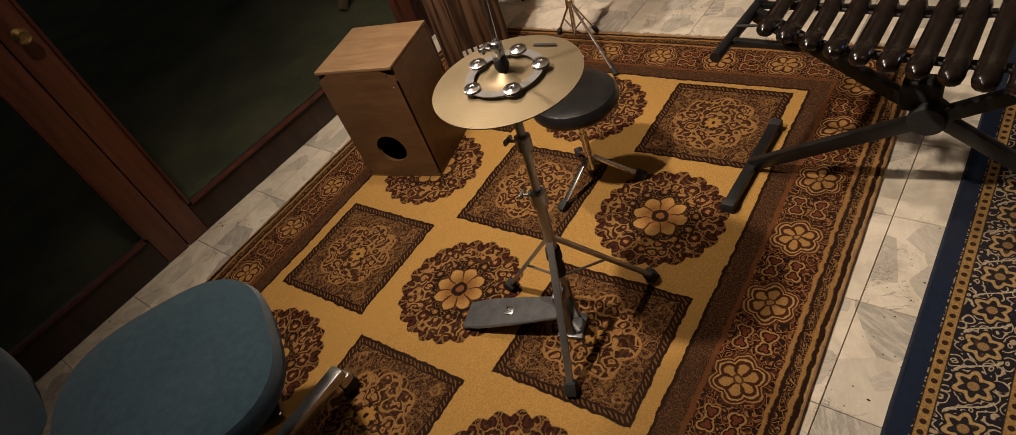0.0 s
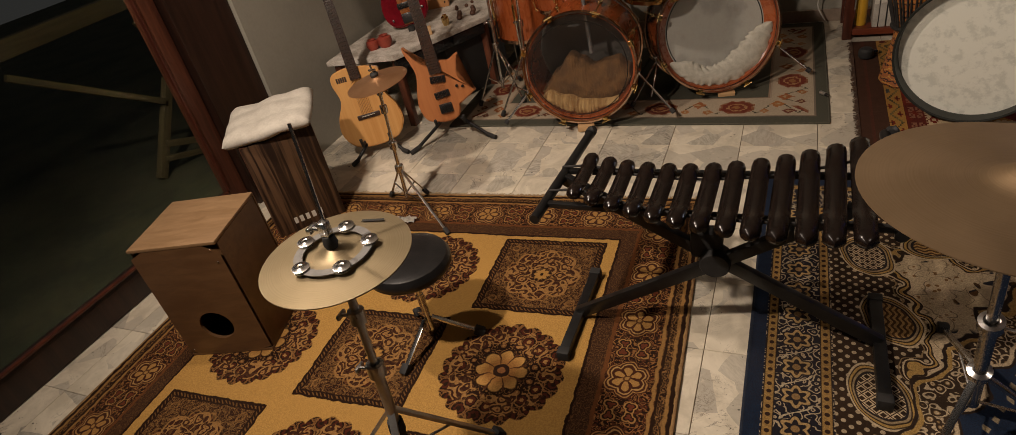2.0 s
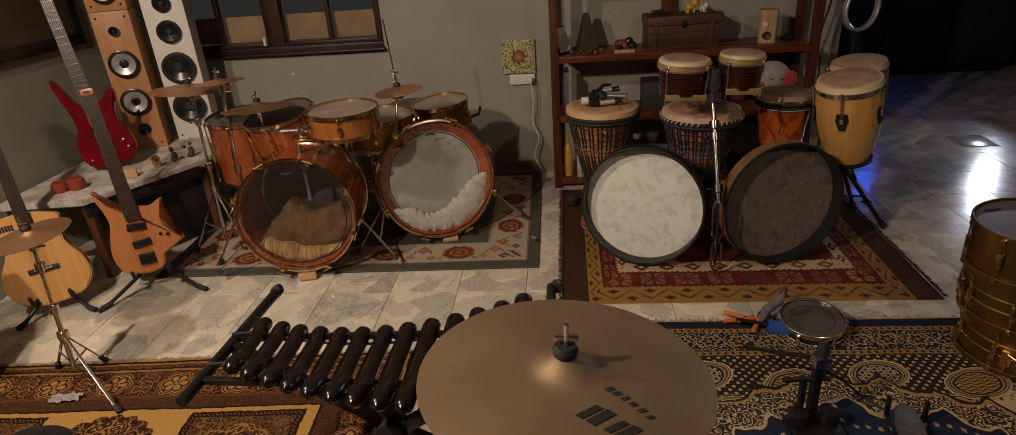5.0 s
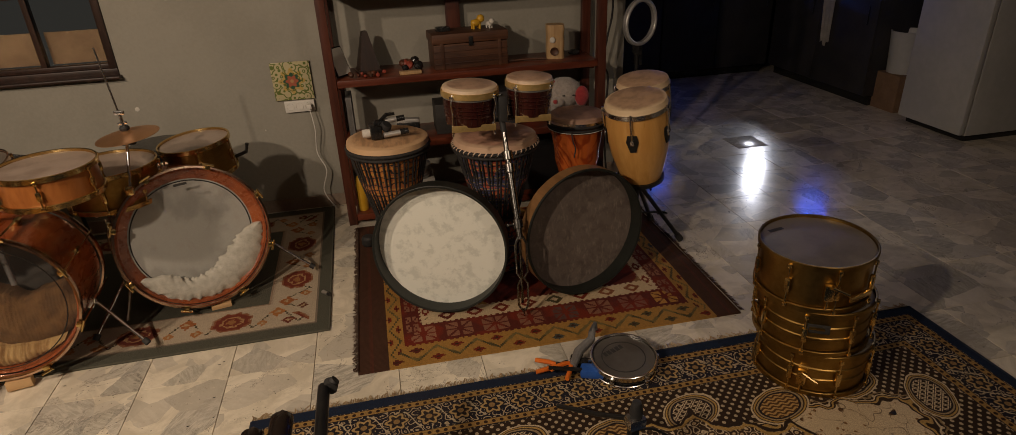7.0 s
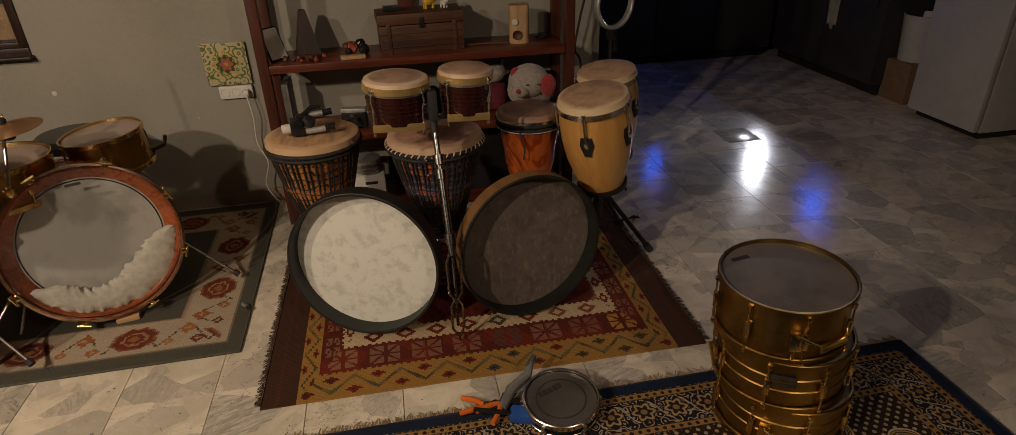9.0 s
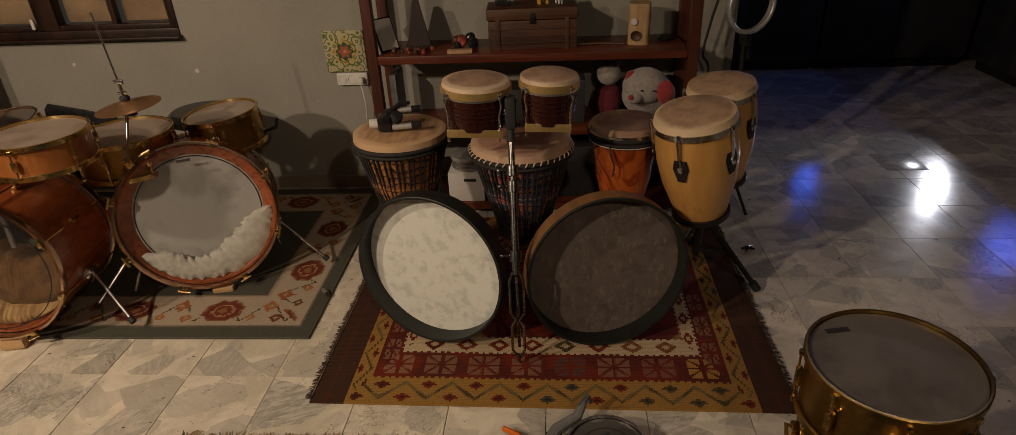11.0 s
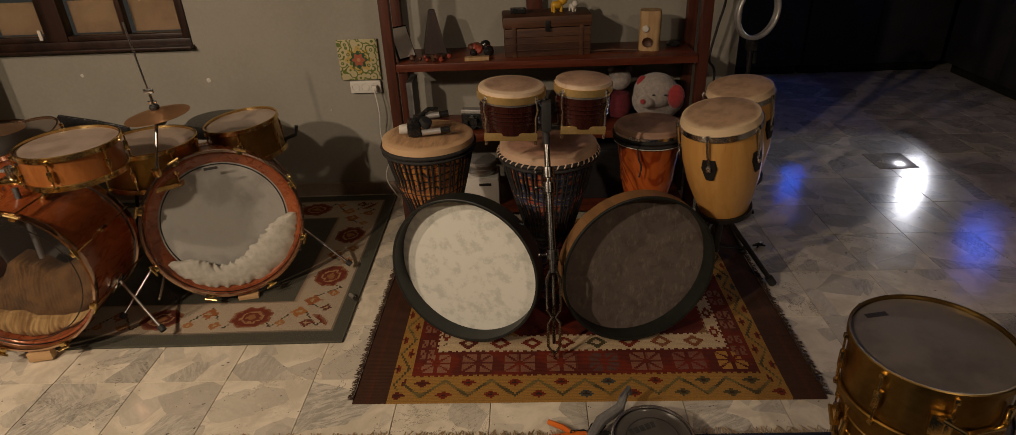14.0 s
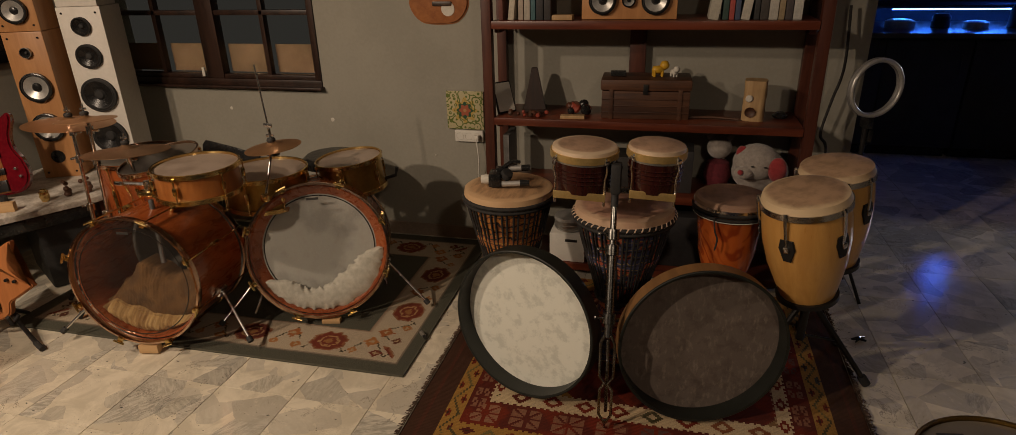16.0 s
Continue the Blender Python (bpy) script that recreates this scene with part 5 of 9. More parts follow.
# ---------- hi-hat with a jingle ring ----------
def hihat():
    foot, top = Vector((-0.035, 1.045, 0.02)), Vector((-0.042, 1.110, 0.772))
    s = thing("hi_hat_stand", "chrome hi-hat stand with a grey foot pedal on the carpet", "stand", pose(0, 0, 0))
    axis = (top - foot).normalized()
    at = lambda d: foot + axis * d
    pole("pole", at(0.12), at(0.46), 0.013, s, M["steel"], "lower chrome pole")
    pole("pole", at(0.44), at(0.74), 0.0095, s, M["steel"])
    collar(foot, top, 0.45, 0.013, s, M["steel"])
    collar(foot, top, 0.60, 0.010, s, M["steel"])
    part("spring_housing", lathe([(0, 0), (0.018, 0.002), (0.020, 0.03), (0.016, 0.045), (0.020, 0.06), (0.018, 0.09), (0, 0.092)], 20), M["rubber"], s, "black spring housing", along(at(0.20), top))
    hub = at(0.33)
    for f in ((0.091, 1.281, 0.014), (0.067, 0.867, 0.014), (-0.289, 1.09, 0.014)):
        tripod_leg("leg", hub, f, s, M["steel"], at(0.19), 0.018)
    # frame and pedal
    b = box((0.012, 0.028, 0.17), (0.028, 0, 0.085), 0.004)
    b = box((0.012, 0.028, 0.17), (-0.028, 0, 0.085), 0.004, b)
    b = box((0.068, 0.028, 0.016), (0, 0, 0.165), 0.004, b)
    b = box((0.08, 0.07, 0.014), (0, 0, 0.007), 0.004, b)
    part("pedal_frame", b, M["pedal_grey"], s, "cast grey frame", pose(foot.x, foot.y, 0.011, 0, 0, -72))
    b = bmesh.new()
    ring = []
    for y, w, z in ((0, 0.036, 0.085), (-0.10, 0.045, 0.062), (-0.22, 0.050, 0.034), (-0.245, 0.050, 0.028), (-0.30, 0.044, 0.014)):
        ring.append([b.verts.new(p) for p in ((-w, y, z), (w, y, z), (w, y, z - 0.010), (-w, y, z - 0.010))])
    for lo, hi in zip(ring, ring[1:]):
        for k in range(4):
            b.faces.new((lo[k], lo[(k + 1) % 4], hi[(k + 1) % 4], hi[k]))
    b.faces.new(ring[0])
    b.faces.new(ring[-1][::-1])
    bmesh.ops.bevel(b, geom=b.edges[:], offset=0.003, segments=1, affect="EDGES")
    pedal = part("foot_board", b, M["pedal_grey"], s, "ribbed grey foot board", pose(foot.x - 0.02, foot.y - 0.004, 0.013, 0, 0, -72))
    for y in (-0.06, -0.12, -0.18):
        part("rib", box((0.06, 0.008, 0.003), (0, y, 0.0745 + y * 0.225), 0.001), M["pedal_grey"], pedal, at=pose(0, 0, 0, 0, 0, 0))
    part("logo_mark", box((0.028, 0.035, 0.002), (0, -0.15, 0.051), 0.001), M["chrome"], pedal, "raised maker's mark", pose(0, 0, 0))
    part("rod", tube([at(0.74), at(1.035)], 0.0034, None, 8), M["chrome"], s, "long pull rod")
    face = pose(top.x, top.y, top.z, 0.2, 0.8, 0)
    part("lower_cymbal", cymbal_mesh(0.155, 0.16, 0.05), M["cym_light"], s, "lower cymbal turned over", face @ pose(0, 0, -0.012, 180))
    part("upper_cymbal", cymbal_mesh(0.155, 0.16, 0.05), M["cym_light"], s, "pale brass upper cymbal", face @ pose(0, 0, 0.006))
    b = lathe([(0, 0.02), (0.012, 0.02), (0.015, 0.03), (0.012, 0.048), (0, 0.05)], 20)
    part("felt", b, M["rubber"], s, "black felt washer", face)
    b = box((0.02, 0.02, 0.032), (0, 0, 0.066), 0.004)
    b = tube([(-0.03, 0, 0.062), (0.012, 0, 0.062)], 0.0045, b, 8)
    b = box((0.010, 0.028, 0.014), (-0.032, 0, 0.062), 0.003, b)
    part("clutch", b, M["chrome"], s, "chrome clutch", face)
    # jingle ring
    j = thing("jingle_ring", "flat steel tambourine ring with five jingles on the cymbal", "tambourine", face @ pose(0, 0, 0.0115, 0, 0, 20))
    part("ring", lathe([(0.0625, 0), (0.0805, 0), (0.0805, 0.0022), (0.0625, 0.0022)], 64, close=True), M["satin_steel"], j, "flat satin steel ring", smooth=False)
    jb = lambda: lathe([(0.002, 0.0045), (0.006, 0.005), (0.009, 0.0025), (0.0172, 0.0015), (0.0172, 0.0009), (0.009, 0.0018), (0.006, 0.0042), (0.002, 0.0037)], 24, close=True)
    jm = mesh("jingle", jb(), M["chrome"])
    for k in range(5):
        a = radians(72 * k + 10)
        for z in (0.004, -0.001):
            ob = new("jingle", jm)
            ob.parent = j
            ob.matrix_basis = pose(0.0735 * math.cos(a), 0.0735 * math.sin(a), z + 0.002, 4, 3, 0)
    # print on the cymbal
    part("print", box((0.05, 0.008, 0.0006), (0, 0, 0), 0), M["ink"], s, "small dark print", face @ pose(0.02, 0.115, 0.0045, -3, 0, 12), smooth=False)


hihat()


def throne(at):
    s = thing("drum_stool", "round black padded drum stool on a chrome tripod", "stool", at)
    part("seat", lathe([(0, 0.355), (0.10, 0.357), (0.125, 0.350), (0.134, 0.335), (0.134, 0.318), (0.127, 0.308), (0.0, 0.306)], 48), plain("black_vinyl", (0.010, 0.010, 0.010), (0.017, 0.016, 0.016), 30, 0.3, 0, 0.2), s, "black vinyl seat")
    part("post", lathe([(0, 0.05), (0.012, 0.05), (0.012, 0.20), (0.010, 0.20), (0.010, 0.307), (0, 0.307)], 16), M["chrome"], s)
    for a in (20, 140, 260):
        c, d = math.cos(radians(a)), math.sin(radians(a))
        tripod_leg("leg", (0.014 * c, 0.014 * d, 0.10), (0.17 * c, 0.17 * d, 0.002), s, M["chrome"], width=0.016)
    return s


throne(pose(-0.275, 1.585, 0.011, 0, 0, 0))


def light_stand(name, label, foot, top, r, legs, metal, hub=0.24, wide=0.011):
    s = thing(name, label, "stand", pose(0, 0, 0))
    foot, top = Vector(foot), Vector(top)
    d = (top - foot).normalized()
    n = (top - foot).length
    pole("pole", foot + d * 0.05, foot + d * n * 0.52, r, s, metal)
    pole("pole", foot + d * n * 0.5, top, r * 0.72, s, metal)
    collar(foot, top, n * 0.52, r, s, metal)
    h = foot + d * hub
    part("hub", lathe([(r, -0.02), (r + 0.010, -0.015), (r + 0.010, 0.012), (r, 0.016)], 16, close=True), metal, s, at=along(h, top))
    for f in legs:
        tripod_leg("leg", h, f, s, metal, foot + d * 0.07, wide)
    collar(foot, top, n * 0.80, r * 0.72, s, metal)
    tilt = part("tilter", tube([top - d * 0.055, top - d * 0.02], r * 1.5, None, 12), metal, s, "toothed tilter")
    part("wing_screw", tube([top - d * 0.04 + Vector((r, 0, 0)), top - d * 0.04 + Vector((r + 0.03, 0.006, 0))], 0.005, None, 8), metal, tilt)
    return s


light_stand("cymbal_stand", "thin chrome cymbal stand on the carpet edge", (-0.784, 2.324, 0.011), (-0.757, 2.345, 0.605), 0.009,
            ((-0.919, 2.392, 0.016), (-0.49, 2.139, 0.016), (-0.74, 2.43, 0.016)), M["chrome"], 0.20)
cymbal("splash_cymbal", "small bright copper splash cymbal on a stand", pose(-0.757, 2.345, 0.618, 4, -6, 0), 0.128, M["cym_copper"], 0.2)

light_stand("cymbal_stand", "heavy chrome cymbal stand on the blue carpet", (1.215, 1.62, 0.011), (1.066, 1.245, 0.905), 0.014,
            ((1.45, 1.52, 0.016), (1.10, 1.42, 0.016), (1.19, 1.90, 0.016)), M["chrome"], 0.26, 0.016)
BIG = pose(1.066, 1.238, 0.911, -1.5, 3.5, 0)
big = cymbal("crash_cymbal", "large brown bronze cymbal with dark print, on a stand", BIG, 0.202, M["cym_dark"], 0.17, 0.075)
def stroke(w, h, slant):
    """A slanted flat stroke of print."""
    return outline([(-w / 2 - slant, -h / 2), (w / 2 - slant, -h / 2), (w / 2 + slant, h / 2), (-w / 2 + slant, h / 2)], 0.0006)


for x, y, w, h, slant, turn in ((0.030, -0.086, 0.010, 0.032, 0.006, -33), (0.044, -0.094, 0.013, 0.034, 0.006, -33), (0.062, -0.107, 0.009, 0.028, 0.006, -33), (0.075, -0.115, 0.012, 0.030, 0.006, -33), (0.092, -0.128, 0.008, 0.022, 0.005, -33), (0.105, -0.136, 0.008, 0.018, 0.004, -33),
                                (0.058, -0.042, 0.006, 0.011, 0.002, -40), (0.067, -0.049, 0.007, 0.010, 0.002, -40), (0.077, -0.057, 0.005, 0.011, 0.002, -40), (0.086, -0.066, 0.007, 0.009, 0.002, -40), (0.096, -0.076, 0.006, 0.010, 0.002, -40), (0.105, -0.086, 0.006, 0.009, 0.002, -40)):
    r = math.hypot(x, y)
    slope = math.degrees(0.075 * 1.7 * (r / 0.202) ** 0.7)
    tilt = Vector((-y, x, 0)).normalized()
    part("print", stroke(w, h, slant), M["ink"], big, "worn dark printed stroke", Matrix.Translation((x, y, -0.075 * 0.202 * (r / 0.202) ** 1.7 + 0.0010)) @ Matrix.Rotation(radians(slope), 4, tilt) @ pose(0, 0, 0, 0, 0, turn), smooth=False)


# ---------- wooden-bar xylophone ----------
def xylophone():
    x0, pitch = 0.226, 0.0597
    far = lambda t: 1.976 - 0.30 * t + 0.39 * t * t
    near = lambda t: 1.746 - 0.36 * t + 0.203 * t * t
    s = thing("xylophone", "xylophone of thirteen dark wooden bars on a black folding stand", "xylophone", pose(0, 0, 0))
    for k in range(13):
        t = k / 12
        y1, y0, x = far(t), near(t), x0 + pitch * k
        half, w = (y1 - y0) / 2, 0.0225 + 0.003 * t
        b = bmesh.new()
        rows = []
        for i in range(25):
            u = -1 + 2 * i / 24
            edge = min(1.0, ((1 - abs(u)) * half) / w)
            ww = w * math.sqrt(max(0.0, 1 - (1 - edge) ** 2))
            carve = 0.013 * max(0.0, 1 - (abs(u) / 0.62) ** 4)
            rows.append([b.verts.new((max(ww, 0.0006) * math.cos(a), u * half, (0.020 * math.sin(a) - (carve if math.sin(a) > 0.05 else 0)) * (0.35 + 0.65 * min(1, edge * 1.6)))) for a in [2 * math.pi * j / 12 for j in range(12)]])
        for lo, hi in zip(rows, rows[1:]):
            for j in range(12):
                b.faces.new((lo[j], lo[(j + 1) % 12], hi[(j + 1) % 12], hi[j]))
        b.faces.new(rows[0][::-1])
        b.faces.new(rows[-1])
        part("bar", b, M["bar_wood"], s, "glossy dark wooden bar", pose(x, (y0 + y1) / 2, 0.500 + 0.012 * t, 0, 0, -1 + 2 * noise.noise(Vector((k * 1.7, 0, 0)))), angle=50)
    for frac in (0.22, 0.80):
        pts = [(x0 + pitch * k, near(k / 12) + (far(k / 12) - near(k / 12)) * frac, 0.493 + 0.012 * k / 12) for k in range(13)]
        pts = [(0.135, pts[0][1] + 0.01, 0.478)] + pts + [(1.02, pts[-1][1], 0.49)]
        part("cord", tube(pts, 0.004, None, 8), M["cord"], s, "cord through the bars")
        part("rail", box((0.90, 0.018, 0.016), (0, 0, 0), 0.003), M["black_metal"], s, at=pose(0.585, (pts[1][1] + pts[-2][1]) / 2, 0.462, 0, 0, -2 if frac < 0.5 else 1))
    # arms, legs, feet
    for x, y0, y1 in ((0.140, 1.680, 2.190), (1.020, 1.700, 2.190)):
        arm = part("arm", tube([(x - 0.012 * (x < 0.5), y0, 0.462), (x + 0.016 * (x < 0.5), y1, 0.462)], 0.015, None, 16), M["black_metal"], s, "black tubular arm")
        part("end_cap", tube([(x + 0.014, y1 - 0.01, 0.462), (x + 0.017, y1 + 0.012, 0.464)], 0.018, None, 14), M["rubber"], arm)
        part("stop", tube([(x + 0.014, y1, 0.465), (x + 0.03, y1 + 0.002, 0.478)], 0.012, None, 12), M["rubber"], arm)
    hub = Vector((0.603, 1.782, 0.285))
    for tip, shift in (((0.180, 1.778, 0.036), -0.012), ((1.030, 1.778, 0.036), 0.012), ((0.148, 1.900, 0.452), 0.012), ((1.016, 1.900, 0.452), -0.012)):
        tip = Vector(tip)
        way = tip - hub
        turn = Matrix.Translation(hub + Vector((0, shift, 0))) @ pose(0, 0, 0, 0, 0, math.degrees(math.atan2(way.y, way.x))) @ pose(0, 0, 0, 0, 90 - math.degrees(math.atan2(way.z, math.hypot(way.x, way.y))), 0)
        part("leg", box((0.038, 0.022, way.length), (0, 0, way.length / 2), 0.003), M["black_metal"], s, "black square leg", turn)
    part("hub", lathe([(0, -0.03), (0.038, -0.03), (0.042, -0.024), (0.042, 0.024), (0.038, 0.03), (0, 0.03)], 28), M["rubber"], s, "round locking hub", pose(0.603, 1.782, 0.285, 90))
    part("lock_plate", box((0.085, 0.05, 0.085), (0.578, 1.80, 0.335), 0.012), M["rubber"], s)
    for x in (0.180, 1.030):
        foot = part("foot_bar", box((0.032, 0.36, 0.030), (x, 1.778, 0.027), 0.003), M["black_metal"], s, "black foot bar")
        for y in (1.588, 1.968):
            part("foot_cap", box((0.038, 0.03, 0.034), (x, y, 0.028), 0.004), M["rubber"], foot)
    return s


xylophone()


# ---------- blue office chair ----------
def office_chair(at):
    c = thing("office_chair", "blue-grey upholstered office chair on grey plastic castors", "chair", at)
    pts = [(0.235 * math.copysign(abs(math.cos(a)) ** 0.68, math.cos(a)) * 1.01, 0.245 * math.copysign(abs(math.sin(a)) ** 0.68, math.sin(a)) * 0.99) for a in [2 * math.pi * k / 48 for k in range(48)]]
    b = bmesh.new()
    rows = []
    for s, z in ((0.93, 0.435), (1.02, 0.450), (1.035, 0.475), (1.0, 0.497), (0.89, 0.508), (0.62, 0.510), (0.31, 0.506), (0.05, 0.504)):
        rows.append([b.verts.new((x * s, y * s, z - 0.03 * max(0, x - 0.12) * 2)) for x, y in pts])
    for lo, hi in zip(rows, rows[1:]):
        for k in range(48):
            b.faces.new((lo[k], lo[(k + 1) % 48], hi[(k + 1) % 48], hi[k]))
    b.faces.new(rows[-1])
    b.faces.new(rows[0][::-1])
    part("seat", b, M["chair_blue"], c, "blue-grey woven seat")
    part("seat_shell", box((0.40, 0.42, 0.03), (0, 0, 0.425), 0.014), M["black_gloss"], c)
    b = soft = bmesh.new()
    rows = []
    for k in range(17):
        v = k / 16
        z = 0.50 + 0.42 * v
        w = 0.215 * (1 - (2 * v - 1) ** 6 * 0.55)
        rows.append([b.verts.new((x, y, z)) for y, x in [(w * u, -0.03 * (1 - u * u) + (0.035 if side else 0.0) * (1 - u ** 8) - 0.26) for side in (0, 1) for u in ([-1 + 2 * i / 12 for i in range(13)] if not side else [1 - 2 * i / 12 for i in range(1, 12)])]])
    for lo, hi in zip(rows, rows[1:]):
        for k in range(len(lo)):
            b.faces.new((lo[k], lo[(k + 1) % len(lo)], hi[(k + 1) % len(lo)], hi[k]))
    b.faces.new(rows[0][::-1])
    b.faces.new(rows[-1])
    part("backrest", b, M["chair_blue"], c, "blue-grey woven backrest", angle=60)
    part("back_bar", tube([(-0.10, 0, 0.41), (-0.27, 0, 0.42), (-0.305, 0, 0.48), (-0.300, 0, 0.72)], 0.018, None, 10), M["black_metal"], c)
    part("column", lathe([(0, 0.10), (0.028, 0.10), (0.028, 0.24), (0.016, 0.24), (0.016, 0.42), (0, 0.42)], 20), M["black_metal"], c)
    for k in range(5):
        a = 72 * k + 28
        m = pose(0, 0, 0, 0, 0, a)
        leg = part("base_leg", box((0.27, 0.045, 0.035), (0.155, 0, 0.095), 0.012), M["steel"], c, "pale grey base leg", m)
        w = lathe([(0, -0.010), (0.022, -0.010), (0.025, -0.006), (0.025, 0.006), (0.022, 0.010), (0, 0.010)], 20, Matrix.Translation((0.285, 0, 0.026)) @ pose(0, 0, 0, 90))
        part("castor", w, M["rubber"], leg)
        part("castor_hood", box((0.045, 0.035, 0.032), (0.280, 0, 0.060), 0.012), M["steel"], leg)
    return c


office_chair(pose(-0.497, 0.326, 0.0105, 0, 0, 64))


# ---------- guitars ----------
def guitar_body(shape, depth, bevel, steps=7):
    pts = [(p.x, p.y) for p in spline([(x, y, 0) for x, y in shape], steps, True)]
    return outline(pts, depth, bevel, m=Matrix.Translation((0, 0, -depth)), segments=3)


def guitar_neck(g, y0, y1, w0, w1, frets, z, board, strings=6, head=None):
    b = bmesh.new()
    rows = [[b.verts.new((x * w, y, zz)) for x, zz in ((-1, z), (1, z), (0.75, z - 0.018), (-0.75, z - 0.018))] for y, w in ((y0, w0 / 2), (y1, w1 / 2))]
    for k in range(4):
        b.faces.new((rows[0][k], rows[0][(k + 1) % 4], rows[1][(k + 1) % 4], rows[1][k]))
    b.faces.new(rows[0][::-1])
    b.faces.new(rows[1])
    neck = part("neck", b, board, g, "dark fretted neck", smooth=False)
    n = 24
    for k in range(frets):
        y = y1 - (y1 - y0) * (1 - 2 ** (-(k + 1) / 12)) / (1 - 2 ** (-n / 12))
        if y < y0:
            break
        w = w0 + (w1 - w0) * (y - y0) / (y1 - y0)
        part("fret", box((w * 0.98, 0.0022, 0.0018), (0, y, z + 0.0005), 0), M["dull_steel"], neck, smooth=False)
    return neck


def strings(g, n, y0, y1, w0, w1, z):
    for k in range(n):
        u = k / (n - 1) - 0.5
        part("string", tube([(u * w0, y0, z), (u * w1, y1, z)], 0.0007, None, 4), M["chrome"], g)


def acoustic(at):
    g = thing("guitar", "blonde electro-acoustic guitar with a black twelve-peg headstock", "guitar", at)
    shape = [(0, 0), (0.12, 0.02), (0.178, 0.10), (0.168, 0.19), (0.128, 0.265), (0.118, 0.31), (0.132, 0.37), (0.128, 0.415), (0.085, 0.435), (0.05, 0.445), (0.0, 0.452), (-0.06, 0.455), (-0.125, 0.438), (-0.142, 0.39), (-0.125, 0.31), (-0.132, 0.265), (-0.17, 0.19), (-0.178, 0.10), (-0.12, 0.02)]
    part("body", guitar_body(shape, 0.06, 0.006), M["spruce"], g, "blonde spruce body")
    part("bridge", box((0.13, 0.026, 0.010), (0, 0.175, 0.004), 0.004), M["fretboard"], g, "dark carved bridge")
    part("saddle", box((0.075, 0.004, 0.006), (0, 0.178, 0.011), 0.001), M["paper"], g)
    guitar_neck(g, 0.385, 0.880, 0.060, 0.046, 22, 0.014, M["fretboard"])
    for k in range(5):
        part("control_slot", box((0.010, 0.028, 0.001), (-0.105 + 0.012 * k, 0.40, 0.001), 0), M["fretboard"], g, smooth=False)
    head = part("headstock", outline([(-0.024, 0.880), (0.024, 0.880), (0.040, 0.93), (0.036, 1.045), (0.012, 1.06), (-0.008, 1.10), (-0.036, 1.065), (-0.040, 0.93)], 0.014, 0.002, m=pose(0, 0, -0.002)), M["rubber"], g, "black headstock")
    for side in (-1, 1):
        for k in range(6):
            y = 0.925 + 0.024 * k
            part("tuning_peg", tube([(side * 0.036, y, 0.006), (side * 0.056, y, 0.006)], [0.003, 0.006], None, 8), M["chrome"], head)
            part("string_post", lathe([(0, 0), (0.0045, 0), (0.0045, 0.008), (0, 0.008)], 10), M["chrome"], head, at=pose(side * 0.020, y, 0.012))
    part("maker_mark", box((0.006, 0.05, 0.001), (0.0, 0.985, 0.0125), 0), M["paper"], head, smooth=False)
    part("nut", box((0.046, 0.005, 0.006), (0, 0.880, 0.016), 0.001), M["paper"], g)
    strings(g, 8, 0.178, 0.882, 0.062, 0.040, 0.0185)
    return g


def headless(at):
    g = thing("guitar", "headless electric guitar of natural mahogany with black pickups", "guitar", at)
    shape = [(-0.02, 0.0), (0.055, 0.015), (0.075, 0.07), (0.10, 0.085), (0.165, 0.12), (0.178, 0.135), (0.135, 0.185), (0.110, 0.23), (0.122, 0.285), (0.138, 0.335), (0.120, 0.335), (0.075, 0.315), (0.03, 0.325), (-0.03, 0.328), (-0.075, 0.345), (-0.115, 0.415), (-0.135, 0.435), (-0.138, 0.405), (-0.115, 0.33), (-0.108, 0.27), (-0.130, 0.19), (-0.142, 0.11), (-0.115, 0.03)]
    part("body", guitar_body(shape, 0.042, 0.006), M["mahogany"], g, "carved mahogany body")
    guitar_neck(g, 0.265, 0.86, 0.066, 0.052, 24, 0.012, M["fretboard"])
    part("neck_end", box((0.054, 0.03, 0.022), (0, 0.872, 0.002), 0.004), M["mahogany"], g)
    part("lettering", box((0.03, 0.008, 0.001), (0, 0.872, 0.014), 0), M["ink"], g, smooth=False)
    for y, t in ((0.232, -6), (0.150, 4)):
        part("pickup", box((0.082, 0.036, 0.012), (0, 0, 0.004), 0.003), M["black_gloss"], g, "black pickup", pose(0, y, 0, 0, 0, t))
    bridge = part("bridge", box((0.070, 0.050, 0.012), (0.0, 0.075, 0.005), 0.003), M["black_metal"], g, "black tailpiece")
    for k in range(7):
        part("saddle", box((0.007, 0.045, 0.010), (-0.027 + 0.009 * k, 0.072, 0.014), 0.002), M["black_metal"], bridge)
    for x, y in ((0.088, 0.175), (0.118, 0.165)):
        part("knob", lathe([(0, 0), (0.008, 0), (0.007, 0.012), (0, 0.013)], 16), M["black_gloss"], g, at=pose(x, y, 0))
    strings(g, 7, 0.09, 0.865, 0.052, 0.042, 0.0165)
    return g


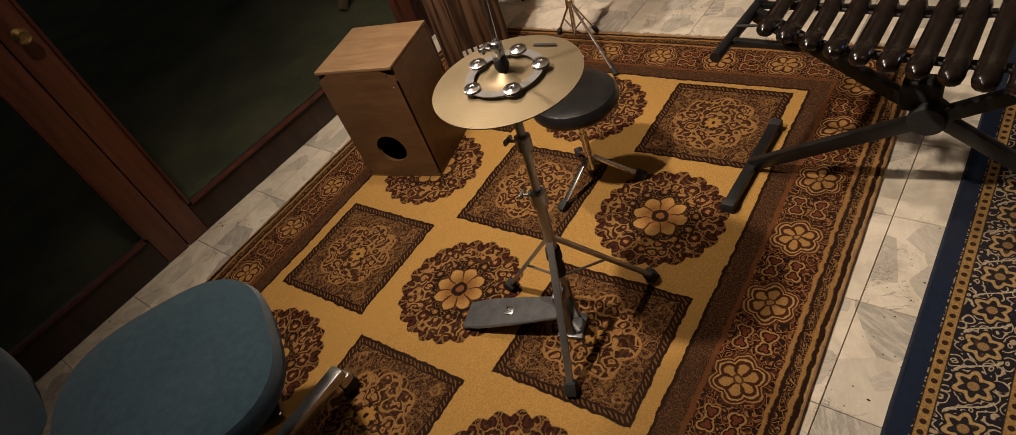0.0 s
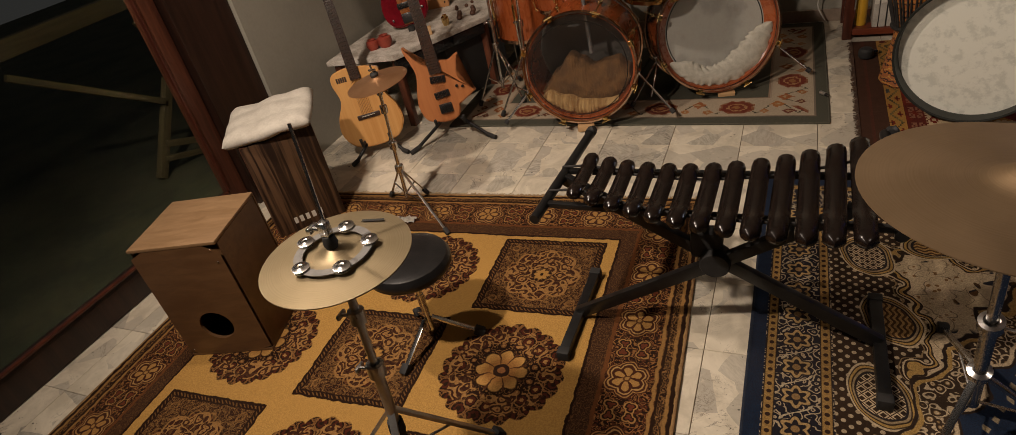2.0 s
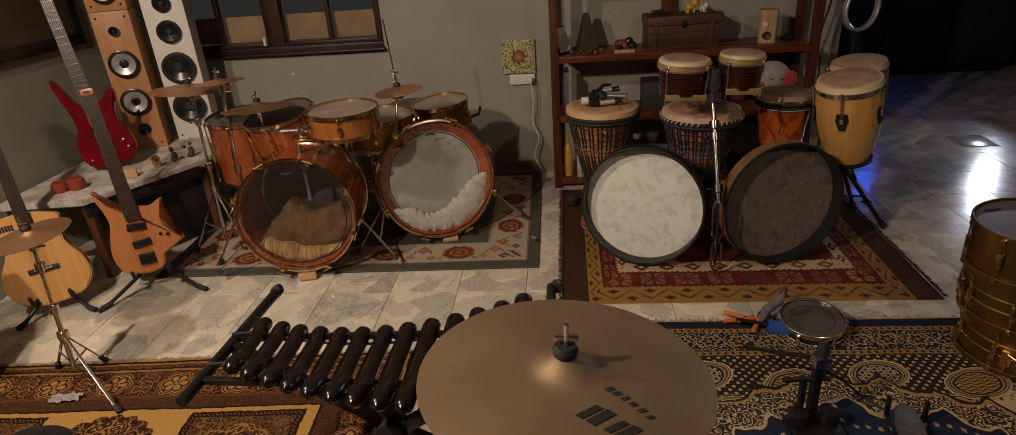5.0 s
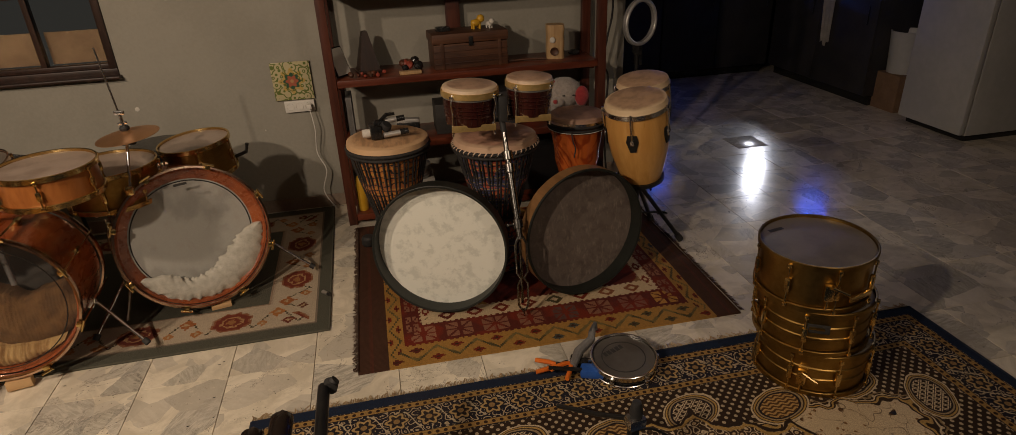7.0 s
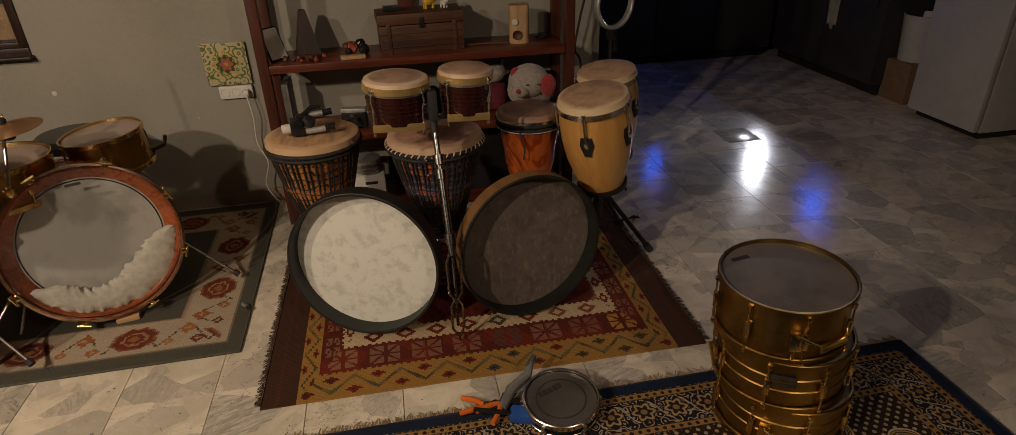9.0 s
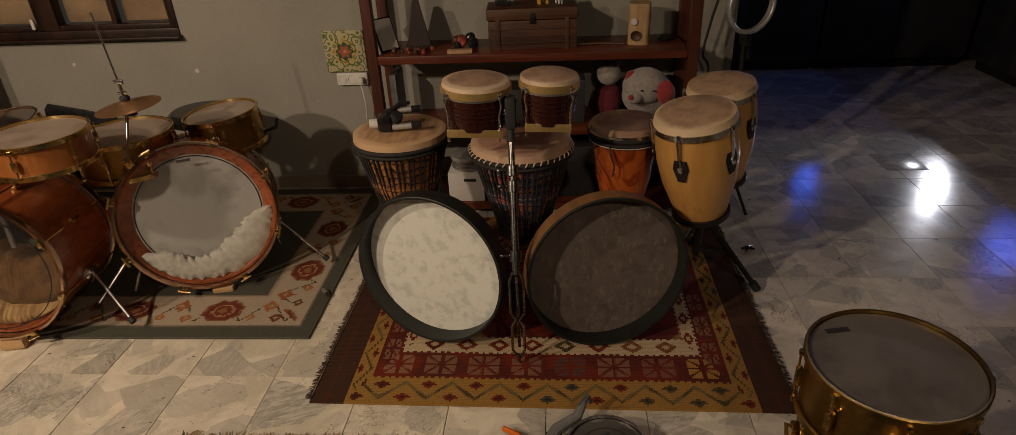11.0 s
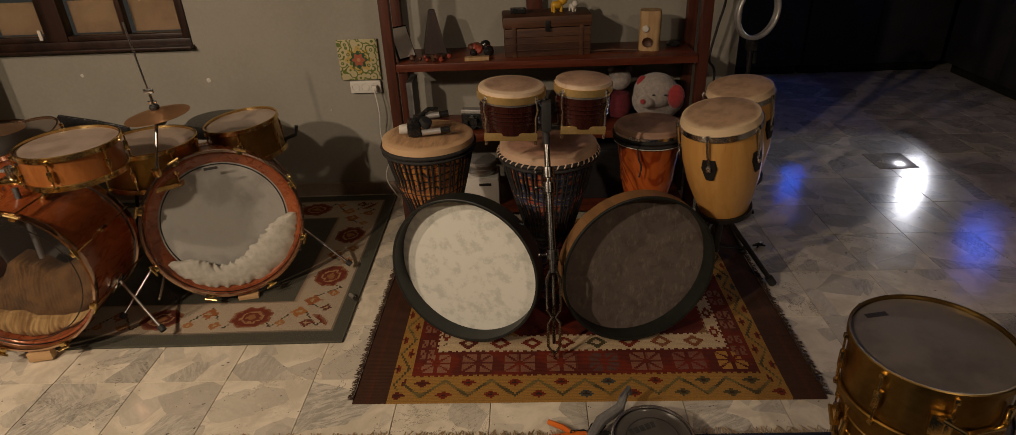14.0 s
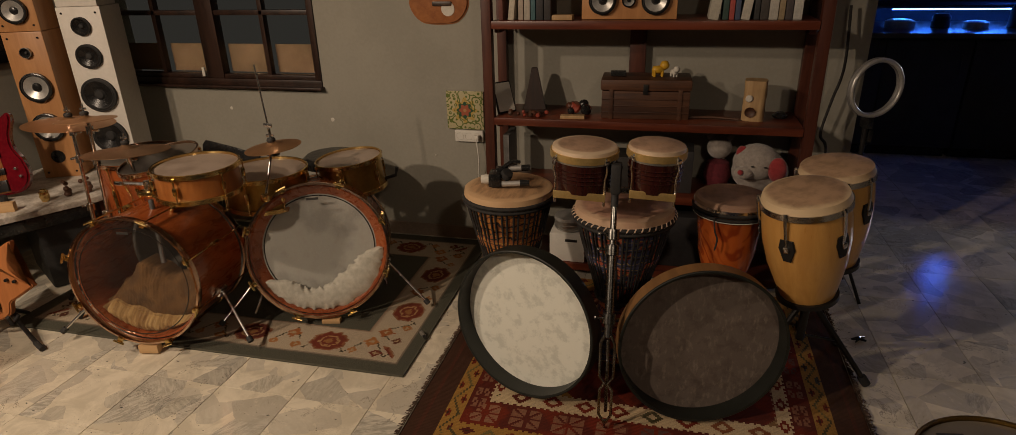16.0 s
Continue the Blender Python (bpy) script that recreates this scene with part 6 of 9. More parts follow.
def red_bass(at):
    g = thing("guitar", "glossy red electric bass with a long dark neck", "bass guitar", at)
    shape = [(0, 0), (0.10, 0.01), (0.15, 0.07), (0.145, 0.15), (0.112, 0.22), (0.115, 0.28), (0.145, 0.35), (0.138, 0.385), (0.10, 0.37), (0.06, 0.335), (0.0, 0.33), (-0.06, 0.34), (-0.10, 0.40), (-0.135, 0.47), (-0.158, 0.475), (-0.155, 0.42), (-0.122, 0.30), (-0.115, 0.22), (-0.148, 0.15), (-0.15, 0.07), (-0.10, 0.01)]
    part("body", guitar_body(shape, 0.045, 0.009), M["red_gloss"], g, "glossy red body")
    part("centre_strip", box((0.075, 0.31, 0.003), (0, 0.165, 0.0008), 0.001), M["shell_orange"], g, "orange middle laminate")
    guitar_neck(g, 0.27, 1.05, 0.075, 0.055, 24, 0.012, M["fretboard"])
    for y in (0.20, 0.115):
        part("pickup", box((0.090, 0.032, 0.012), (0, y, 0.005), 0.003), M["black_gloss"], g, "black pickup")
    part("bridge", box((0.075, 0.055, 0.014), (0, 0.045, 0.006), 0.003), M["black_metal"], g)
    for x, y in ((0.10, 0.12), (0.115, 0.08), (-0.10, 0.05)):
        part("knob", lathe([(0, 0), (0.008, 0), (0.007, 0.012), (0, 0.013)], 16), M["chrome"], g, at=pose(x, y, 0))
    strings(g, 6, 0.05, 1.05, 0.056, 0.044, 0.0175)
    return g


def guitar_stand(at, label="low black folding guitar stand", wide=1.0):
    s = thing("guitar_stand", label, "stand", at)
    for x in (-1, 1):
        part("leg", tube([(0.02 * x, 0.02, 0.10), (0.13 * x * wide, -0.10 * wide, 0.014)], 0.009, None, 10), M["black_metal"], s)
        part("foot", tube([(0.12 * x * wide, -0.09 * wide, 0.018), (0.150 * x * wide, -0.12 * wide, 0.012)], 0.012, None, 10), M["rubber"], s)
        part("yoke", tube([(0.02 * x, 0.02, 0.10), (0.065 * x, -0.005, 0.085), (0.075 * x, -0.07, 0.082), (0.075 * x, -0.085, 0.125)], 0.008, None, 10), M["rubber"], s, "rubber-covered yoke")
    part("leg", tube([(0, 0.02, 0.12), (0, 0.16, 0.012)], 0.009, None, 10), M["black_metal"], s)
    part("joint", box((0.06, 0.04, 0.05), (0, 0.025, 0.105), 0.010), M["black_gloss"], s)
    return s


GA = pose(-1.240, 2.835, 0.0, 0, 0, 29)
guitar_stand(GA)
acoustic(pose(-1.221, 2.804, 0.053, 76.5, 0, 28.7) @ pose(0, 0, 0, 0, 0, 3.2) @ Matrix.Scale(0.928, 4))
GE = pose(-0.892, 3.045, 0.0, 0, 0, 23)
guitar_stand(GE, "wide black folding guitar stand", 1.5)
headless(pose(-0.881, 3.009, 0.086, 78.3, 0, 22.9) @ pose(0, 0, 0, 0, 0, 4.2) @ Matrix.Scale(0.976, 4))

# ---------- table with speakers ----------
def corner_table():
    t = thing("corner_table", "low corner table with a stained white top", "table", pose(0, 0, 0))
    part("tabletop", outline([(-1.58, 3.04), (-1.17, 3.08), (-0.86, 3.62), (-0.84, 4.36), (-1.58, 4.36)], 0.028, 0.003, m=pose(0, 0, 0.402)), plain("stained_white_cloth", (0.32, 0.28, 0.23), (0.62, 0.58, 0.52), 12, 0.8, bump=0.3), t, "stained white top")
    part("edge_rail", box((0.02, 0.60, 0.06), (0, 0, 0), 0.003), M["black_gloss"], t, at=pose(-1.035, 3.36, 0.368, 0, 0, -30))
    for x, y in ((-1.54, 3.09), (-1.19, 3.13), (-0.90, 3.66), (-0.89, 4.31), (-1.54, 4.31)):
        part("leg", box((0.04, 0.04, 0.402), (x, y, 0.201), 0.004), M["dark_wood"], t)
    return t


corner_table()
red_bass(pose(-1.280, 3.50, 0.452, 79, 0, 24) @ pose(0, 0, 0, 0, 0, 6) @ Matrix.Diagonal((0.86, 1, 1, 1)))
part("strut", tube([(0, 0, 0.0), (0, 0, 0.03)], 0.02), M["rubber"], thing("bass_rest", "small black rubber rest under the bass", "stand", pose(-1.262, 3.47, 0.43)))
single("amplifier", box((0.40, 0.42, 0.34), (0, 0, 0.17), 0.02), plain("black_tolex", (0.012, 0.012, 0.012), (0.022, 0.021, 0.020), 90, 0.6, bump=0.5), pose(-1.12, 3.70, 0.0, 0, 0, -30), "black covered amplifier under the table", "amplifier")


def driver(parent, r, at, cone, ring, cap=0.32):
    """A loudspeaker driver: frame, surround, cone, dust cap."""
    d = part("driver", lathe([(r, -0.0125), (r, 0.004), (r * 0.93, 0.006), (r * 0.90, 0.003)], 32), ring, parent, "", at)
    part("surround", lathe([(r * 0.90, 0.003), (r * 0.84, 0.006), (r * 0.78, 0.001)], 32), M["rubber"], d)
    part("cone", lathe([(r * 0.78, 0.001), (r * cap, -0.012)], 32), cone, d)
    part("dust_cap", lathe([(r * cap, -0.012), (r * cap * 0.7, -0.003), (0, 0.001)], 24), M["black_gloss"] if cone is not M["black_gloss"] else M["rubber"], d)
    return d


def speaker(name, label, at, w, d, h, body, cones, cone, ring, port=None):
    s = thing(name, label, "speaker", at)
    part("cabinet", box((w, d, h), (0, d / 2, h / 2), 0.006), body, s)
    for z, r in cones:
        driver(s, r, pose(0, -0.0135, z, 90), cone if r > 0.03 else M["black_gloss"], ring if r > 0.03 else M["cone_grey"])
    if port:
        part("port", lathe([(0.034, 0), (0.034, 0.003), (0.028, 0.002), (0.026, 0.001), (0, 0.001)], 28), M["black_gloss"], s, "round bass port", pose(0, -0.0005, port, 90))
    for x in (-1, 1):
        for z in (0.03, h - 0.03):
            part("peg", lathe([(0, 0), (0.005, 0), (0.005, 0.003), (0, 0.003)], 12), M["black_gloss"], s, at=pose(x * (w / 2 - 0.025), -0.0005, z, 90))
    return s


SPW = pose(-1.300, 3.845, 0.4305, 0, 0, 24)
speaker("floor_speaker", "tall cherry-veneer loudspeaker with silver cones on the table", SPW, 0.188, 0.24, 0.755, M["speaker_wood"], ((0.655, 0.026), (0.482, 0.074), (0.275, 0.074)), M["cone_grey"], M["black_gloss"], 0.115)
speaker("shelf_speaker", "small cherry-veneer loudspeaker on a taller one", SPW @ pose(0, 0.0, 0.756), 0.19, 0.20, 0.33, M["speaker_wood"], ((0.10, 0.062), (0.215, 0.026)), M["cone_grey"], M["black_gloss"])
SPT = pose(-1.105, 4.02, 0.4305, 0, 0, 20)
speaker("floor_speaker", "tall white loudspeaker with black cones on the table", SPT, 0.215, 0.22, 0.86, M["white_paint"], ((0.19, 0.088), (0.415, 0.088), (0.615, 0.062), (0.765, 0.045)), M["black_gloss"], M["rubber"])
single("speaker_box", box((0.20, 0.20, 0.20), (0, 0.10, 0.10), 0.005), M["white_paint"], SPT @ pose(0.0, 0.0, 0.861), "white box on the tall white loudspeaker", "speaker")
for k, (x, y, r, h, mat) in enumerate(((-1.36, 3.20, 0.036, 0.055, "pot_red"), (-1.30, 3.235, 0.042, 0.065, "pot_red"), (-1.06, 3.52, 0.022, 0.06, "brass"))):
    single("pot", lathe([(0, 0), (r * 0.7, 0), (r, h * 0.4), (r * 0.92, h * 0.8), (r * 0.55, h * 0.92), (r * 0.62, h), (r * 0.5, h), (r * 0.4, h * 0.5), (0, h * 0.4)], 24), M[mat], pose(x, y, 0.4305), "small round red clay pot on the table" if mat == "pot_red" else "small brass pot on the table", "pot")


def figurine(at, seed, material, label):
    """A small knotted shape."""
    random.seed(seed)
    b = None
    for k in range(5):
        c = Vector((random.uniform(-0.02, 0.02), random.uniform(-0.015, 0.015), 0.012 + 0.016 * k))
        r = 0.018 - 0.002 * k
        b = lathe([(0, -r), (r * 0.8, -r * 0.5), (r, 0), (r * 0.7, r * 0.7), (0, r)], 12, Matrix.Translation(c), b)
    return single("figurine", b, material, at, label, "figurine", angle=60)


figurine(pose(-1.00, 3.60, 0.4305), 3, M["carved_wood"], "small dark carved figure on the table")
figurine(pose(-0.96, 3.66, 0.4305), 5, M["carved_wood"], "small dark carved figure on the table")
single("wood_block", box((0.08, 0.035, 0.045), (0, 0, 0.0225), 0.004), M["ply"], pose(-1.12, 3.37, 0.4305, 0, 0, 30), "small pale wooden block on the table", "block")

# painting
pt = thing("painting", "large dark landscape painting in a black frame", "painting", pose(-1.612, 3.34, 1.56, 0, 0, 0))
part("canvas", box((0.012, 1.20, 0.98), (0, 0, 0), 0), painting_canvas(), pt, "dark varnished canvas", smooth=False)
for y, z, sy, sz in ((0, -0.515, 1.32, 0.06), (0, 0.515, 1.32, 0.06), (-0.63, 0, 0.06, 0.97), (0.63, 0, 0.06, 0.97)):
    part("frame_bar", box((0.035, sy, sz), (0.006, y, z), 0.006), M["black_gloss"], pt, "black frame bar")


# ---------- drum kit ----------
def bass_drum(at, r, depth, label, rear, ring=True):
    """Local z points out of the front head; the rear lies at -depth."""
    d = thing("bass_drum", label, "drum", at)
    part("shell", lathe([(r, -0.02), (r, -depth + 0.02), (r - 0.009, -depth + 0.02), (r - 0.009, -0.02)], 72, close=True), M["shell_red"], d, "red-brown wooden shell")
    for z in (0.0, -depth):
        part("hoop", lathe([(r + 0.002, z - 0.014), (r + 0.012, z - 0.014), (r + 0.014, z - 0.002), (r + 0.012, z + 0.012), (r + 0.004, z + 0.013), (r + 0.002, z + 0.006)], 72, close=True), M["hoop_metal"], d, "pale coppery hoop")
    part("front_head", lathe([(0, 0.002), (r + 0.001, 0.002)], 64), M["film_clear"], d, "clear front head")
    part("rear_head", lathe([(0, -depth + 0.002), (r + 0.001, -depth + 0.002)], 64), rear, d, "rear head, dark grey for the unlit inside")
    if ring:
        part("reinforcement", lathe([(r - 0.034, 0.0035), (r - 0.030, 0.0035)], 64), M["black_gloss"], d)
    b = tube([(r + 0.020, 0, 0.016), (r + 0.020, 0, -depth * 0.42)], 0.0032, None, 8)
    b = box((0.024, 0.020, 0.046), (r + 0.010, 0, -depth * 0.5), 0.008, b)
    b = tube([(r + 0.020, 0, -depth * 0.58), (r + 0.020, 0, -depth - 0.016)], 0.0032, b, 8)
    lug = mesh("lug", b, M["brass"])
    c = box((0.026, 0.022, 0.012), (r + 0.012, 0, 0.020), 0.004)
    c = tube([(r + 0.020, -0.022, 0.030), (r + 0.020, 0.022, 0.030)], 0.0045, c, 8)
    claw = mesh("claw", c, M["brass"])
    for k in range(8):
        for me, name in ((lug, "lug"), (claw, "claw")):
            ob = new(name, me)
            ob.parent = d
            ob.matrix_basis = pose(0, 0, 0, 0, 0, 45 * k + 22.5)
    for s in (-1, 1):
        m = pose(0, 0, 0, 0, 0, 90 + s * 112)
        part("spur_bracket", box((0.024, 0.045, 0.05), (r + 0.012, 0, -depth * 0.45), 0.006), M["chrome"], d, at=m)
        a = math.radians(90 + s * 112)
        p = Vector(((r + 0.02) * math.cos(a), (r + 0.02) * math.sin(a), -depth * 0.45))
        q = Vector((p.x * 1.0 + math.copysign(0.16, p.x), -r - 0.005, -depth * 0.12))
        spur = part("spur", tube([p, q], 0.006, None, 10), M["chrome"], d, "chrome spur leg")
        part("rubber_foot", tube([p + (q - p) * 0.93, q + (q - p) * 0.02], 0.012, None, 10), M["rubber"], spur)
    part("print", box((0.05, 0.010, 0.001), (0.0, r * 0.80, 0.004), 0), M["ink"], d, "small dark print", smooth=False)
    return d


def bundle(name, label, at, r, depth, span, thick, material, seed, folds=9, ribs=60.0, ridge=0.10, humps=0.0, lift=0.0):
    """A rolled blanket that lies in the round bottom of a drum."""
    b = bmesh.new()
    rows = []
    n, m = 150, 24
    for i in range(n + 1):
        u = i / n
        a = radians(-90 + span * (u - 0.5))
        fat = thick * (0.72 + 0.28 * math.sin(math.pi * u) + humps * math.cos(4 * math.pi * u) + 0.25 * lift * u) * (1 + 0.05 * math.sin(u * folds * 6.28 + seed + 2.0 * math.sin(u * 9)) + 0.16 * noise.noise(Vector((u * 5, seed, 0))))
        fat *= min(1.0, (0.03 + u * 12) ** 0.5, (0.03 + (1 - u) * 12) ** 0.5)
        rc = r - fat - 0.014
        ring = []
        for j in range(m):
            t = 2 * math.pi * j / m
            w = u * 30 + 1.6 * math.sin(t) + 0.8 * math.cos(t)
            rib = 2.2 * noise.noise(Vector((u * ribs * 0.42 + 0.9 * math.sin(t + seed), math.sin(t) * 0.7, seed)))
            k = 1 + ridge * max(0.0, 1 - abs(rib)) ** 1.6 + 0.14 * noise.noise(Vector((u * 7 + seed, math.cos(t) * 1.2, math.sin(t) * 1.2))) + 0.10 * abs(noise.noise(Vector((w + seed, math.cos(t) * 0.8, math.sin(t) * 0.8))))
            rad, dep = fat * math.cos(t) * k, (depth / 2) * math.sin(t) * (0.85 + 0.15 * k)
            ring.append(b.verts.new(((rc + rad) * math.cos(a), (rc + rad) * math.sin(a), dep)))
        rows.append(ring)
    for lo, hi in zip(rows, rows[1:]):
        for j in range(m):
            b.faces.new((lo[j], lo[(j + 1) % m], hi[(j + 1) % m], hi[j]))
    b.faces.new(rows[0][::-1])
    b.faces.new(rows[-1])
    return single(name, b, material, at, label, "blanket", angle=80)


KA = pose(-0.157, 3.070, 0.322, 87, 0, 7.5)
KB = pose(0.428, 3.464, 0.328, 79, 0, 24)
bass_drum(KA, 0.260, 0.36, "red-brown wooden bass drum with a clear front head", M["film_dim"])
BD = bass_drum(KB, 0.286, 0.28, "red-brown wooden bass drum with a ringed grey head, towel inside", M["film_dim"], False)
part("inner_ring", lathe([(0.277, -0.022), (0.241, -0.058), (0.241, -0.064), (0.277, -0.068)], 72, close=True), M["shell_red"], BD, "sloping red-brown inner ring")
part("inner_head", lathe([(0, -0.061), (0.241, -0.061)], 64), M["film_grey"], BD, "frosted grey inner head")
part("ring_mark", lathe([(0.231, -0.0600), (0.2355, -0.0600), (0.2355, -0.0595), (0.231, -0.0595)], 72, close=True), M["black_gloss"], BD, "thin black ring")
bundle("towel", "crumpled white towel inside a bass drum", KB @ pose(0, 0, -0.036, 0, 0, 12), 0.281, 0.046, 150, 0.040, M["towel_cotton"], 4, 3, 40.0, 0.34, 0.0, 2.2)


def folded_blanket(name, label, at, top, low, z0, z1, material, rib, seed):
    """A folded ribbed cloth that fills the bottom of a drum up to the line top, from the line low."""
    def line(points, x):
        for (xa, ya), (xb, yb) in zip(points, points[1:]):
            if xa <= x <= xb:
                t = (x - xa) / (xb - xa)
                return ya + (yb - ya) * t * t * (3 - 2 * t)
        return points[-1][1]

    b = bmesh.new()
    n, m = 130, 22
    x0, x1 = top[0][0], top[-1][0]
    front, rear = [], []
    for i in range(n + 1):
        x = x0 + (x1 - x0) * i / n
        hi, lo = line(top, x), line(low, x)
        lo = min(lo, hi - 0.002)
        one, two = [], []
        for j in range(m + 1):
            v = j / m
            y = lo + (hi - lo) * v
            bulge = math.sin(math.pi * min(1.0, max(0.0, v * 0.92 + 0.06))) ** 0.6
            warp = 0.55 * noise.noise(Vector((x * 9, y * 9, seed))) + (0.9 if x > 0.02 else 0.2) * y * 14 * rib[1]
            fold = 0.016 * noise.noise(Vector((x * 11 + seed, y * 15, 2))) + 0.010 * noise.noise(Vector((x * 26, y * 30 + seed, 7)))
            ridge = 0.0032 * abs(math.sin((x * rib[0] + warp) * math.pi))
            one.append(b.verts.new((x, y, z0 - (1 - bulge) * 0.045 - 0.035 * v + fold + ridge)))
            two.append(b.verts.new((x, y - 0.004 * v, z1)))
        front.append(one)
        rear.append(two)
    for i in range(n):
        for j in range(m):
            b.faces.new((front[i][j], front[i + 1][j], front[i + 1][j + 1], front[i][j + 1]))
            b.faces.new((rear[i][j], rear[i][j + 1], rear[i + 1][j + 1], rear[i + 1][j]))
        b.faces.new((front[i][m], front[i + 1][m], rear[i + 1][m], rear[i][m]))
        b.faces.new((front[i][0], rear[i][0], rear[i + 1][0], front[i + 1][0]))
    for i in (0, n):
        for j in range(m):
            b.faces.new((front[i][j], front[i][j + 1], rear[i][j + 1], rear[i][j]))
    return single(name, b, material, at, label, "blanket", angle=80)


def bowl_line(r, x0, x1, rise=0.0):
    """The round bottom of a drum between two sides."""
    return [(x0 + (x1 - x0) * k / 16, rise - math.sqrt(r * r - (x0 + (x1 - x0) * k / 16) ** 2)) for k in range(17)]


folded_blanket("blanket", "folded brown ribbed blanket inside a bass drum", KA, [(-0.212, -0.125), (-0.15, -0.055), (-0.065, 0.026), (-0.01, -0.005), (0.045, -0.045), (0.10, -0.026), (0.165, -0.016), (0.215, -0.060), (0.232, -0.095)], bowl_line(0.249, -0.212, 0.232), -0.075, -0.24, M["brown_knit"], (85.0, 1.0), 2.3)
folded_blanket("blanket", "cream and ochre striped blanket inside a bass drum", KA, [(-0.205, -0.135), (-0.17, -0.120), (-0.10, -0.150), (0.0, -0.178), (0.10, -0.186), (0.165, -0.178)], bowl_line(0.249, -0.205, 0.165), -0.028, -0.074, M["cream_knit"], (55.0, 0.2), 5.1)
for m, x, r, high in ((KA, 0.0, 0.258, 0.036), (KB, 0.02, 0.284, 0.020)):
    p = m @ Vector((x, -r, 0.0))
    single("wedge_block", box((0.080, 0.034, high), (0, 0, high / 2), 0.002), M["ply"], pose(p.x, p.y + 0.002, 0.0075, 0, 0, 12), "small pale plywood block under a drum", "block")

rack = drum("tom_tom", "amber wooden tom-tom with brass hoops above the bass drum", pose(0.075, 3.27, 0.650, 0.5, 0, 10), 0.153, 0.105, M["shell_orange"], M["brass"], M["film_tom"], 6, "drum kit", M["brass"])
drum("snare_drum", "brass-coloured snare drum on a stand", pose(0.135, 3.60, 0.49, 0, 0, 30), 0.172, 0.14, M["gold"], M["brass"], M["film_tom"], 8, "drum kit")
drum("tom_tom", "brass-coloured tom-tom with a pale head", pose(0.415, 3.865, 0.475, 1, -5, 15), 0.145, 0.145, M["gold"], M["brass"], M["film_tom"], 6, "drum kit")
drum("floor_tom", "red-brown wooden floor tom", pose(-0.63, 3.72, 0.30, 2, 0, 0), 0.185, 0.33, M["shell_red"], M["hoop_metal"], M["film_smoke"], 6, "drum kit", M["brass"])
drum("tom_tom", "red-brown wooden tom-tom with a dark head", pose(-0.33, 3.56, 0.52, 9, -8, 0), 0.165, 0.16, M["shell_red"], M["hoop_metal"], M["film_smoke"], 6, "drum kit", M["brass"])
single("drum_stool", lathe([(0, 0.0), (0.10, 0.0), (0.15, 0.02), (0.155, 0.05), (0.13, 0.07), (0, 0.075)], 40), M["black_gloss"], pose(0.19, 4.08, 0.495), "black round drum stool behind the kit", "stool")
part("leg", tube([(0, 0, -0.495 + 0.008), (0, 0, 0.01)], 0.014, None, 12), M["chrome"], bpy.data.objects["drum_stool.001"])
for k in range(3):
    a = radians(120 * k + 30)
    part("leg", tube([(0, 0, -0.34), (0.2 * math.cos(a), 0.2 * math.sin(a), -0.479)], 0.008, None, 8), M["chrome"], bpy.data.objects["drum_stool.001"])

cb = thing("folding_chair", "black folding chair behind the drum kit", "chair", pose(-0.43, 4.12, 0.0, 0, 0, 8))
part("backrest", outline([(-0.17, 0.0), (0.16, 0.0), (0.15, 0.045), (0.02, 0.085), (-0.15, 0.125), (-0.17, 0.10)], 0.02, 0.005, m=pose(0, 0, 0.47, 78)), M["black_gloss"], cb, "thin black backrest")
part("seat", box((0.34, 0.26, 0.025), (0, -0.16, 0.40), 0.010), M["black_gloss"], cb)
for x in (-0.15, 0.15):
    part("leg", tube([(x, 0.06, 0.010), (x, -0.01, 0.50)], 0.009, None, 10), M["black_metal"], cb)
    part("leg", tube([(x, -0.27, 0.010), (x, -0.02, 0.40)], 0.009, None, 10), M["black_metal"], cb)

light_stand("cymbal_stand", "thin chrome cymbal stand behind the bass drum", (-0.765, 3.47, 0.008), (-0.76, 3.51, 0.829), 0.010, ((-0.86, 3.33, 0.012), (-0.60, 3.37, 0.012), (-0.74, 3.68, 0.012)), M["chrome"], 0.30)
light_stand("cymbal_stand", "thin chrome cymbal stand behind the bass drum", (-0.56, 3.36, 0.008), (-0.535, 3.40, 0.875), 0.010, ((-0.67, 3.20, 0.012), (-0.43, 3.27, 0.012), (-0.56, 3.55, 0.012)), M["chrome"], 0.30)
light_stand("cymbal_stand", "thin chrome cymbal stand behind the drums", (-0.385, 3.50, 0.008), (-0.385, 3.41, 0.749), 0.010, ((-0.50, 3.66, 0.012), (-0.27, 3.66, 0.012), (-0.40, 3.34, 0.012)), M["chrome"], 0.26)
cymbal("cymbal", "copper-coloured cymbal over the drum kit", pose(-0.765, 3.51, 0.842, -3, 3, 0), 0.182, M["cym_copper"], 0.18, 0.08, "cymbals of the kit")
cymbal("cymbal", "copper-coloured cymbal over the drum kit", pose(-0.545, 3.40, 0.890, -4, -3, 0), 0.118, M["cym_copper"], 0.18, 0.08, "cymbals of the kit")
cymbal("cymbal", "wide brown bronze cymbal over the drum kit", pose(-0.385, 3.41, 0.762, -5, -2, 0), 0.170, M["cym_dull"], 0.16, 0.09, "cymbals of the kit")
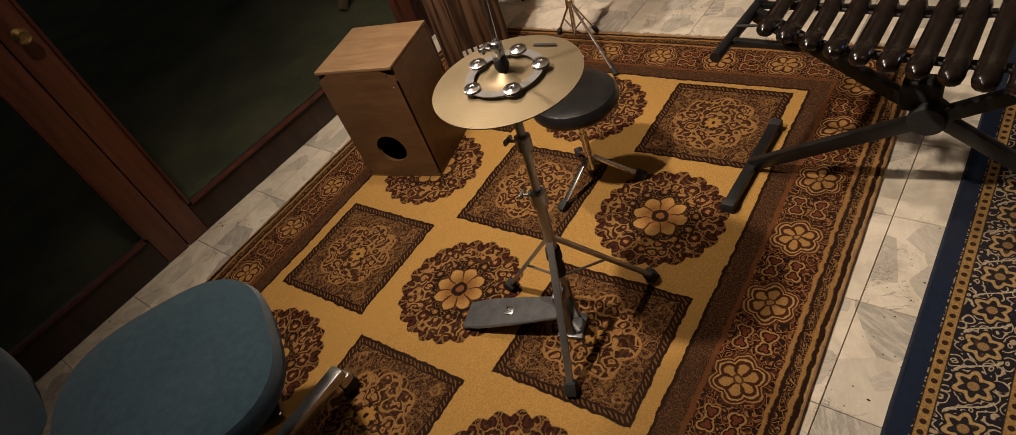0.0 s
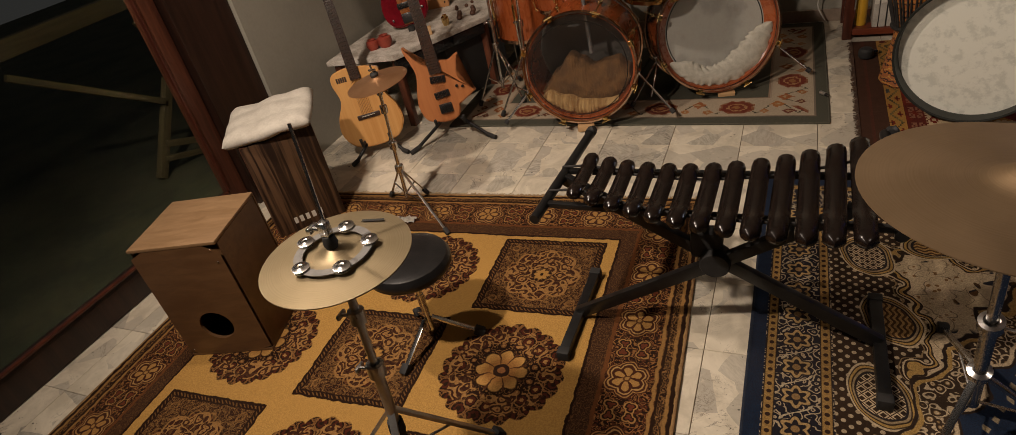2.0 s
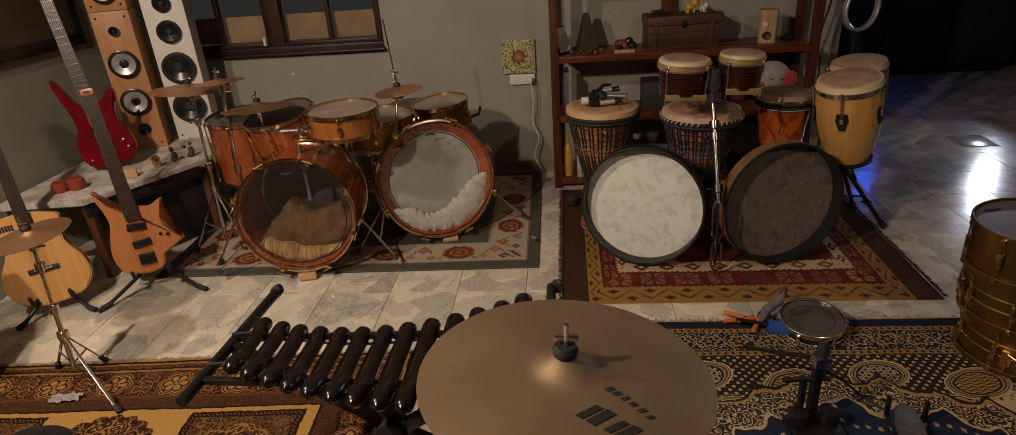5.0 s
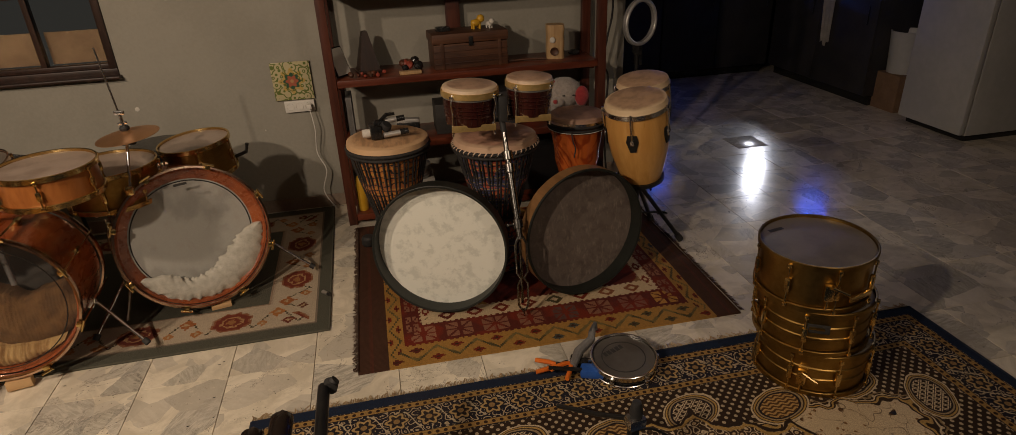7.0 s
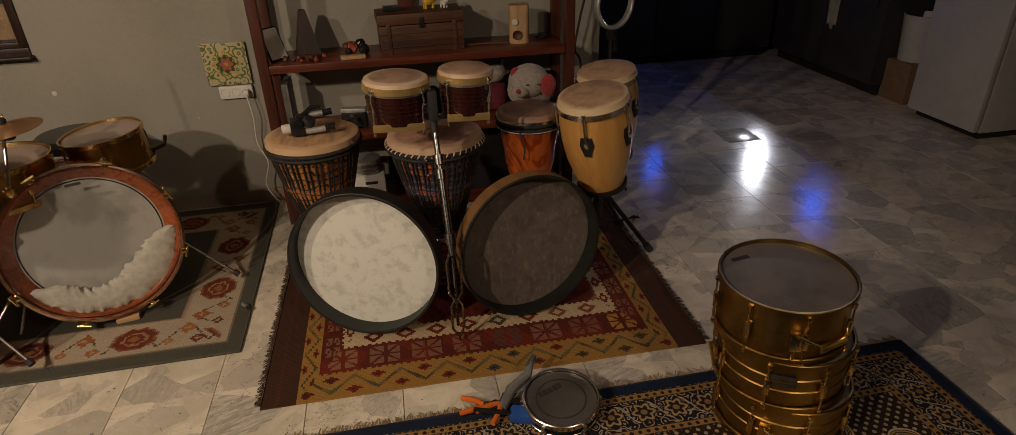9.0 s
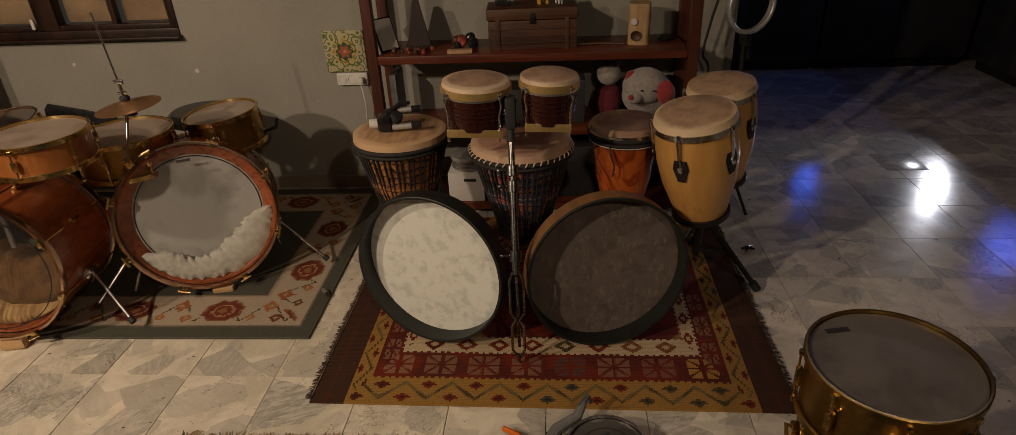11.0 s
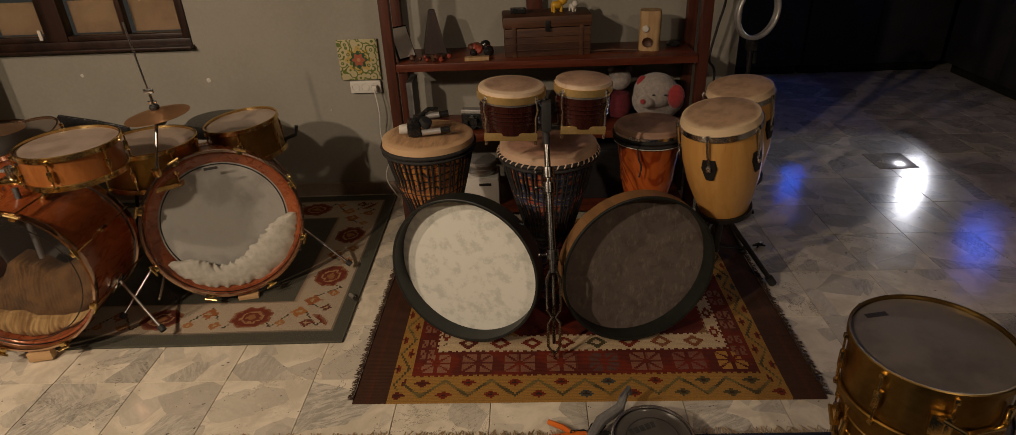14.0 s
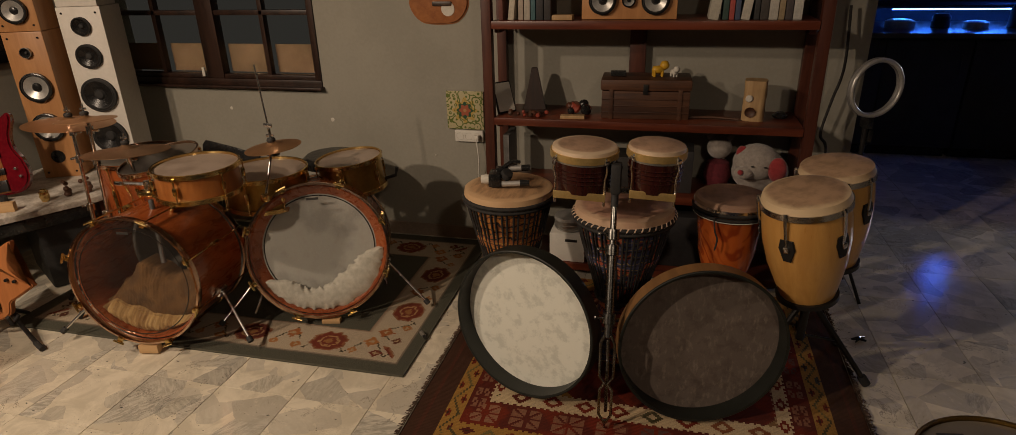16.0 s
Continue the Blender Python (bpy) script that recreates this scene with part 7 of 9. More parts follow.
cymbal("cymbal", "small copper cymbal on a tall rod over the kit", pose(0.288, 3.468, 0.795, 2, -5, 0), 0.112, M["cym_copper"], 0.18, 0.12, "cymbals of the kit")
arm = thing("cymbal_holder", "chrome rod clamped to the bass drum, with a cymbal", "stand", pose(0, 0, 0))
part("rod", tube([(0.266, 3.392, 0.578), (0.286, 3.460, 0.775), (0.288, 3.468, 0.79), (0.285, 3.466, 0.86)], 0.006, None, 10), M["chrome"], arm)
part("holder", box((0.050, 0.026, 0.026), (0.287, 3.465, 0.760), 0.006), M["black_metal"], arm, "black tilter under the cymbal")
part("tall_rod", tube([(0.288, 3.468, 0.79), (0.262, 3.475, 1.11)], 0.0035, None, 8), M["chrome"], arm, "long thin rod")
part("clamp", box((0.028, 0.026, 0.034), (0.266, 3.395, 0.588), 0.006), M["brass"], arm)
part("wing_screw", box((0.036, 0.008, 0.016), (0.284, 3.466, 0.872), 0.003), M["chrome"], arm)
# mount on the bass drum and beater shaft
mt = thing("tom_mount", "chrome tom mount on top of the bass drum", "bracket", pose(-0.11, 3.20, 0.645))
part("plate", box((0.07, 0.05, 0.02), (0, 0, 0.010), 0.006), M["brass"], mt)
part("bar", tube([(-0.09, -0.02, 0.05), (0.0, 0.0, 0.045), (0.12, 0.03, 0.06)], 0.008, None, 10), M["chrome"], mt)
part("post", tube([(0, 0, 0.015), (0, 0, 0.06)], 0.011, None, 12), M["chrome"], mt)
part("wing_screw", box((0.04, 0.008, 0.016), (-0.10, -0.03, 0.052), 0.003), M["chrome"], mt)
part("clamp", box((0.035, 0.03, 0.03), (0.03, 0.005, 0.05), 0.006), M["chrome"], mt)
bt = thing("inner_tube", "grey steel tube that hangs inside a bass drum", "tube", KA)
part("tube", tube([(0.03, 0.296, -0.15), (0.045, 0.03, -0.13)], 0.010, None, 12), M["pedal_grey"], bt)
sn = thing("snare_stand", "chrome snare drum stand", "stand", pose(0.135, 3.60, 0.0075))
part("pole", tube([(0, 0, 0.10), (0, 0, 0.46)], 0.011, None, 12), M["chrome"], sn)
for k in range(3):
    a = radians(120 * k + 20)
    part("arm", tube([(0, 0, 0.44), (0.17 * math.cos(a), 0.17 * math.sin(a), 0.475)], 0.006, None, 8), M["chrome"], sn)
    part("leg", tube([(0, 0, 0.24), (0.2 * math.cos(a), 0.2 * math.sin(a), 0.008)], 0.007, None, 8), M["chrome"], sn)
ts = thing("tom_stand", "chrome stand that holds a tom-tom", "stand", pose(0.43, 3.90, 0.0075))
part("pole", tube([(0, 0, 0.02), (0, 0.02, 0.47)], 0.011, None, 12), M["chrome"], ts)
for k in range(3):
    a = radians(120 * k + 80)
    part("leg", tube([(0, 0, 0.22), (0.18 * math.cos(a), 0.18 * math.sin(a), 0.008)], 0.007, None, 8), M["chrome"], ts)
part("arm", tube([(0, 0.02, 0.46), (0.17, 0.03, 0.52), (0.18, 0.03, 0.56)], 0.008, None, 10), M["black_metal"], ts)
ft = bpy.data.objects["floor_tom"]
for a in (30, 150, 270):
    c, s = math.cos(radians(a)), math.sin(radians(a))
    part("leg", tube([(0.20 * c, 0.20 * s, 0.12), (0.20 * c, 0.20 * s, -0.285)], 0.006, None, 8), M["chrome"], ft)
tt = thing("tom_stand", "chrome stand behind the bass drum that holds a tom-tom", "stand", pose(-0.33, 3.60, 0.0075))
part("pole", tube([(0, 0, 0.02), (0, 0, 0.53)], 0.011, None, 12), M["chrome"], tt)
for k in range(3):
    a = radians(120 * k + 50)
    part("leg", tube([(0, 0, 0.20), (0.17 * math.cos(a), 0.17 * math.sin(a), 0.008)], 0.007, None, 8), M["chrome"], tt)


# ---------- hand drums ----------
M["hide_wood"] = hide("streaked_pale_hide", 0.172, (0.50, 0.30, 0.155), (0.58, 0.38, 0.21), 0.8)
M["hide_pink"] = hide("pinkish_hide", 0.178, (0.44, 0.245, 0.165), (0.56, 0.38, 0.25), 0.2)
M["hide_dull"] = hide("dull_brown_hide", 0.122, (0.36, 0.215, 0.145), (0.38, 0.24, 0.165), 0.3)
M["hide_conga"] = hide("tan_conga_hide", 0.130, (0.46, 0.30, 0.185), (0.62, 0.47, 0.29), 0.2)
M["hide_bongo"] = hide("tan_bongo_hide", 0.100, (0.46, 0.30, 0.20), (0.62, 0.48, 0.33), 0.2)
def djembe(at, r, h, bowl, film, label, cords=30, group="hand drums", collar_z=0.10):
    d = thing("djembe", label, "drum", at, group)
    prof = [(r * 0.62, 0.0), (r * 0.66, 0.01), (r * 0.56, h * 0.16), (r * 0.45, h * 0.34), (r * 0.46, h * 0.40), (r * 0.60, h * 0.54), (r * 0.74, h * 0.68), (r * 0.89, h * 0.84), (r * 0.985, h * 0.985), (r * 0.90, h * 0.985), (r * 0.8, h * 0.7), (r * 0.4, h * 0.4)]
    part("shell", lathe(prof, 48), bowl, d, "cloth-covered bowl" if cords else "swirled orange bowl")
    part("drumhead", lathe([(0, h), (r * 0.93, h), (r * 1.0, h - 0.006), (r * 1.02, h - 0.03)], 48), film, d, "worn hide head")
    part("rim", tube([(r * 1.02 * math.cos(2 * math.pi * k / 48), r * 1.02 * math.sin(2 * math.pi * k / 48), h - 0.035) for k in range(48)], 0.008, None, 8, True), M["cord"], d, "black bound ring")
    part("rim", tube([(r * 1.01 * math.cos(2 * math.pi * k / 48), r * 1.01 * math.sin(2 * math.pi * k / 48), h - 0.052) for k in range(48)], 0.007, None, 8, True), M["cord"], d)
    if cords:
        def rad(z):
            for (r0, z0), (r1, z1) in zip(prof, prof[1:]):
                if z0 <= z <= z1:
                    return r0 + (r1 - r0) * (z - z0) / (z1 - z0)
            return prof[0][0]
        line = tube([(rad(z) + 0.004, 0.0, z) for z in [h * (0.42 + 0.51 * i / 6) for i in range(7)]], 0.0041, None, 6)
        me = mesh("cord", line, M["cord"])
        for k in range(cords):
            ob = new("cord", me)
            ob.parent = d
            ob.matrix_basis = pose(0, 0, 0, 0, 0, 360 * k / cords + (0.7 if k % 2 else -0.7))
        part("waist_ring", tube([(r * 0.52 * math.cos(2 * math.pi * k / 36), r * 0.52 * math.sin(2 * math.pi * k / 36), h * 0.41) for k in range(36)], 0.008, None, 8, True), M["cord"], d)
    return d


djembe(pose(1.252, 3.555, 0.0075), 0.172, 0.642, M["wrap_orange"], M["hide_wood"], "djembe with orange printed cloth and black cords", 46)
dj = djembe(pose(1.706, 3.478, 0.0075), 0.178, 0.630, M["wrap_dark"], M["hide_pink"], "djembe with dark printed cloth, black cords and a warm hide", 54)
o = djembe(pose(2.072, 3.47, 0.0075), 0.122, 0.690, M["flame"], M["hide_dull"], "slim djembe with a glossy orange swirled shell", 0)
part("white_band", lathe([(0.1235, 0.630), (0.128, 0.630), (0.128, 0.640), (0.1235, 0.640)], 40, close=True), M["paper"], o, "thin white band under the rim")
part("hanging_cord", tube(spline([(-0.06, -0.112, 0.64), (-0.055, -0.122, 0.60), (-0.045, -0.124, 0.57), (-0.05, -0.122, 0.53)], 6), 0.003, None, 6), M["cord"], o, "short black cord with a knot")
part("tuning_ring", lathe([(0.123, 0.66), (0.128, 0.66), (0.128, 0.672), (0.123, 0.672)], 40, close=True), M["chrome"], o)

loop = mesh("rim_loop", tube([(0.182, -0.006, 0.588), (0.189, 0, 0.596), (0.182, 0.006, 0.604)], 0.0030, None, 6), M["skin"])
for k in range(46):
    ob = new("rim_loop", loop)
    ob.parent = dj
    ob.matrix_basis = pose(0, 0, 0, 0, 0, 360 * (k + 0.5) / 46)

# folded tripod that lies on the first djembe
tp = thing("mini_tripod", "folded black table tripod with grey legs on a drumhead", "tripod", pose(1.235, 3.535, 0.6505, 0, 0, 8))
part("head", box((0.050, 0.075, 0.055), (-0.028, 0.004, 0.032), 0.010), M["black_gloss"], tp)
part("joint", lathe([(0, 0), (0.021, 0), (0.024, 0.008), (0.021, 0.026), (0, 0.030)], 18), M["rubber"], tp, at=pose(0.010, -0.004, 0.040, 20, 30, 0))
part("lever", tube([(0.0, 0.02, 0.070), (0.03, 0.035, 0.088), (0.065, 0.042, 0.086)], [0.008, 0.009, 0.006], None, 10), M["black_gloss"], tp)
part("head", box((0.05, 0.035, 0.03), (-0.005, 0.03, 0.055), 0.008), M["black_gloss"], tp)
part("grip", lathe([(0, -0.02), (0.017, -0.018), (0.019, 0), (0.017, 0.018), (0, 0.02)], 20), M["paper"], tp, "white knob", pose(-0.065, -0.005, 0.030, 0, 90, 0))
for y, z, t in ((0.035, 0.060, 3), (-0.030, 0.020, -3)):
    leg = part("leg", tube([(0.0, y, z), (0.075, y, z + 0.004)], 0.011, None, 12), M["cone_grey"], tp, "grey tubular leg")
    part("leg_end", tube([(0.07, y, z + 0.004), (0.105, y, z + 0.006)], 0.0125, None, 12), M["black_gloss"], leg)


def conga(at, r, h, label):
    c = thing("conga", label, "drum", at, "hand drums")
    prof = [(r * 0.68, 0), (r * 0.80, h * 0.14), (r * 0.97, h * 0.36), (r * 1.06, h * 0.60), (r * 1.06, h * 0.78), (r * 1.0, h * 0.97), (r * 0.9, h * 0.97), (r * 0.9, h * 0.6), (r * 0.6, 0.0)]
    part("shell", lathe(prof, 48, close=True), M["conga"], c, "honey-coloured wooden shell")
    part("drumhead", lathe([(0, h + 0.012), (r * 0.85, h + 0.012), (r * 1.0, h + 0.006), (r * 1.06, h - 0.016)], 48), M["hide_conga"], c, "pale hide head")
    part("rim", lathe([(r * 1.055, h - 0.034), (r * 1.085, h - 0.034), (r * 1.085, h - 0.014), (r * 1.055, h - 0.014)], 48, close=True), M["chrome"], c, "chrome rim")
    for k in range(5):
        m = pose(0, 0, 0, 0, 0, 72 * k - 62)
        plate = part("lug_plate", outline([(-0.012, 0), (0.012, 0), (0.026, 0.045), (0.020, 0.075), (-0.020, 0.075), (-0.026, 0.045)], 0.006, 0.002, m=pose(r * 1.045, 0, h * 0.52, 90, 0, 90)), M["black_metal"], c, "dark lug plate", m)
        b = tube([(r * 1.09, 0, h * 0.66), (r * 1.13, 0, h * 0.78), (r * 1.13, 0, h - 0.02)], 0.005, None, 8)
        b = tube([(r * 1.13, 0, h - 0.02), (r * 1.10, 0, h - 0.008)], 0.006, b, 8)
        b = box((0.014, 0.018, 0.02), (r * 1.10, 0, h * 0.64), 0.004, b)
        part("tension_hook", b, M["chrome"], plate)
    return c


CF = along((2.325, 3.325, 0.425), (2.264, 3.29, 0.79))
CB = along((2.445, 3.56, 0.44), (2.396, 3.53, 0.805))
conga(CF, 0.124, 0.362, "honey-coloured wooden conga on a black stand")
conga(CB, 0.112, 0.362, "smaller honey-coloured wooden conga on a black stand")
cs = thing("conga_stand", "black folding double conga stand", "stand", pose(0, 0, 0))
part("basket", lathe([(0.085, -0.012), (0.097, -0.012), (0.097, 0.004), (0.085, 0.004)], 36, close=True), M["black_metal"], cs, at=CF)
part("basket", lathe([(0.075, -0.012), (0.088, -0.012), (0.088, 0.004), (0.075, 0.004)], 36, close=True), M["black_metal"], cs, at=CB)
part("post", tube([(2.36, 3.46, 0.16), (2.37, 3.47, 0.44)], 0.015, None, 12), M["black_metal"], cs)
part("bridge", tube([(2.31, 3.40, 0.415), (2.37, 3.47, 0.42), (2.43, 3.50, 0.43)], 0.010, None, 10), M["black_metal"], cs)
for f in ((2.60, 3.445, 0.014), (2.19, 3.40, 0.018), (2.43, 3.80, 0.014), (2.56, 3.70, 0.010)):
    leg = part("leg", tube([(2.365, 3.465, 0.34), f], 0.010, None, 10), M["black_metal"], cs)
    v = (Vector(f) - Vector((2.365, 3.465, 0.34))).normalized()
    part("rubber_foot", tube([Vector(f) - v * 0.03, Vector(f) + v * 0.006], 0.016, None, 10), M["rubber"], leg)
part("brace", tube([(2.36, 3.46, 0.18), (2.49, 3.455, 0.17)], 0.005, None, 8), M["black_metal"], cs)


def bongo(at, r, label):
    c = thing("bongo", label, "drum", at, "hand drums")
    h = 0.134
    part("shell", lathe([(r * 0.90, 0.0), (r * 0.92, 0.02), (r * 0.97, h * 0.6), (r * 0.985, h), (r * 0.9, h), (r * 0.8, 0.0)], 44, close=True), M["bongo"], c, "glossy wine-red shell")
    for z in (0.036, 0.050, 0.064, 0.078):
        q = r * (0.92 + 0.05 * (z - 0.02) / (h * 0.6 - 0.02)) + 0.0006
        part("groove_ring", lathe([(q, z - 0.003), (q + 0.0025, z), (q, z + 0.003)], 44), M["bongo"], c)
    part("drumhead", lathe([(0, h + 0.011), (r * 0.92, h + 0.011), (r * 1.0, h + 0.007), (r * 1.03, h - 0.006)], 44), M["hide_bongo"], c, "pale hide head")
    part("rim", lathe([(r * 1.02, h - 0.026), (r * 1.07, h - 0.026), (r * 1.07, h - 0.004), (r * 1.02, h - 0.004)], 44, close=True), M["brass_satin"], c, "brass rim")
    part("rim_band", lathe([(r * 0.985, h - 0.034), (r * 1.012, h - 0.034), (r * 1.012, h - 0.026), (r * 0.985, h - 0.026)], 44, close=True), M["steel"], c)
    for s in (-1, 1):
        part("bottom_plate", box((r * 1.62, 0.006, 0.026), (0, s * r * 0.84, -0.004), 0.003), M["brass_satin"], c, "flat brass bottom plate")
    for k in range(4):
        a = 90 * k + 45
        b = tube([(r * 1.05, 0, h - 0.008), (r * 1.11, 0, h - 0.03), (r * 1.14, 0, h * 0.62), (r * 1.06, 0, h * 0.40), (r * 1.08, 0, 0.01)], 0.0036, None, 8)
        b = box((0.020, 0.018, 0.014), (r * 1.06, 0, h - 0.020), 0.004, b)
        b = tube([(r * 1.08, 0, 0.01), (r * 1.08, 0, -0.034)], 0.0042, b, 8)
        part("tension_rod", b, M["chrome"], c, at=pose(0, 0, 0, 0, 0, a))
    return c


bongo(pose(1.578, 3.29, 0.762, 1, 2, 0), 0.105, "large wine-red bongo with brass fittings on a stand")
bongo(pose(1.808, 3.268, 0.780, 1, 2, 0), 0.088, "small wine-red bongo with brass fittings on a stand")
bs = thing("bongo_stand", "chrome stand with folded legs that holds the bongos", "stand", pose(0, 0, 0))
B0, B1 = Vector((1.704, 3.03, 0.35)), Vector((1.690, 3.235, 0.80))
pole("pole", B0, B0 + (B1 - B0) * 0.6, 0.013, bs, M["dull_steel"])
pole("pole", B0 + (B1 - B0) * 0.55, B0 + (B1 - B0) * 0.88, 0.010, bs, M["dull_steel"])
pole("post", B0 + (B1 - B0) * 0.84, B0 + (B1 - B0) * 1.0, 0.012, bs, M["rubber"])
for s in (0.12, 0.56, 0.66):
    collar(B0, B1, (B1 - B0).length * s, 0.013, bs, M["dull_steel"])
part("holder", box((0.032, 0.045, 0.100), (1.693, 3.222, 0.818), 0.008), M["rubber"], bs, "black bongo clamp")
part("holder_bar", box((0.12, 0.018, 0.020), (1.693, 3.262, 0.765), 0.004), M["dull_steel"], bs)
part("hook", tube([(1.675, 3.24, 0.83), (1.665, 3.23, 0.86), (1.69, 3.22, 0.875), (1.71, 3.23, 0.85)], 0.004, None, 8), M["black_metal"], bs)
tip = Vector((1.706, 3.005, 0.012))
for x in (-1, 1):
    p = [(1.704 + x * 0.010, 3.028, 0.36), (1.705 + x * 0.022, 3.020, 0.33), (1.705 + x * 0.022, 3.014, 0.21), (1.705 + x * 0.006, 3.012, 0.185), (1.705 + x * 0.020, 3.010, 0.16), (1.705 + x * 0.020, 3.006, 0.065), (1.706 + x * 0.003, 3.004, 0.035)]
    part("folded_leg", tube(p, 0.0048, None, 8), M["dull_steel"], bs, "folded chrome leg strip")
part("folded_leg", tube([(1.704, 3.035, 0.34), (1.706, 3.03, 0.06)], 0.006, None, 8), M["dull_steel"], bs)
part("tip", tube([(1.706, 3.004, 0.045), tip], [0.005, 0.003], None, 8), M["dull_steel"], bs)


def frame_drum(at, r, depth, film, outer, label):
    """Seen from its open side: the rim lies at z = 0, the head at the back."""
    d = thing("frame_drum", label, "drum", at, "frame drums")
    part("frame", lathe([(r, -0.001), (r, -depth), (r - 0.0085, -depth), (r - 0.0085, -depth + 0.003), (r - 0.0042, -depth + 0.003), (r - 0.0042, -0.001)], 80, close=True), outer, d, "bent wooden frame")
    part("lining", lathe([(r - 0.0042, -depth + 0.003), (r - 0.0095, -depth + 0.003), (r - 0.0095, 0.0), (r - 0.002, 0.0015), (r + 0.0004, 0.0), (r + 0.0004, -0.006), (r - 0.0042, -0.001)], 80, close=True), M["frame_black"], d, "dark painted inside")
    part("drumhead", lathe([(0, -depth + 0.002), (r - 0.0088, -depth + 0.002)], 80), film, d)
    notch = part("handle_notch", box((0.07, 0.010, 0.022), (0, r - 0.012, -depth + 0.018), 0.005), M["frame_black"], d, at=pose(0, 0, 0, 0, 0, -24))
    return d


M["frame_black"] = plain("black_green_band", (0.006, 0.008, 0.006), (0.012, 0.014, 0.011), 20, 0.5)
M["frame_brown"] = wood("brown_bent_frame", (0.17, 0.085, 0.032), (0.25, 0.13, 0.05), 7, 0.5, axis=2)


def facing(c, yaw, elev):
    """The pose at c whose z axis points out level at yaw from -y, raised by elev."""
    y, e = radians(yaw), radians(elev)
    n = Vector((math.sin(y) * math.cos(e), -math.cos(y) * math.cos(e), math.sin(e)))
    return Matrix.Translation(c) @ n.to_track_quat("Z", "Y").to_matrix().to_4x4()


frame_drum(facing((1.396, 3.128, 0.291), -18, 5), 0.272, 0.068, M["film_white"], M["frame_black"], "frame drum with a mottled white head, open side out")
frame_drum(facing((2.003, 3.112, 0.292), 13, 4), 0.273, 0.068, M["film_dark"], M["frame_brown"], "frame drum with a dark hide head and brown frame")

# ---------- the stack of brass snare drums ----------
beads = (0.060, 0.100)
g1 = drum("snare_drum", "aged brass snare drum at the bottom of a stack", pose(2.605, 2.455, 0.0125, 0, 0, 12), 0.175, 0.150, M["gold"], M["gold"], M["film_smoke"], 8, "stacked snare drums", M["brass"], beads)
strainer(g1, 0.175, 0.07, 214, M["brass"])
g2 = drum("snare_drum", "aged brass snare drum with a dark plate, in a stack", pose(2.585, 2.462, 0.175, 0.5, -1, -20), 0.173, 0.150, M["gold"], M["gold"], M["film_smoke"], 8, "stacked snare drums", M["brass"], beads, badge=258)
strainer(g2, 0.173, 0.08, 190, M["brass"])
g3 = drum("snare_drum", "aged brass snare drum with a smoky head, on a stack", pose(2.565, 2.470, 0.340, 1.0, -2, 8), 0.169, 0.155, M["gold"], M["gold"], M["film_smoke"], 8, "stacked snare drums", M["brass"], ())
strainer(g3, 0.169, 0.08, 240, M["brass"])
part("butt_plate", box((0.014, 0.09, 0.02), (0.177, 0, 0.05), 0.004), M["brass"], g3, at=pose(0, 0, 0, 0, 0, 275))
part("logo_mark", box((0.055, 0.016, 0.0006), (-0.06, 0.12, 0.1565), 0), M["ink"], g3, "dark printed mark", smooth=False)

# ---------- practice pad with clamps ----------
pd = drum("tom_tom", "shallow drum pad with smoky head and chrome hoop on carpet", pose(1.970, 2.600, 0.013, 4, -3, 20), 0.108, 0.045, M["black_gloss"], M["chrome"], M["film_dim"], 6, "", M["chrome"], category="drum pad")
part("ring_mark", lathe([(0.074, 0.0464), (0.078, 0.0464), (0.078, 0.0468), (0.074, 0.0468)], 48, close=True), M["ink"], pd, "black ring")
for x, w in ((-0.045, 0.012), (-0.028, 0.014), (-0.010, 0.014), (0.008, 0.014), (0.024, 0.012)):
    part("lettering", box((w, 0.020, 0.0006), (x, 0.045, 0.0468), 0), M["ink"], pd, "dark print", smooth=False)


def spring_clamp(at, label):
    c = thing("spring_clamp", label, "clamp", at)
    for s in (-1, 1):
        part("jaw", tube([(0, 0, 0.018), (0.035, 0.016 * s, 0.020), (0.075, 0.010 * s, 0.018)], [0.008, 0.010, 0.006], None, 8), M["black_gloss"], c)
        part("handle", tube([(0, 0, 0.018), (-0.04, 0.022 * s, 0.020), (-0.10, 0.042 * s, 0.018)], [0.009, 0.011, 0.010], None, 8), M["orange_plastic"], c, "orange handle")
    part("spring", lathe([(0.004, 0.008), (0.011, 0.008), (0.011, 0.028), (0.004, 0.028)], 16, close=True), M["chrome"], c)
    return c


spring_clamp(pose(1.745, 2.650, 0.012, 0, 0, -12) @ Matrix.Scale(0.8, 4), "black spring clamp with orange handles on the carpet")
spring_clamp(pose(1.790, 2.645, 0.020, 8, 0, 40) @ Matrix.Scale(0.8, 4), "black spring clamp with orange handles on the carpet")
bc = thing("bar_clamp", "blue and black bar clamp on the carpet", "clamp", pose(1.865, 2.575, 0.014, 0, 0, 160))
part("grip", box((0.12, 0.05, 0.035), (0, 0, 0.018), 0.012), M["blue_plastic"], bc, "blue grip")
part("bar", box((0.24, 0.014, 0.008), (0.05, 0.01, 0.03), 0.002), M["black_metal"], bc)
part("trigger", box((0.06, 0.02, 0.03), (-0.02, -0.035, 0.018), 0.008), M["black_gloss"], bc)
ca = thing("clamp_arm", "grey cast drum clamp on the carpet", "clamp", pose(1.850, 2.690, 0.014, 0, 0, 48))
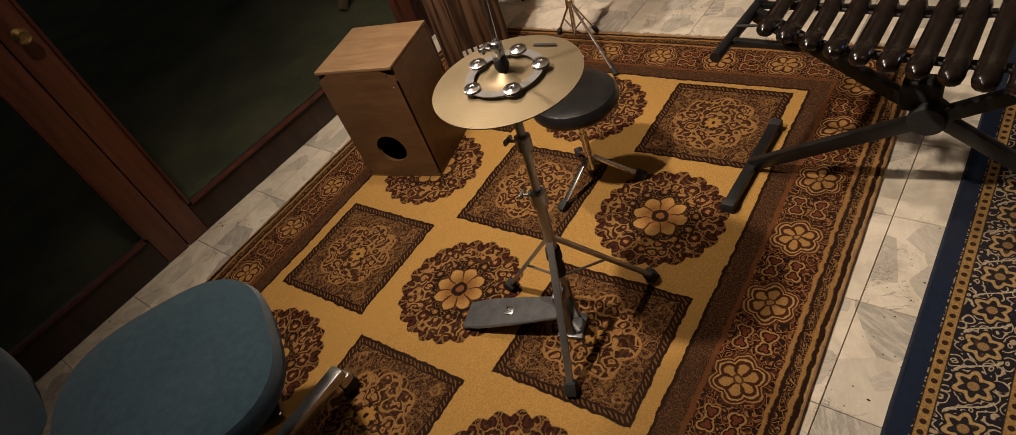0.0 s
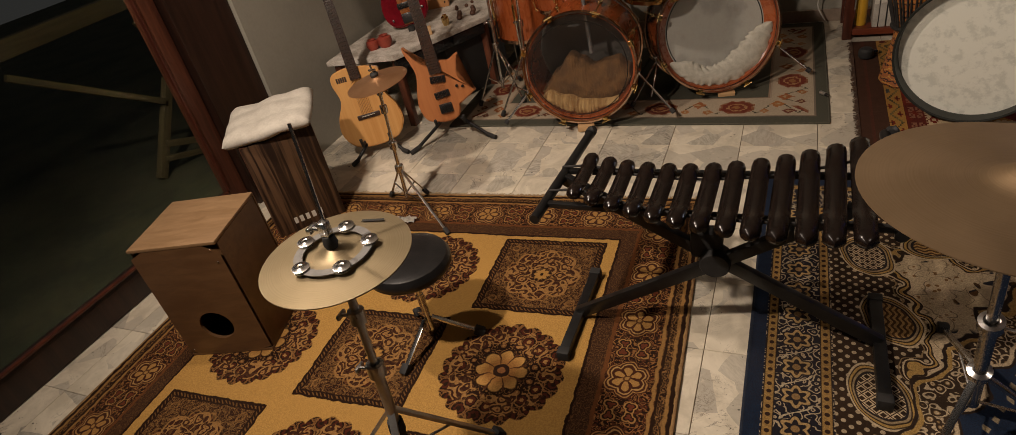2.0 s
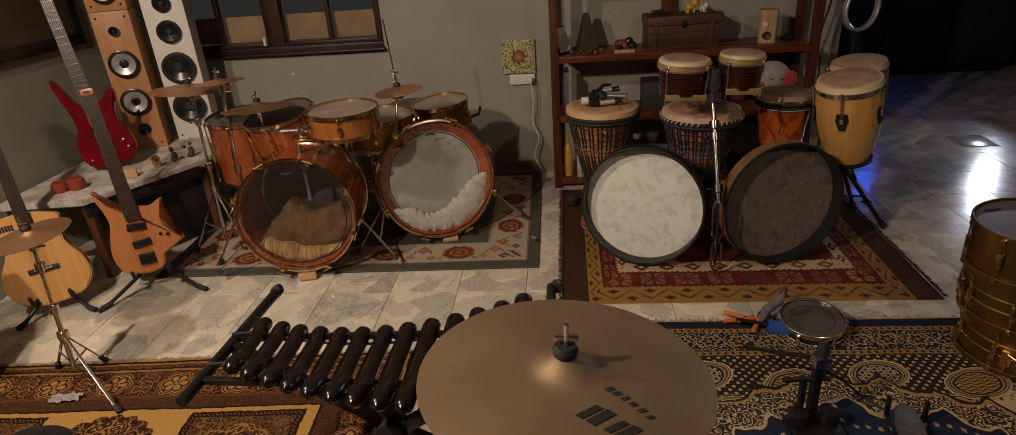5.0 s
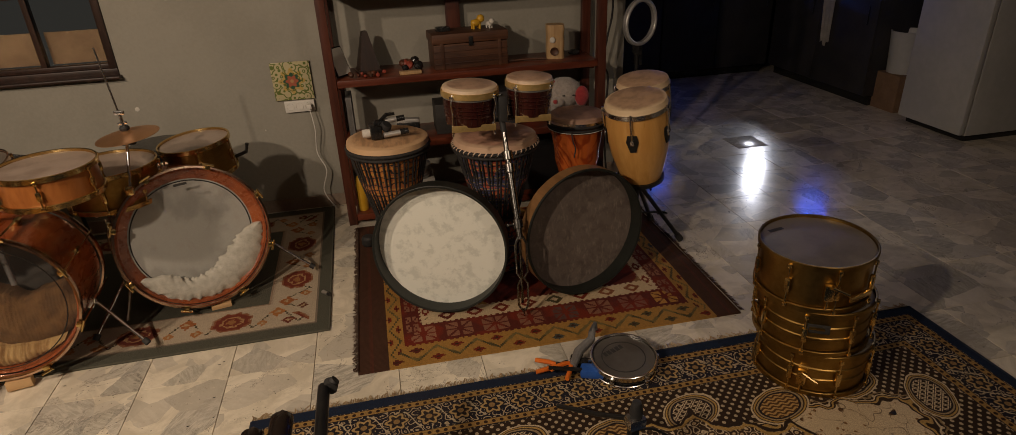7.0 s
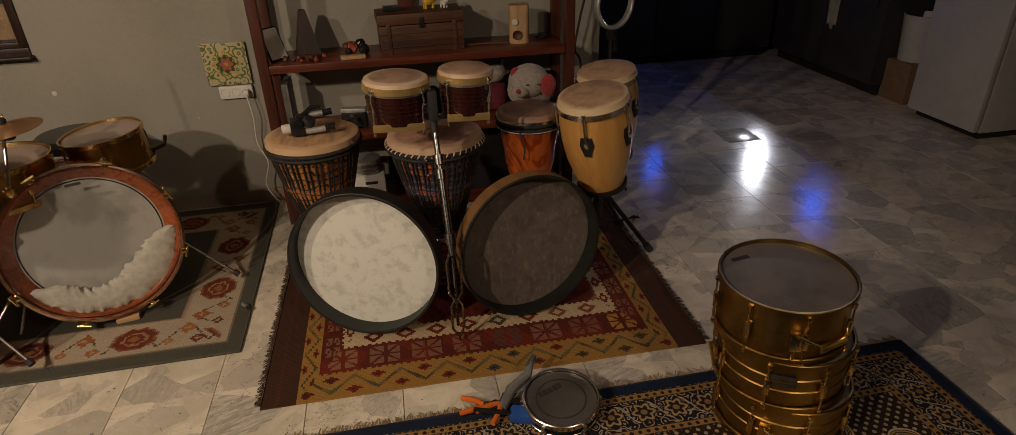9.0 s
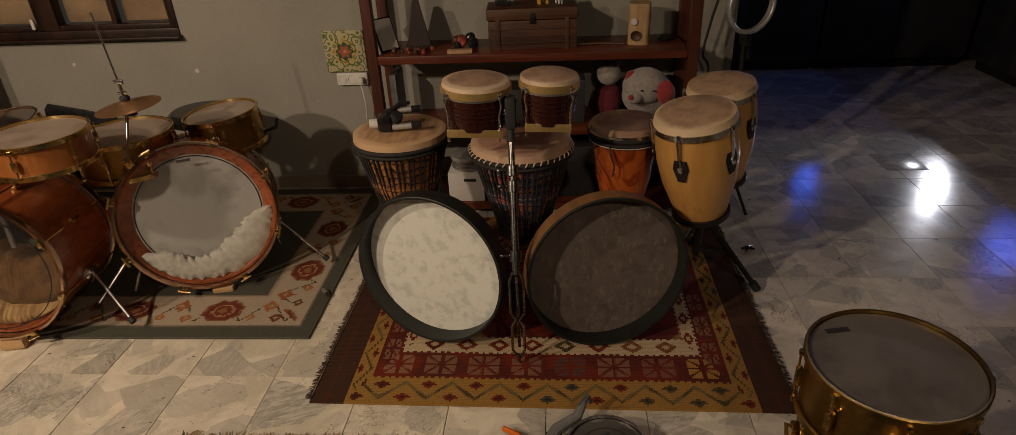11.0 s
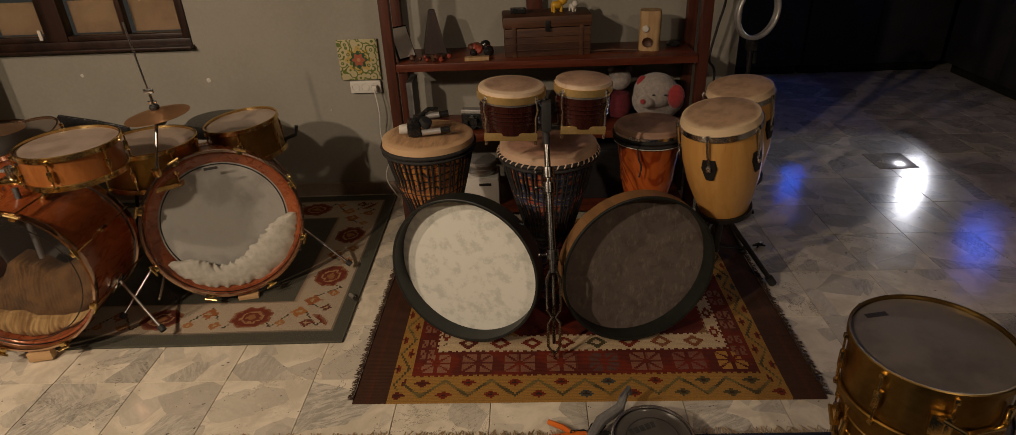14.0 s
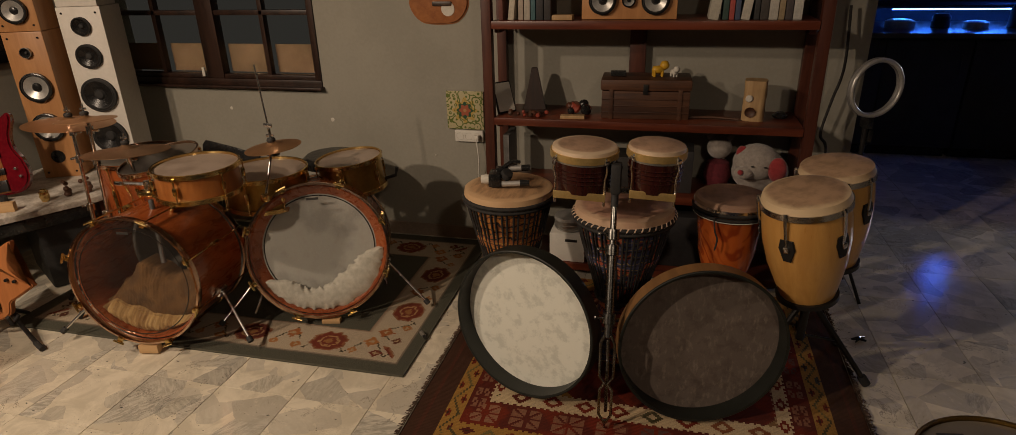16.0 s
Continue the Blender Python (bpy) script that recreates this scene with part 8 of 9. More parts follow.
part("arm", tube([(-0.09, 0, 0.016), (-0.02, 0.01, 0.03), (0.05, -0.01, 0.045), (0.09, 0.0, 0.065)], [0.014, 0.018, 0.016, 0.011], None, 10), M["grey_plastic"], ca)
part("jaw", tube([(0.07, 0, 0.06), (0.11, 0.0, 0.075), (0.12, 0.0, 0.045)], [0.010, 0.009, 0.007], None, 8), M["pedal_grey"], ca)
part("knob", lathe([(0, 0), (0.016, 0), (0.016, 0.02), (0, 0.02)], 10), M["black_gloss"], ca, at=pose(-0.05, -0.03, 0.008))

# kick pedal and second floor stand on the blue carpet
kp = thing("pedal_stand", "black pedal stand with slanting rods on the blue carpet", "stand", pose(1.80, 2.075, 0.0125, 0, 0, 8))
part("base", box((0.15, 0.11, 0.018), (0, 0, 0.009), 0.006), M["black_metal"], kp)
for x in (-0.048, 0.048):
    part("weight", lathe([(0, 0.018), (0.030, 0.018), (0.032, 0.024), (0.030, 0.062), (0.018, 0.070), (0, 0.070)], 20), M["black_gloss"], kp, at=pose(x, 0.012, 0))
part("upright", box((0.026, 0.026, 0.235), (0, 0.03, 0.135), 0.006), M["black_metal"], kp)
part("upright", box((0.016, 0.020, 0.16), (-0.038, 0.03, 0.10), 0.004), M["black_metal"], kp)
part("clamp", box((0.050, 0.040, 0.034), (0.004, 0.03, 0.235), 0.008), M["chrome"], kp, "chrome clamp")
part("knob", lathe([(0, 0), (0.016, 0.002), (0.019, 0.016), (0.012, 0.050), (0, 0.054)], 18), M["rubber"], kp, at=pose(0.006, 0.03, 0.250))
part("axle", tube([(-0.10, 0.03, 0.175), (0.04, 0.03, 0.165)], 0.008, None, 10), M["black_metal"], kp)
part("rod", tube([(0.0, 0.03, 0.245), (-0.05, 0.14, 0.185), (-0.10, 0.30, 0.10)], 0.0075, None, 10), M["black_metal"], kp, "long slanting rod")
part("cable", tube(spline([(0.02, 0.03, 0.20), (0.12, 0.10, 0.10), (0.22, 0.10, 0.008), (0.28, -0.02, 0.005)], 8), 0.004, None, 8), M["cord"], kp, "thin black cable")
fp = thing("foot_pedal", "grey cast foot pedal lying on the blue carpet", "pedal", pose(2.055, 2.02, 0.0125, 0, 0, -14))
part("base_plate", box((0.085, 0.26, 0.010), (0, 0, 0.005), 0.004), M["black_metal"], fp)
part("foot_board", outline([(-0.034, -0.12), (0.034, -0.12), (0.040, 0.04), (0.026, 0.115), (0.0, 0.13), (-0.026, 0.115), (-0.040, 0.04)], 0.012, 0.004, m=pose(0, 0, 0.022, 4)), M["pedal_grey"], fp, "ribbed grey foot board")
for y in (-0.07, -0.03, 0.01, 0.05):
    part("rib", box((0.056, 0.008, 0.004), (0, y, 0.0355 + y * 0.07), 0.001), M["pedal_grey"], fp)
for x in (-0.05, 0.05):
    part("upright", box((0.012, 0.02, 0.075), (x, 0.10, 0.045), 0.004), M["black_metal"], fp)


# ---------- window and wall fittings ----------
def window():
    x0, x1, z0, z1 = WIN
    y = BACK + 0.03
    w = tagged(new("window_1"), "dark brown wooden casement window with small panes", "window", kind="structure")
    f = 0.036
    for a, c, s, t in (((x0 + x1) / 2, z0 + f / 2, x1 - x0, f), ((x0 + x1) / 2, z1 - f / 2, x1 - x0, f), (x0 + f / 2, (z0 + z1) / 2, f, z1 - z0 - 2 * f), (x1 - f / 2, (z0 + z1) / 2, f, z1 - z0 - 2 * f)):
        part("window_frame", box((s, 0.08, t), (a, y, c), 0.004), M["post_wood"], w)
    part("window_sill", box((x1 - x0 + 0.02, 0.10, 0.014), ((x0 + x1) / 2, y - 0.026, z0 - 0.005), 0.004), M["post_wood"], w)
    mid = (x0 + x1) / 2
    part("window_frame", box((0.11, 0.06, z1 - z0 - 2 * f), (mid, y, (z0 + z1) / 2), 0.004), M["post_wood"], w, "meeting stiles")
    for a, c in ((x0 + f, mid - 0.055), (mid + 0.055, x1 - f)):
        m = (a + c) / 2
        part("bottom_rail", box((c - a, 0.05, 0.024), (m, y, z0 + f + 0.012), 0.004), M["post_wood"], w)
        part("glazing_bar", box((0.026, 0.04, z1 - z0 - 2 * f), (m, y, (z0 + z1) / 2), 0.003), M["post_wood"], w)
        rows = [z0 + f + 0.024, 1.225, 1.60, z1 - f]
        for z in rows[1:-1]:
            part("glazing_bar", box((c - a, 0.04, 0.026), (m, y, z), 0.003), M["post_wood"], w)
        for p, q in ((a, m - 0.013), (m + 0.013, c)):
            for s, t in zip(rows, rows[1:]):
                ob = part("pane", box((q - p - 0.004, 0.004, t - s - 0.004), ((p + q) / 2, y, (s + t) / 2), 0), M["glass"], w, smooth=False)
                ob.visible_shadow = False
            part("board", box((q - p - 0.01, 0.006, 0.155), ((p + q) / 2, y + 0.05, z0 + f + 0.104), 0.001), M["cardboard"], w, "tan board behind the pane", smooth=False)
    part("latch", box((0.018, 0.012, 0.05), (mid - 0.07, y - 0.035, 0.905), 0.004), M["paper"], w, "small pale latch")


window()
slab("baseboard", (OPEN_X + 1.62, 0.012, 0.07), ((OPEN_X - 1.62) / 2, BACK - 0.006, 0.035), plain("stone_skirting", (0.25, 0.19, 0.145), (0.33, 0.26, 0.20), 8, 0.5), "dark stone skirting along the wall", "baseboard", 0.002)
wt = thing("wall_tile", "glazed ceramic tile with a round flower on the wall", "tile", pose(0.803, BACK - 0.010, 0.736, 0, 0, 0))
part("tile", box((0.200, 0.012, 0.200), (0, 0, 0), 0.003), ornament(), wt)
so = thing("wall_socket", "white triple wall socket with a cable plugged in", "socket", pose(0.820, BACK - 0.012, 0.600, 0, 0, 0))
part("plate", box((0.155, 0.022, 0.062), (0, 0, 0), 0.006), M["socket_white"], so)
for x in (-0.048, 0, 0.048):
    part("outlet", lathe([(0.019, 0), (0.019, 0.002), (0.016, -0.006), (0, -0.006)], 24), M["paper"], so, at=pose(x, -0.0115, 0, 90))
part("plug", box((0.026, 0.035, 0.026), (0.050, -0.028, 0), 0.007), M["socket_white"], so)
part("cable", tube(spline([(0.050, -0.045, -0.005), (0.062, -0.05, -0.12), (0.050, -0.03, -0.26), (0.085, -0.05, -0.36), (0.055, -0.06, -0.48), (0.11, -0.08, -0.585)], 8), 0.0035, None, 8), M["socket_white"], so, "thin white cable")
for k, (x, z, s) in enumerate(((0.02, 0.655, 0.012), (-0.62, 0.70, 0.010), (0.62, 0.48, 0.006))):
    single("paint_chip", lathe([(0, 0), (s, 0), (s * 0.6, 0.0015), (0, 0.002)], 7), M["paper"], pose(x, BACK - 0.0005, z, 90, 0, 20 * k), "small chip in the wall paint", "paint chip")


def hung_guitar(at):
    g = thing("guitar", "amber acoustic guitar hung on the wall", "guitar", at)
    shape = [(0, 0), (0.10, 0.015), (0.155, 0.09), (0.14, 0.18), (0.10, 0.24), (0.115, 0.32), (0.09, 0.385), (0, 0.40), (-0.09, 0.385), (-0.115, 0.32), (-0.10, 0.24), (-0.14, 0.18), (-0.155, 0.09), (-0.10, 0.015)]
    part("body", guitar_body(shape, 0.05, 0.008), M["shell_orange"], g, "amber body")
    part("bridge", box((0.10, 0.022, 0.010), (0.02, 0.10, 0.004), 0.004), M["fretboard"], g)
    part("pick_guard", lathe([(0, 0), (0.035, 0), (0.034, 0.002), (0, 0.002)], 24), M["paper"], g, at=pose(0.05, 0.075, 0.0005))
    guitar_neck(g, 0.30, 0.80, 0.055, 0.044, 18, 0.012, M["fretboard"])
    return g


hung_guitar(pose(0.69, BACK - 0.012, 1.165, 90, 0, 0))


# ---------- bookcase ----------
SX0, SX1, SY0, SY1 = 1.000, 2.435, 4.100, 4.405


def bookcase():
    s = thing("bookcase", "tall red-brown wooden bookcase, half full", "shelf", pose(0, 0, 0))
    for x in (SX0 + 0.0225, SX1 - 0.0225):
        for y in (SY0 + 0.0225, SY1 - 0.0225):
            part("post", box((0.045, 0.045, 2.05), (x, y, 1.025), 0.003), M["red_wood_z"], s, "upright post")
    for z in (0.060, 0.44, 0.780, 1.212, 1.66):
        part("shelf_board", box((SX1 - SX0 - 0.094, SY1 - SY0, 0.024), ((SX0 + SX1) / 2, (SY0 + SY1) / 2, z - 0.012), 0.003), M["red_wood"], s, "shelf board")
        part("shelf_lip", box((SX1 - SX0 - 0.094, 0.018, 0.034), ((SX0 + SX1) / 2, SY0 + 0.006, z - 0.018), 0.003), M["red_wood"], s, "front edge strip")
        for x in (SX0 + 0.06, SX1 - 0.06):
            part("bracket", box((0.03, 0.20, 0.03), (x, (SY0 + SY1) / 2, z - 0.042), 0.006), M["red_wood"], s)
    part("middle_post", box((0.075, 0.03, 0.40), (1.675, SY1 - 0.02, 0.98), 0.003), M["red_wood_z"], s, "middle back post")
    part("middle_post", box((0.075, 0.03, 0.40), (1.675, SY1 - 0.02, 1.425), 0.003), M["red_wood_z"], s)
    return s


bookcase()


def book(at, w, h, d, tint, label, lean=0.0):
    m = plain("book_cover", tint, tuple(min(1, c * 1.4 + 0.01) for c in tint), 20, 0.55)
    o = thing("book", label, "book", at @ pose(0, 0, 0, 0, lean, 0))
    part("cover", box((w, d, h), (0, 0, h / 2), 0.002), m, o)
    part("pages", box((w * 0.8, d * 0.98, h * 0.97), (0, 0.004, h / 2), 0.0005), M["paper"], o)
    part("spine_band", box((w * 0.86, 0.001, h * 0.12), (0, -d / 2 - 0.0004, h * 0.7), 0), M["paper"], o, smooth=False)
    return o


random.seed(4)
x = 1.075
for k, (w, h, tint, lab) in enumerate(((0.020, 0.20, (0.10, 0.03, 0.02), "dark red book"), (0.026, 0.21, (0.40, 0.36, 0.28), "pale book"), (0.022, 0.19, (0.30, 0.25, 0.20), "tan book"), (0.026, 0.20, (0.33, 0.30, 0.25), "pale worn book"), (0.020, 0.18, (0.04, 0.10, 0.11), "teal book"), (0.030, 0.19, (0.02, 0.02, 0.022), "black book"), (0.030, 0.19, (0.025, 0.022, 0.022), "black book"))):
    book(pose(x + w / 2, 4.20, 1.213), w, h, 0.15, tint, lab + " upright on the shelf", 6 if k == 1 else 0)
    x += w + (0.022 if k in (0, 1) else 0.004)
x = 1.965
for k, (w, h, tint, lab) in enumerate(((0.040, 0.15, (0.36, 0.34, 0.28), "pale thick book"), (0.022, 0.17, (0.03, 0.06, 0.05), "dark green book"), (0.020, 0.18, (0.32, 0.06, 0.05), "red book"), (0.020, 0.17, (0.05, 0.07, 0.12), "blue book"), (0.034, 0.18, (0.42, 0.40, 0.34), "white book"), (0.02, 0.16, (0.03, 0.03, 0.03), "black book"), (0.03, 0.19, (0.05, 0.045, 0.04), "dark book"), (0.034, 0.19, (0.40, 0.38, 0.33), "white book"), (0.022, 0.18, (0.26, 0.20, 0.12), "tan book"), (0.026, 0.17, (0.06, 0.05, 0.05), "dark book"), (0.034, 0.18, (0.42, 0.41, 0.37), "white book"))):
    book(pose(x + w / 2, 4.21, 1.213), w, h, 0.15, tint, lab + " upright on the shelf", 7 if k in (0, 4) else 0)
    x += w + (0.016 if k in (0, 4) else 0.003)
bx = thing("centre_speaker", "long wooden loudspeaker with two cones on the shelf", "speaker", pose(1.64, 4.15, 1.213))
part("cabinet", box((0.40, 0.20, 0.15), (0, 0.10, 0.075), 0.006), M["speaker_wood"], bx)
for xx, r in ((-0.11, 0.058), (0.11, 0.058), (0, 0.028)):
    driver(bx, r, pose(xx, -0.0135, 0.078, 90), M["cone_grey"], M["black_gloss"])
single("wooden_bar", box((0.09, 0.05, 0.022), (0, 0, 0.011), 0.004), M["pale_carving"], pose(1.36, 4.14, 1.213), "pale wooden bar on the shelf", "block")

# middle shelf
ZS = 0.7805
pf = thing("picture_frame", "dark framed photo card that leans on the shelf", "picture frame", pose(1.085, 4.20, ZS, 0, -22, -42))
part("frame", box((0.012, 0.10, 0.15), (0, 0, 0.076), 0.002), M["black_gloss"], pf)
part("card", box((0.002, 0.088, 0.136), (0.007, 0, 0.076), 0), M["paper"], pf, "pale grey card", smooth=False)
mn = thing("metronome", "dark wooden pyramid metronome on the shelf", "metronome", pose(1.205, 4.27, ZS, 0, 0, 12))
b = bmesh.new()
lo = [b.verts.new((x * 0.055, y * 0.055, 0)) for x, y in ((-1, -1), (1, -1), (1, 1), (-1, 1))]
hi = [b.verts.new((x * 0.014, y * 0.014, 0.205)) for x, y in ((-1, -1), (1, -1), (1, 1), (-1, 1))]
for k in range(4):
    b.faces.new((lo[k], lo[(k + 1) % 4], hi[(k + 1) % 4], hi[k]))
b.faces.new(lo[::-1])
b.faces.new(hi)
bmesh.ops.bevel(b, geom=b.edges[:], offset=0.003, segments=2, affect="EDGES")
part("case", b, M["post_wood"], mn)
part("base", box((0.12, 0.12, 0.016), (0, 0, 0.008), 0.003), M["post_wood"], mn)


def trinket(at, n, spread, size, tints, seed, label):
    """A small heap of beads and shells."""
    random.seed(seed)
    o = thing("trinkets", label, "trinkets", at)
    for k in range(n):
        r = size * random.uniform(0.6, 1.2)
        c = (random.uniform(-spread, spread), random.uniform(-0.03, 0.03), r * 0.8 + random.uniform(0, size))
        part("bead", lathe([(0, -r), (r * 0.85, -r * 0.45), (r, 0.1 * r), (r * 0.6, r * 0.75), (0, r * 0.9)], 10), M[tints[k % len(tints)]], o, at=pose(*c, random.uniform(-60, 60), random.uniform(-60, 60), 0))
    return o


trinket(pose(1.20, 4.155, ZS), 14, 0.085, 0.012, ("carved_wood", "pot_red", "dark_wood"), 1, "string of brown beads and shells on the shelf")
trinket(pose(1.415, 4.24, ZS), 12, 0.050, 0.022, ("black_gloss", "pot_red", "dark_wood"), 2, "dark knotted ornament on the shelf")
single("wooden_bar", box((0.11, 0.035, 0.016), (0, 0, 0.008), 0.003), M["pale_carving"], pose(1.41, 4.135, ZS, 0, 0, 4), "pale wooden bar on the shelf edge", "block")


def chest():
    c = thing("wooden_chest", "old carved dark wooden chest on the shelf", "chest", pose(1.725, 4.26, ZS, 0, 0, 3))
    w, d, h = 0.385, 0.19, 0.125
    part("body", box((w, d, h), (0, 0, h / 2), 0.005), M["carved_wood"], c)
    part("lid", box((w + 0.012, d + 0.012, 0.050), (0, 0, h + 0.027), 0.010), M["carved_wood"], c, "thick carved lid")
    for z in (0.03, 0.06, 0.09):
        part("moulding", box((w + 0.002, 0.005, 0.006), (0, -d / 2 - 0.001, z), 0.002), M["carved_wood"], c)
    part("hasp", box((0.022, 0.006, 0.045), (0, -d / 2 - 0.008, h + 0.01), 0.002), M["black_metal"], c)
    for x in (-0.15, 0.15):
        part("strap", box((0.018, 0.004, h + 0.03), (x, -d / 2 - 0.003, h / 2 + 0.012), 0.001), M["carved_wood"], c)


chest()
single("small_box", box((0.070, 0.05, 0.022), (0, 0, 0.011), 0.004), M["black_gloss"], pose(1.60, 4.25, ZS + 0.1785, 0, 0, 5), "small black box on the chest", "box")


def toy_lion(at, tint, mane, s, label):
    """A small plain four-legged toy."""
    o = None
    o = lathe([(0, -0.03), (0.016, -0.022), (0.019, 0.0), (0.016, 0.024), (0, 0.030)], 14, pose(0, 0, 0.030, 0, 90, 0), o)
    for x in (-0.018, 0.018):
        for y in (-0.010, 0.010):
            o = tube([(x, y, 0.026), (x, y, 0.0)], [0.007, 0.006], o, 8)
    o = lathe([(0, -0.022), (0.018, -0.012), (0.022, 0.002), (0.014, 0.018), (0, 0.022)], 14, pose(0.030, 0, 0.048), o)
    bmesh.ops.scale(o, vec=(s, s, s), verts=o.verts)
    return single("toy_animal", o, M[tint], at, label, "toy", angle=70)


toy_lion(pose(1.775, 4.25, ZS + 0.1785, 0, 0, 20), "yellow_plastic", "pot_red", 0.98, "small yellow toy animal on the chest")
toy_lion(pose(1.845, 4.25, ZS + 0.1785, 0, 0, -60), "paper", "paper", 0.7, "small white toy animal on the chest")


def carved_holder(at):
    c = thing("wooden_holder", "pale carved wooden candle holder with a hollow", "holder", at)
    b = bmesh.new()
    rows = []
    for k in range(9):
        z = 0.175 * k / 8
        rows.append([b.verts.new(((0.047 + 0.006 * noise.noise(Vector((a * 1.3, z * 22, 1)))) * math.copysign(abs(math.cos(a)) ** 0.5, math.cos(a)), (0.043 + 0.006 * noise.noise(Vector((a * 1.3, z * 22, 5)))) * math.copysign(abs(math.sin(a)) ** 0.5, math.sin(a)), z)) for a in [2 * math.pi * j / 24 for j in range(24)]])
    for lo, hi in zip(rows, rows[1:]):
        for j in range(24):
            b.faces.new((lo[j], lo[(j + 1) % 24], hi[(j + 1) % 24], hi[j]))
    b.faces.new(rows[0][::-1])
    b.faces.new(rows[-1])
    part("block", b, M["pale_carving"], c)
    part("hollow", lathe([(0.020, 0.0), (0.022, 0.004), (0.014, -0.002), (0, -0.004)], 20), M["carved_wood"], c, "round dark hollow", pose(-0.012, -0.048, 0.042, 90))
    part("shell_chip", lathe([(0, 0), (0.016, 0.0), (0.012, 0.006), (0, 0.008)], 12), M["paper"], c, at=pose(-0.02, -0.046, 0.10, 90))


carved_holder(pose(2.195, 4.235, ZS, 0, 0, -8))
single("stone", lathe([(0, 0), (0.03, 0.004), (0.034, 0.014), (0.02, 0.026), (0, 0.028)], 14), M["black_gloss"], pose(2.315, 4.28, ZS), "small black stone on the shelf", "stone")
single("stick", tube([(-0.12, 0, 0.008), (0.0, 0.01, 0.009), (0.10, -0.01, 0.008)], 0.006, None, 8), M["carved_wood"], pose(2.03, 4.20, ZS), "thin dark stick on the shelf", "stick")

# below: camera, toys, boxes
cm = thing("camera_body", "old black and silver film camera on the lower shelf", "camera", pose(1.375, 4.20, 0.4405, 0, 0, -10))
part("body", box((0.12, 0.045, 0.075), (0, 0, 0.0375), 0.010), M["black_gloss"], cm)
part("top_plate", box((0.12, 0.046, 0.020), (0, 0, 0.085), 0.006), M["cone_grey"], cm, "silver top plate")
part("lens", lathe([(0.028, 0), (0.028, 0.035), (0.020, 0.035), (0.018, 0.020), (0, 0.020)], 24), M["black_gloss"], cm, at=pose(0, -0.022, 0.040, 90))


def plush_dog(at):
    """A plush toy with long ears, plain in shape."""
    o = thing("plush_toy", "white plush dog with pink ears on the lower shelf", "toy", at)
    ball = lambda r, c, s: lathe([(r * math.sin(math.pi * k / 12), -r * math.cos(math.pi * k / 12)) for k in range(13)], 24, Matrix.Translation(c) @ Matrix.Diagonal((*s, 1)))
    part("body", ball(0.11, (0, 0.02, 0.10), (1.15, 0.8, 0.95)), M["plush_white"], o)
    part("head", ball(0.095, (-0.02, -0.035, 0.160), (1.10, 0.9, 0.90)), M["plush_white"], o)
    part("snout", ball(0.038, (-0.07, -0.105, 0.125), (1.1, 0.9, 0.8)), M["plush_white"], o)
    part("nose", ball(0.013, (-0.085, -0.137, 0.135), (1, 1, 1)), M["plush_red"], o)
    part("ear", ball(0.055, (0.070, -0.105, 0.150), (0.72, 0.4, 1.05)), M["plush_red"], o, "long pink ear")
    part("ear", ball(0.040, (-0.085, -0.05, 0.200), (0.7, 0.5, 0.9)), M["plush_red"], o, "long pink ear")
    for x in (-0.035, 0.02):
        part("eye", ball(0.007, (x, -0.123, 0.162), (1.3, 0.6, 0.5)), M["ink"], o)
    return o


plush_dog(pose(2.255, 4.235, 0.4405, 0, 0, -6) @ Matrix.Scale(0.97, 4))
pb = thing("plush_toy", "grey-white plush bear behind the dog", "toy", pose(2.075, 4.30, 0.4405))
part("body", lathe([(0, 0), (0.05, 0.01), (0.065, 0.06), (0.05, 0.12), (0, 0.14)], 24), M["plush_maroon"], pb, "maroon body")
part("head", lathe([(0.055 * math.sin(math.pi * k / 12), 0.19 - 0.055 * math.cos(math.pi * k / 12)) for k in range(13)], 24), M["plush_white"], pb)
for x in (-0.04, 0.04):
    part("ear", lathe([(0.018 * math.sin(math.pi * k / 8), -0.018 * math.cos(math.pi * k / 8)) for k in range(9)], 14, pose(x, 0, 0.238)), M["plush_white"], pb)
bw = thing("tin", "shallow round silver tin on a white box", "tin", pose(1.395, 4.19, 0.2155))
part("body", lathe([(0, 0), (0.070, 0), (0.072, 0.004), (0.072, 0.058), (0, 0.058)], 36), M["steel"], bw)
part("lid", lathe([(0, 0.070), (0.060, 0.070), (0.074, 0.066), (0.076, 0.050), (0.073, 0.050), (0.072, 0.060), (0, 0.060)], 36), M["cone_grey"], bw, "pale pressed lid")
for z in (0.012, 0.030):
    part("bead", lathe([(0.072, z - 0.003), (0.0755, z), (0.072, z + 0.003)], 36), M["steel"], bw)
wb = thing("storage_box", "white plastic storage box with a dark handle slot", "box", pose(1.395, 4.19, 0.0605))
part("body", box((0.175, 0.16, 0.150), (0, 0, 0.075), 0.008), M["socket_white"], wb)
part("handle_slot", box((0.06, 0.004, 0.014), (0.02, -0.0805, 0.115), 0.002), M["ink"], wb)
yb = thing("bottle", "yellow plastic bottle on the bottom shelf", "bottle", pose(1.085, 4.165, 0.0605))
part("body", lathe([(0, 0), (0.026, 0), (0.028, 0.01), (0.028, 0.15), (0.018, 0.19), (0.010, 0.20)], 24), M["yellow_plastic"], yb)
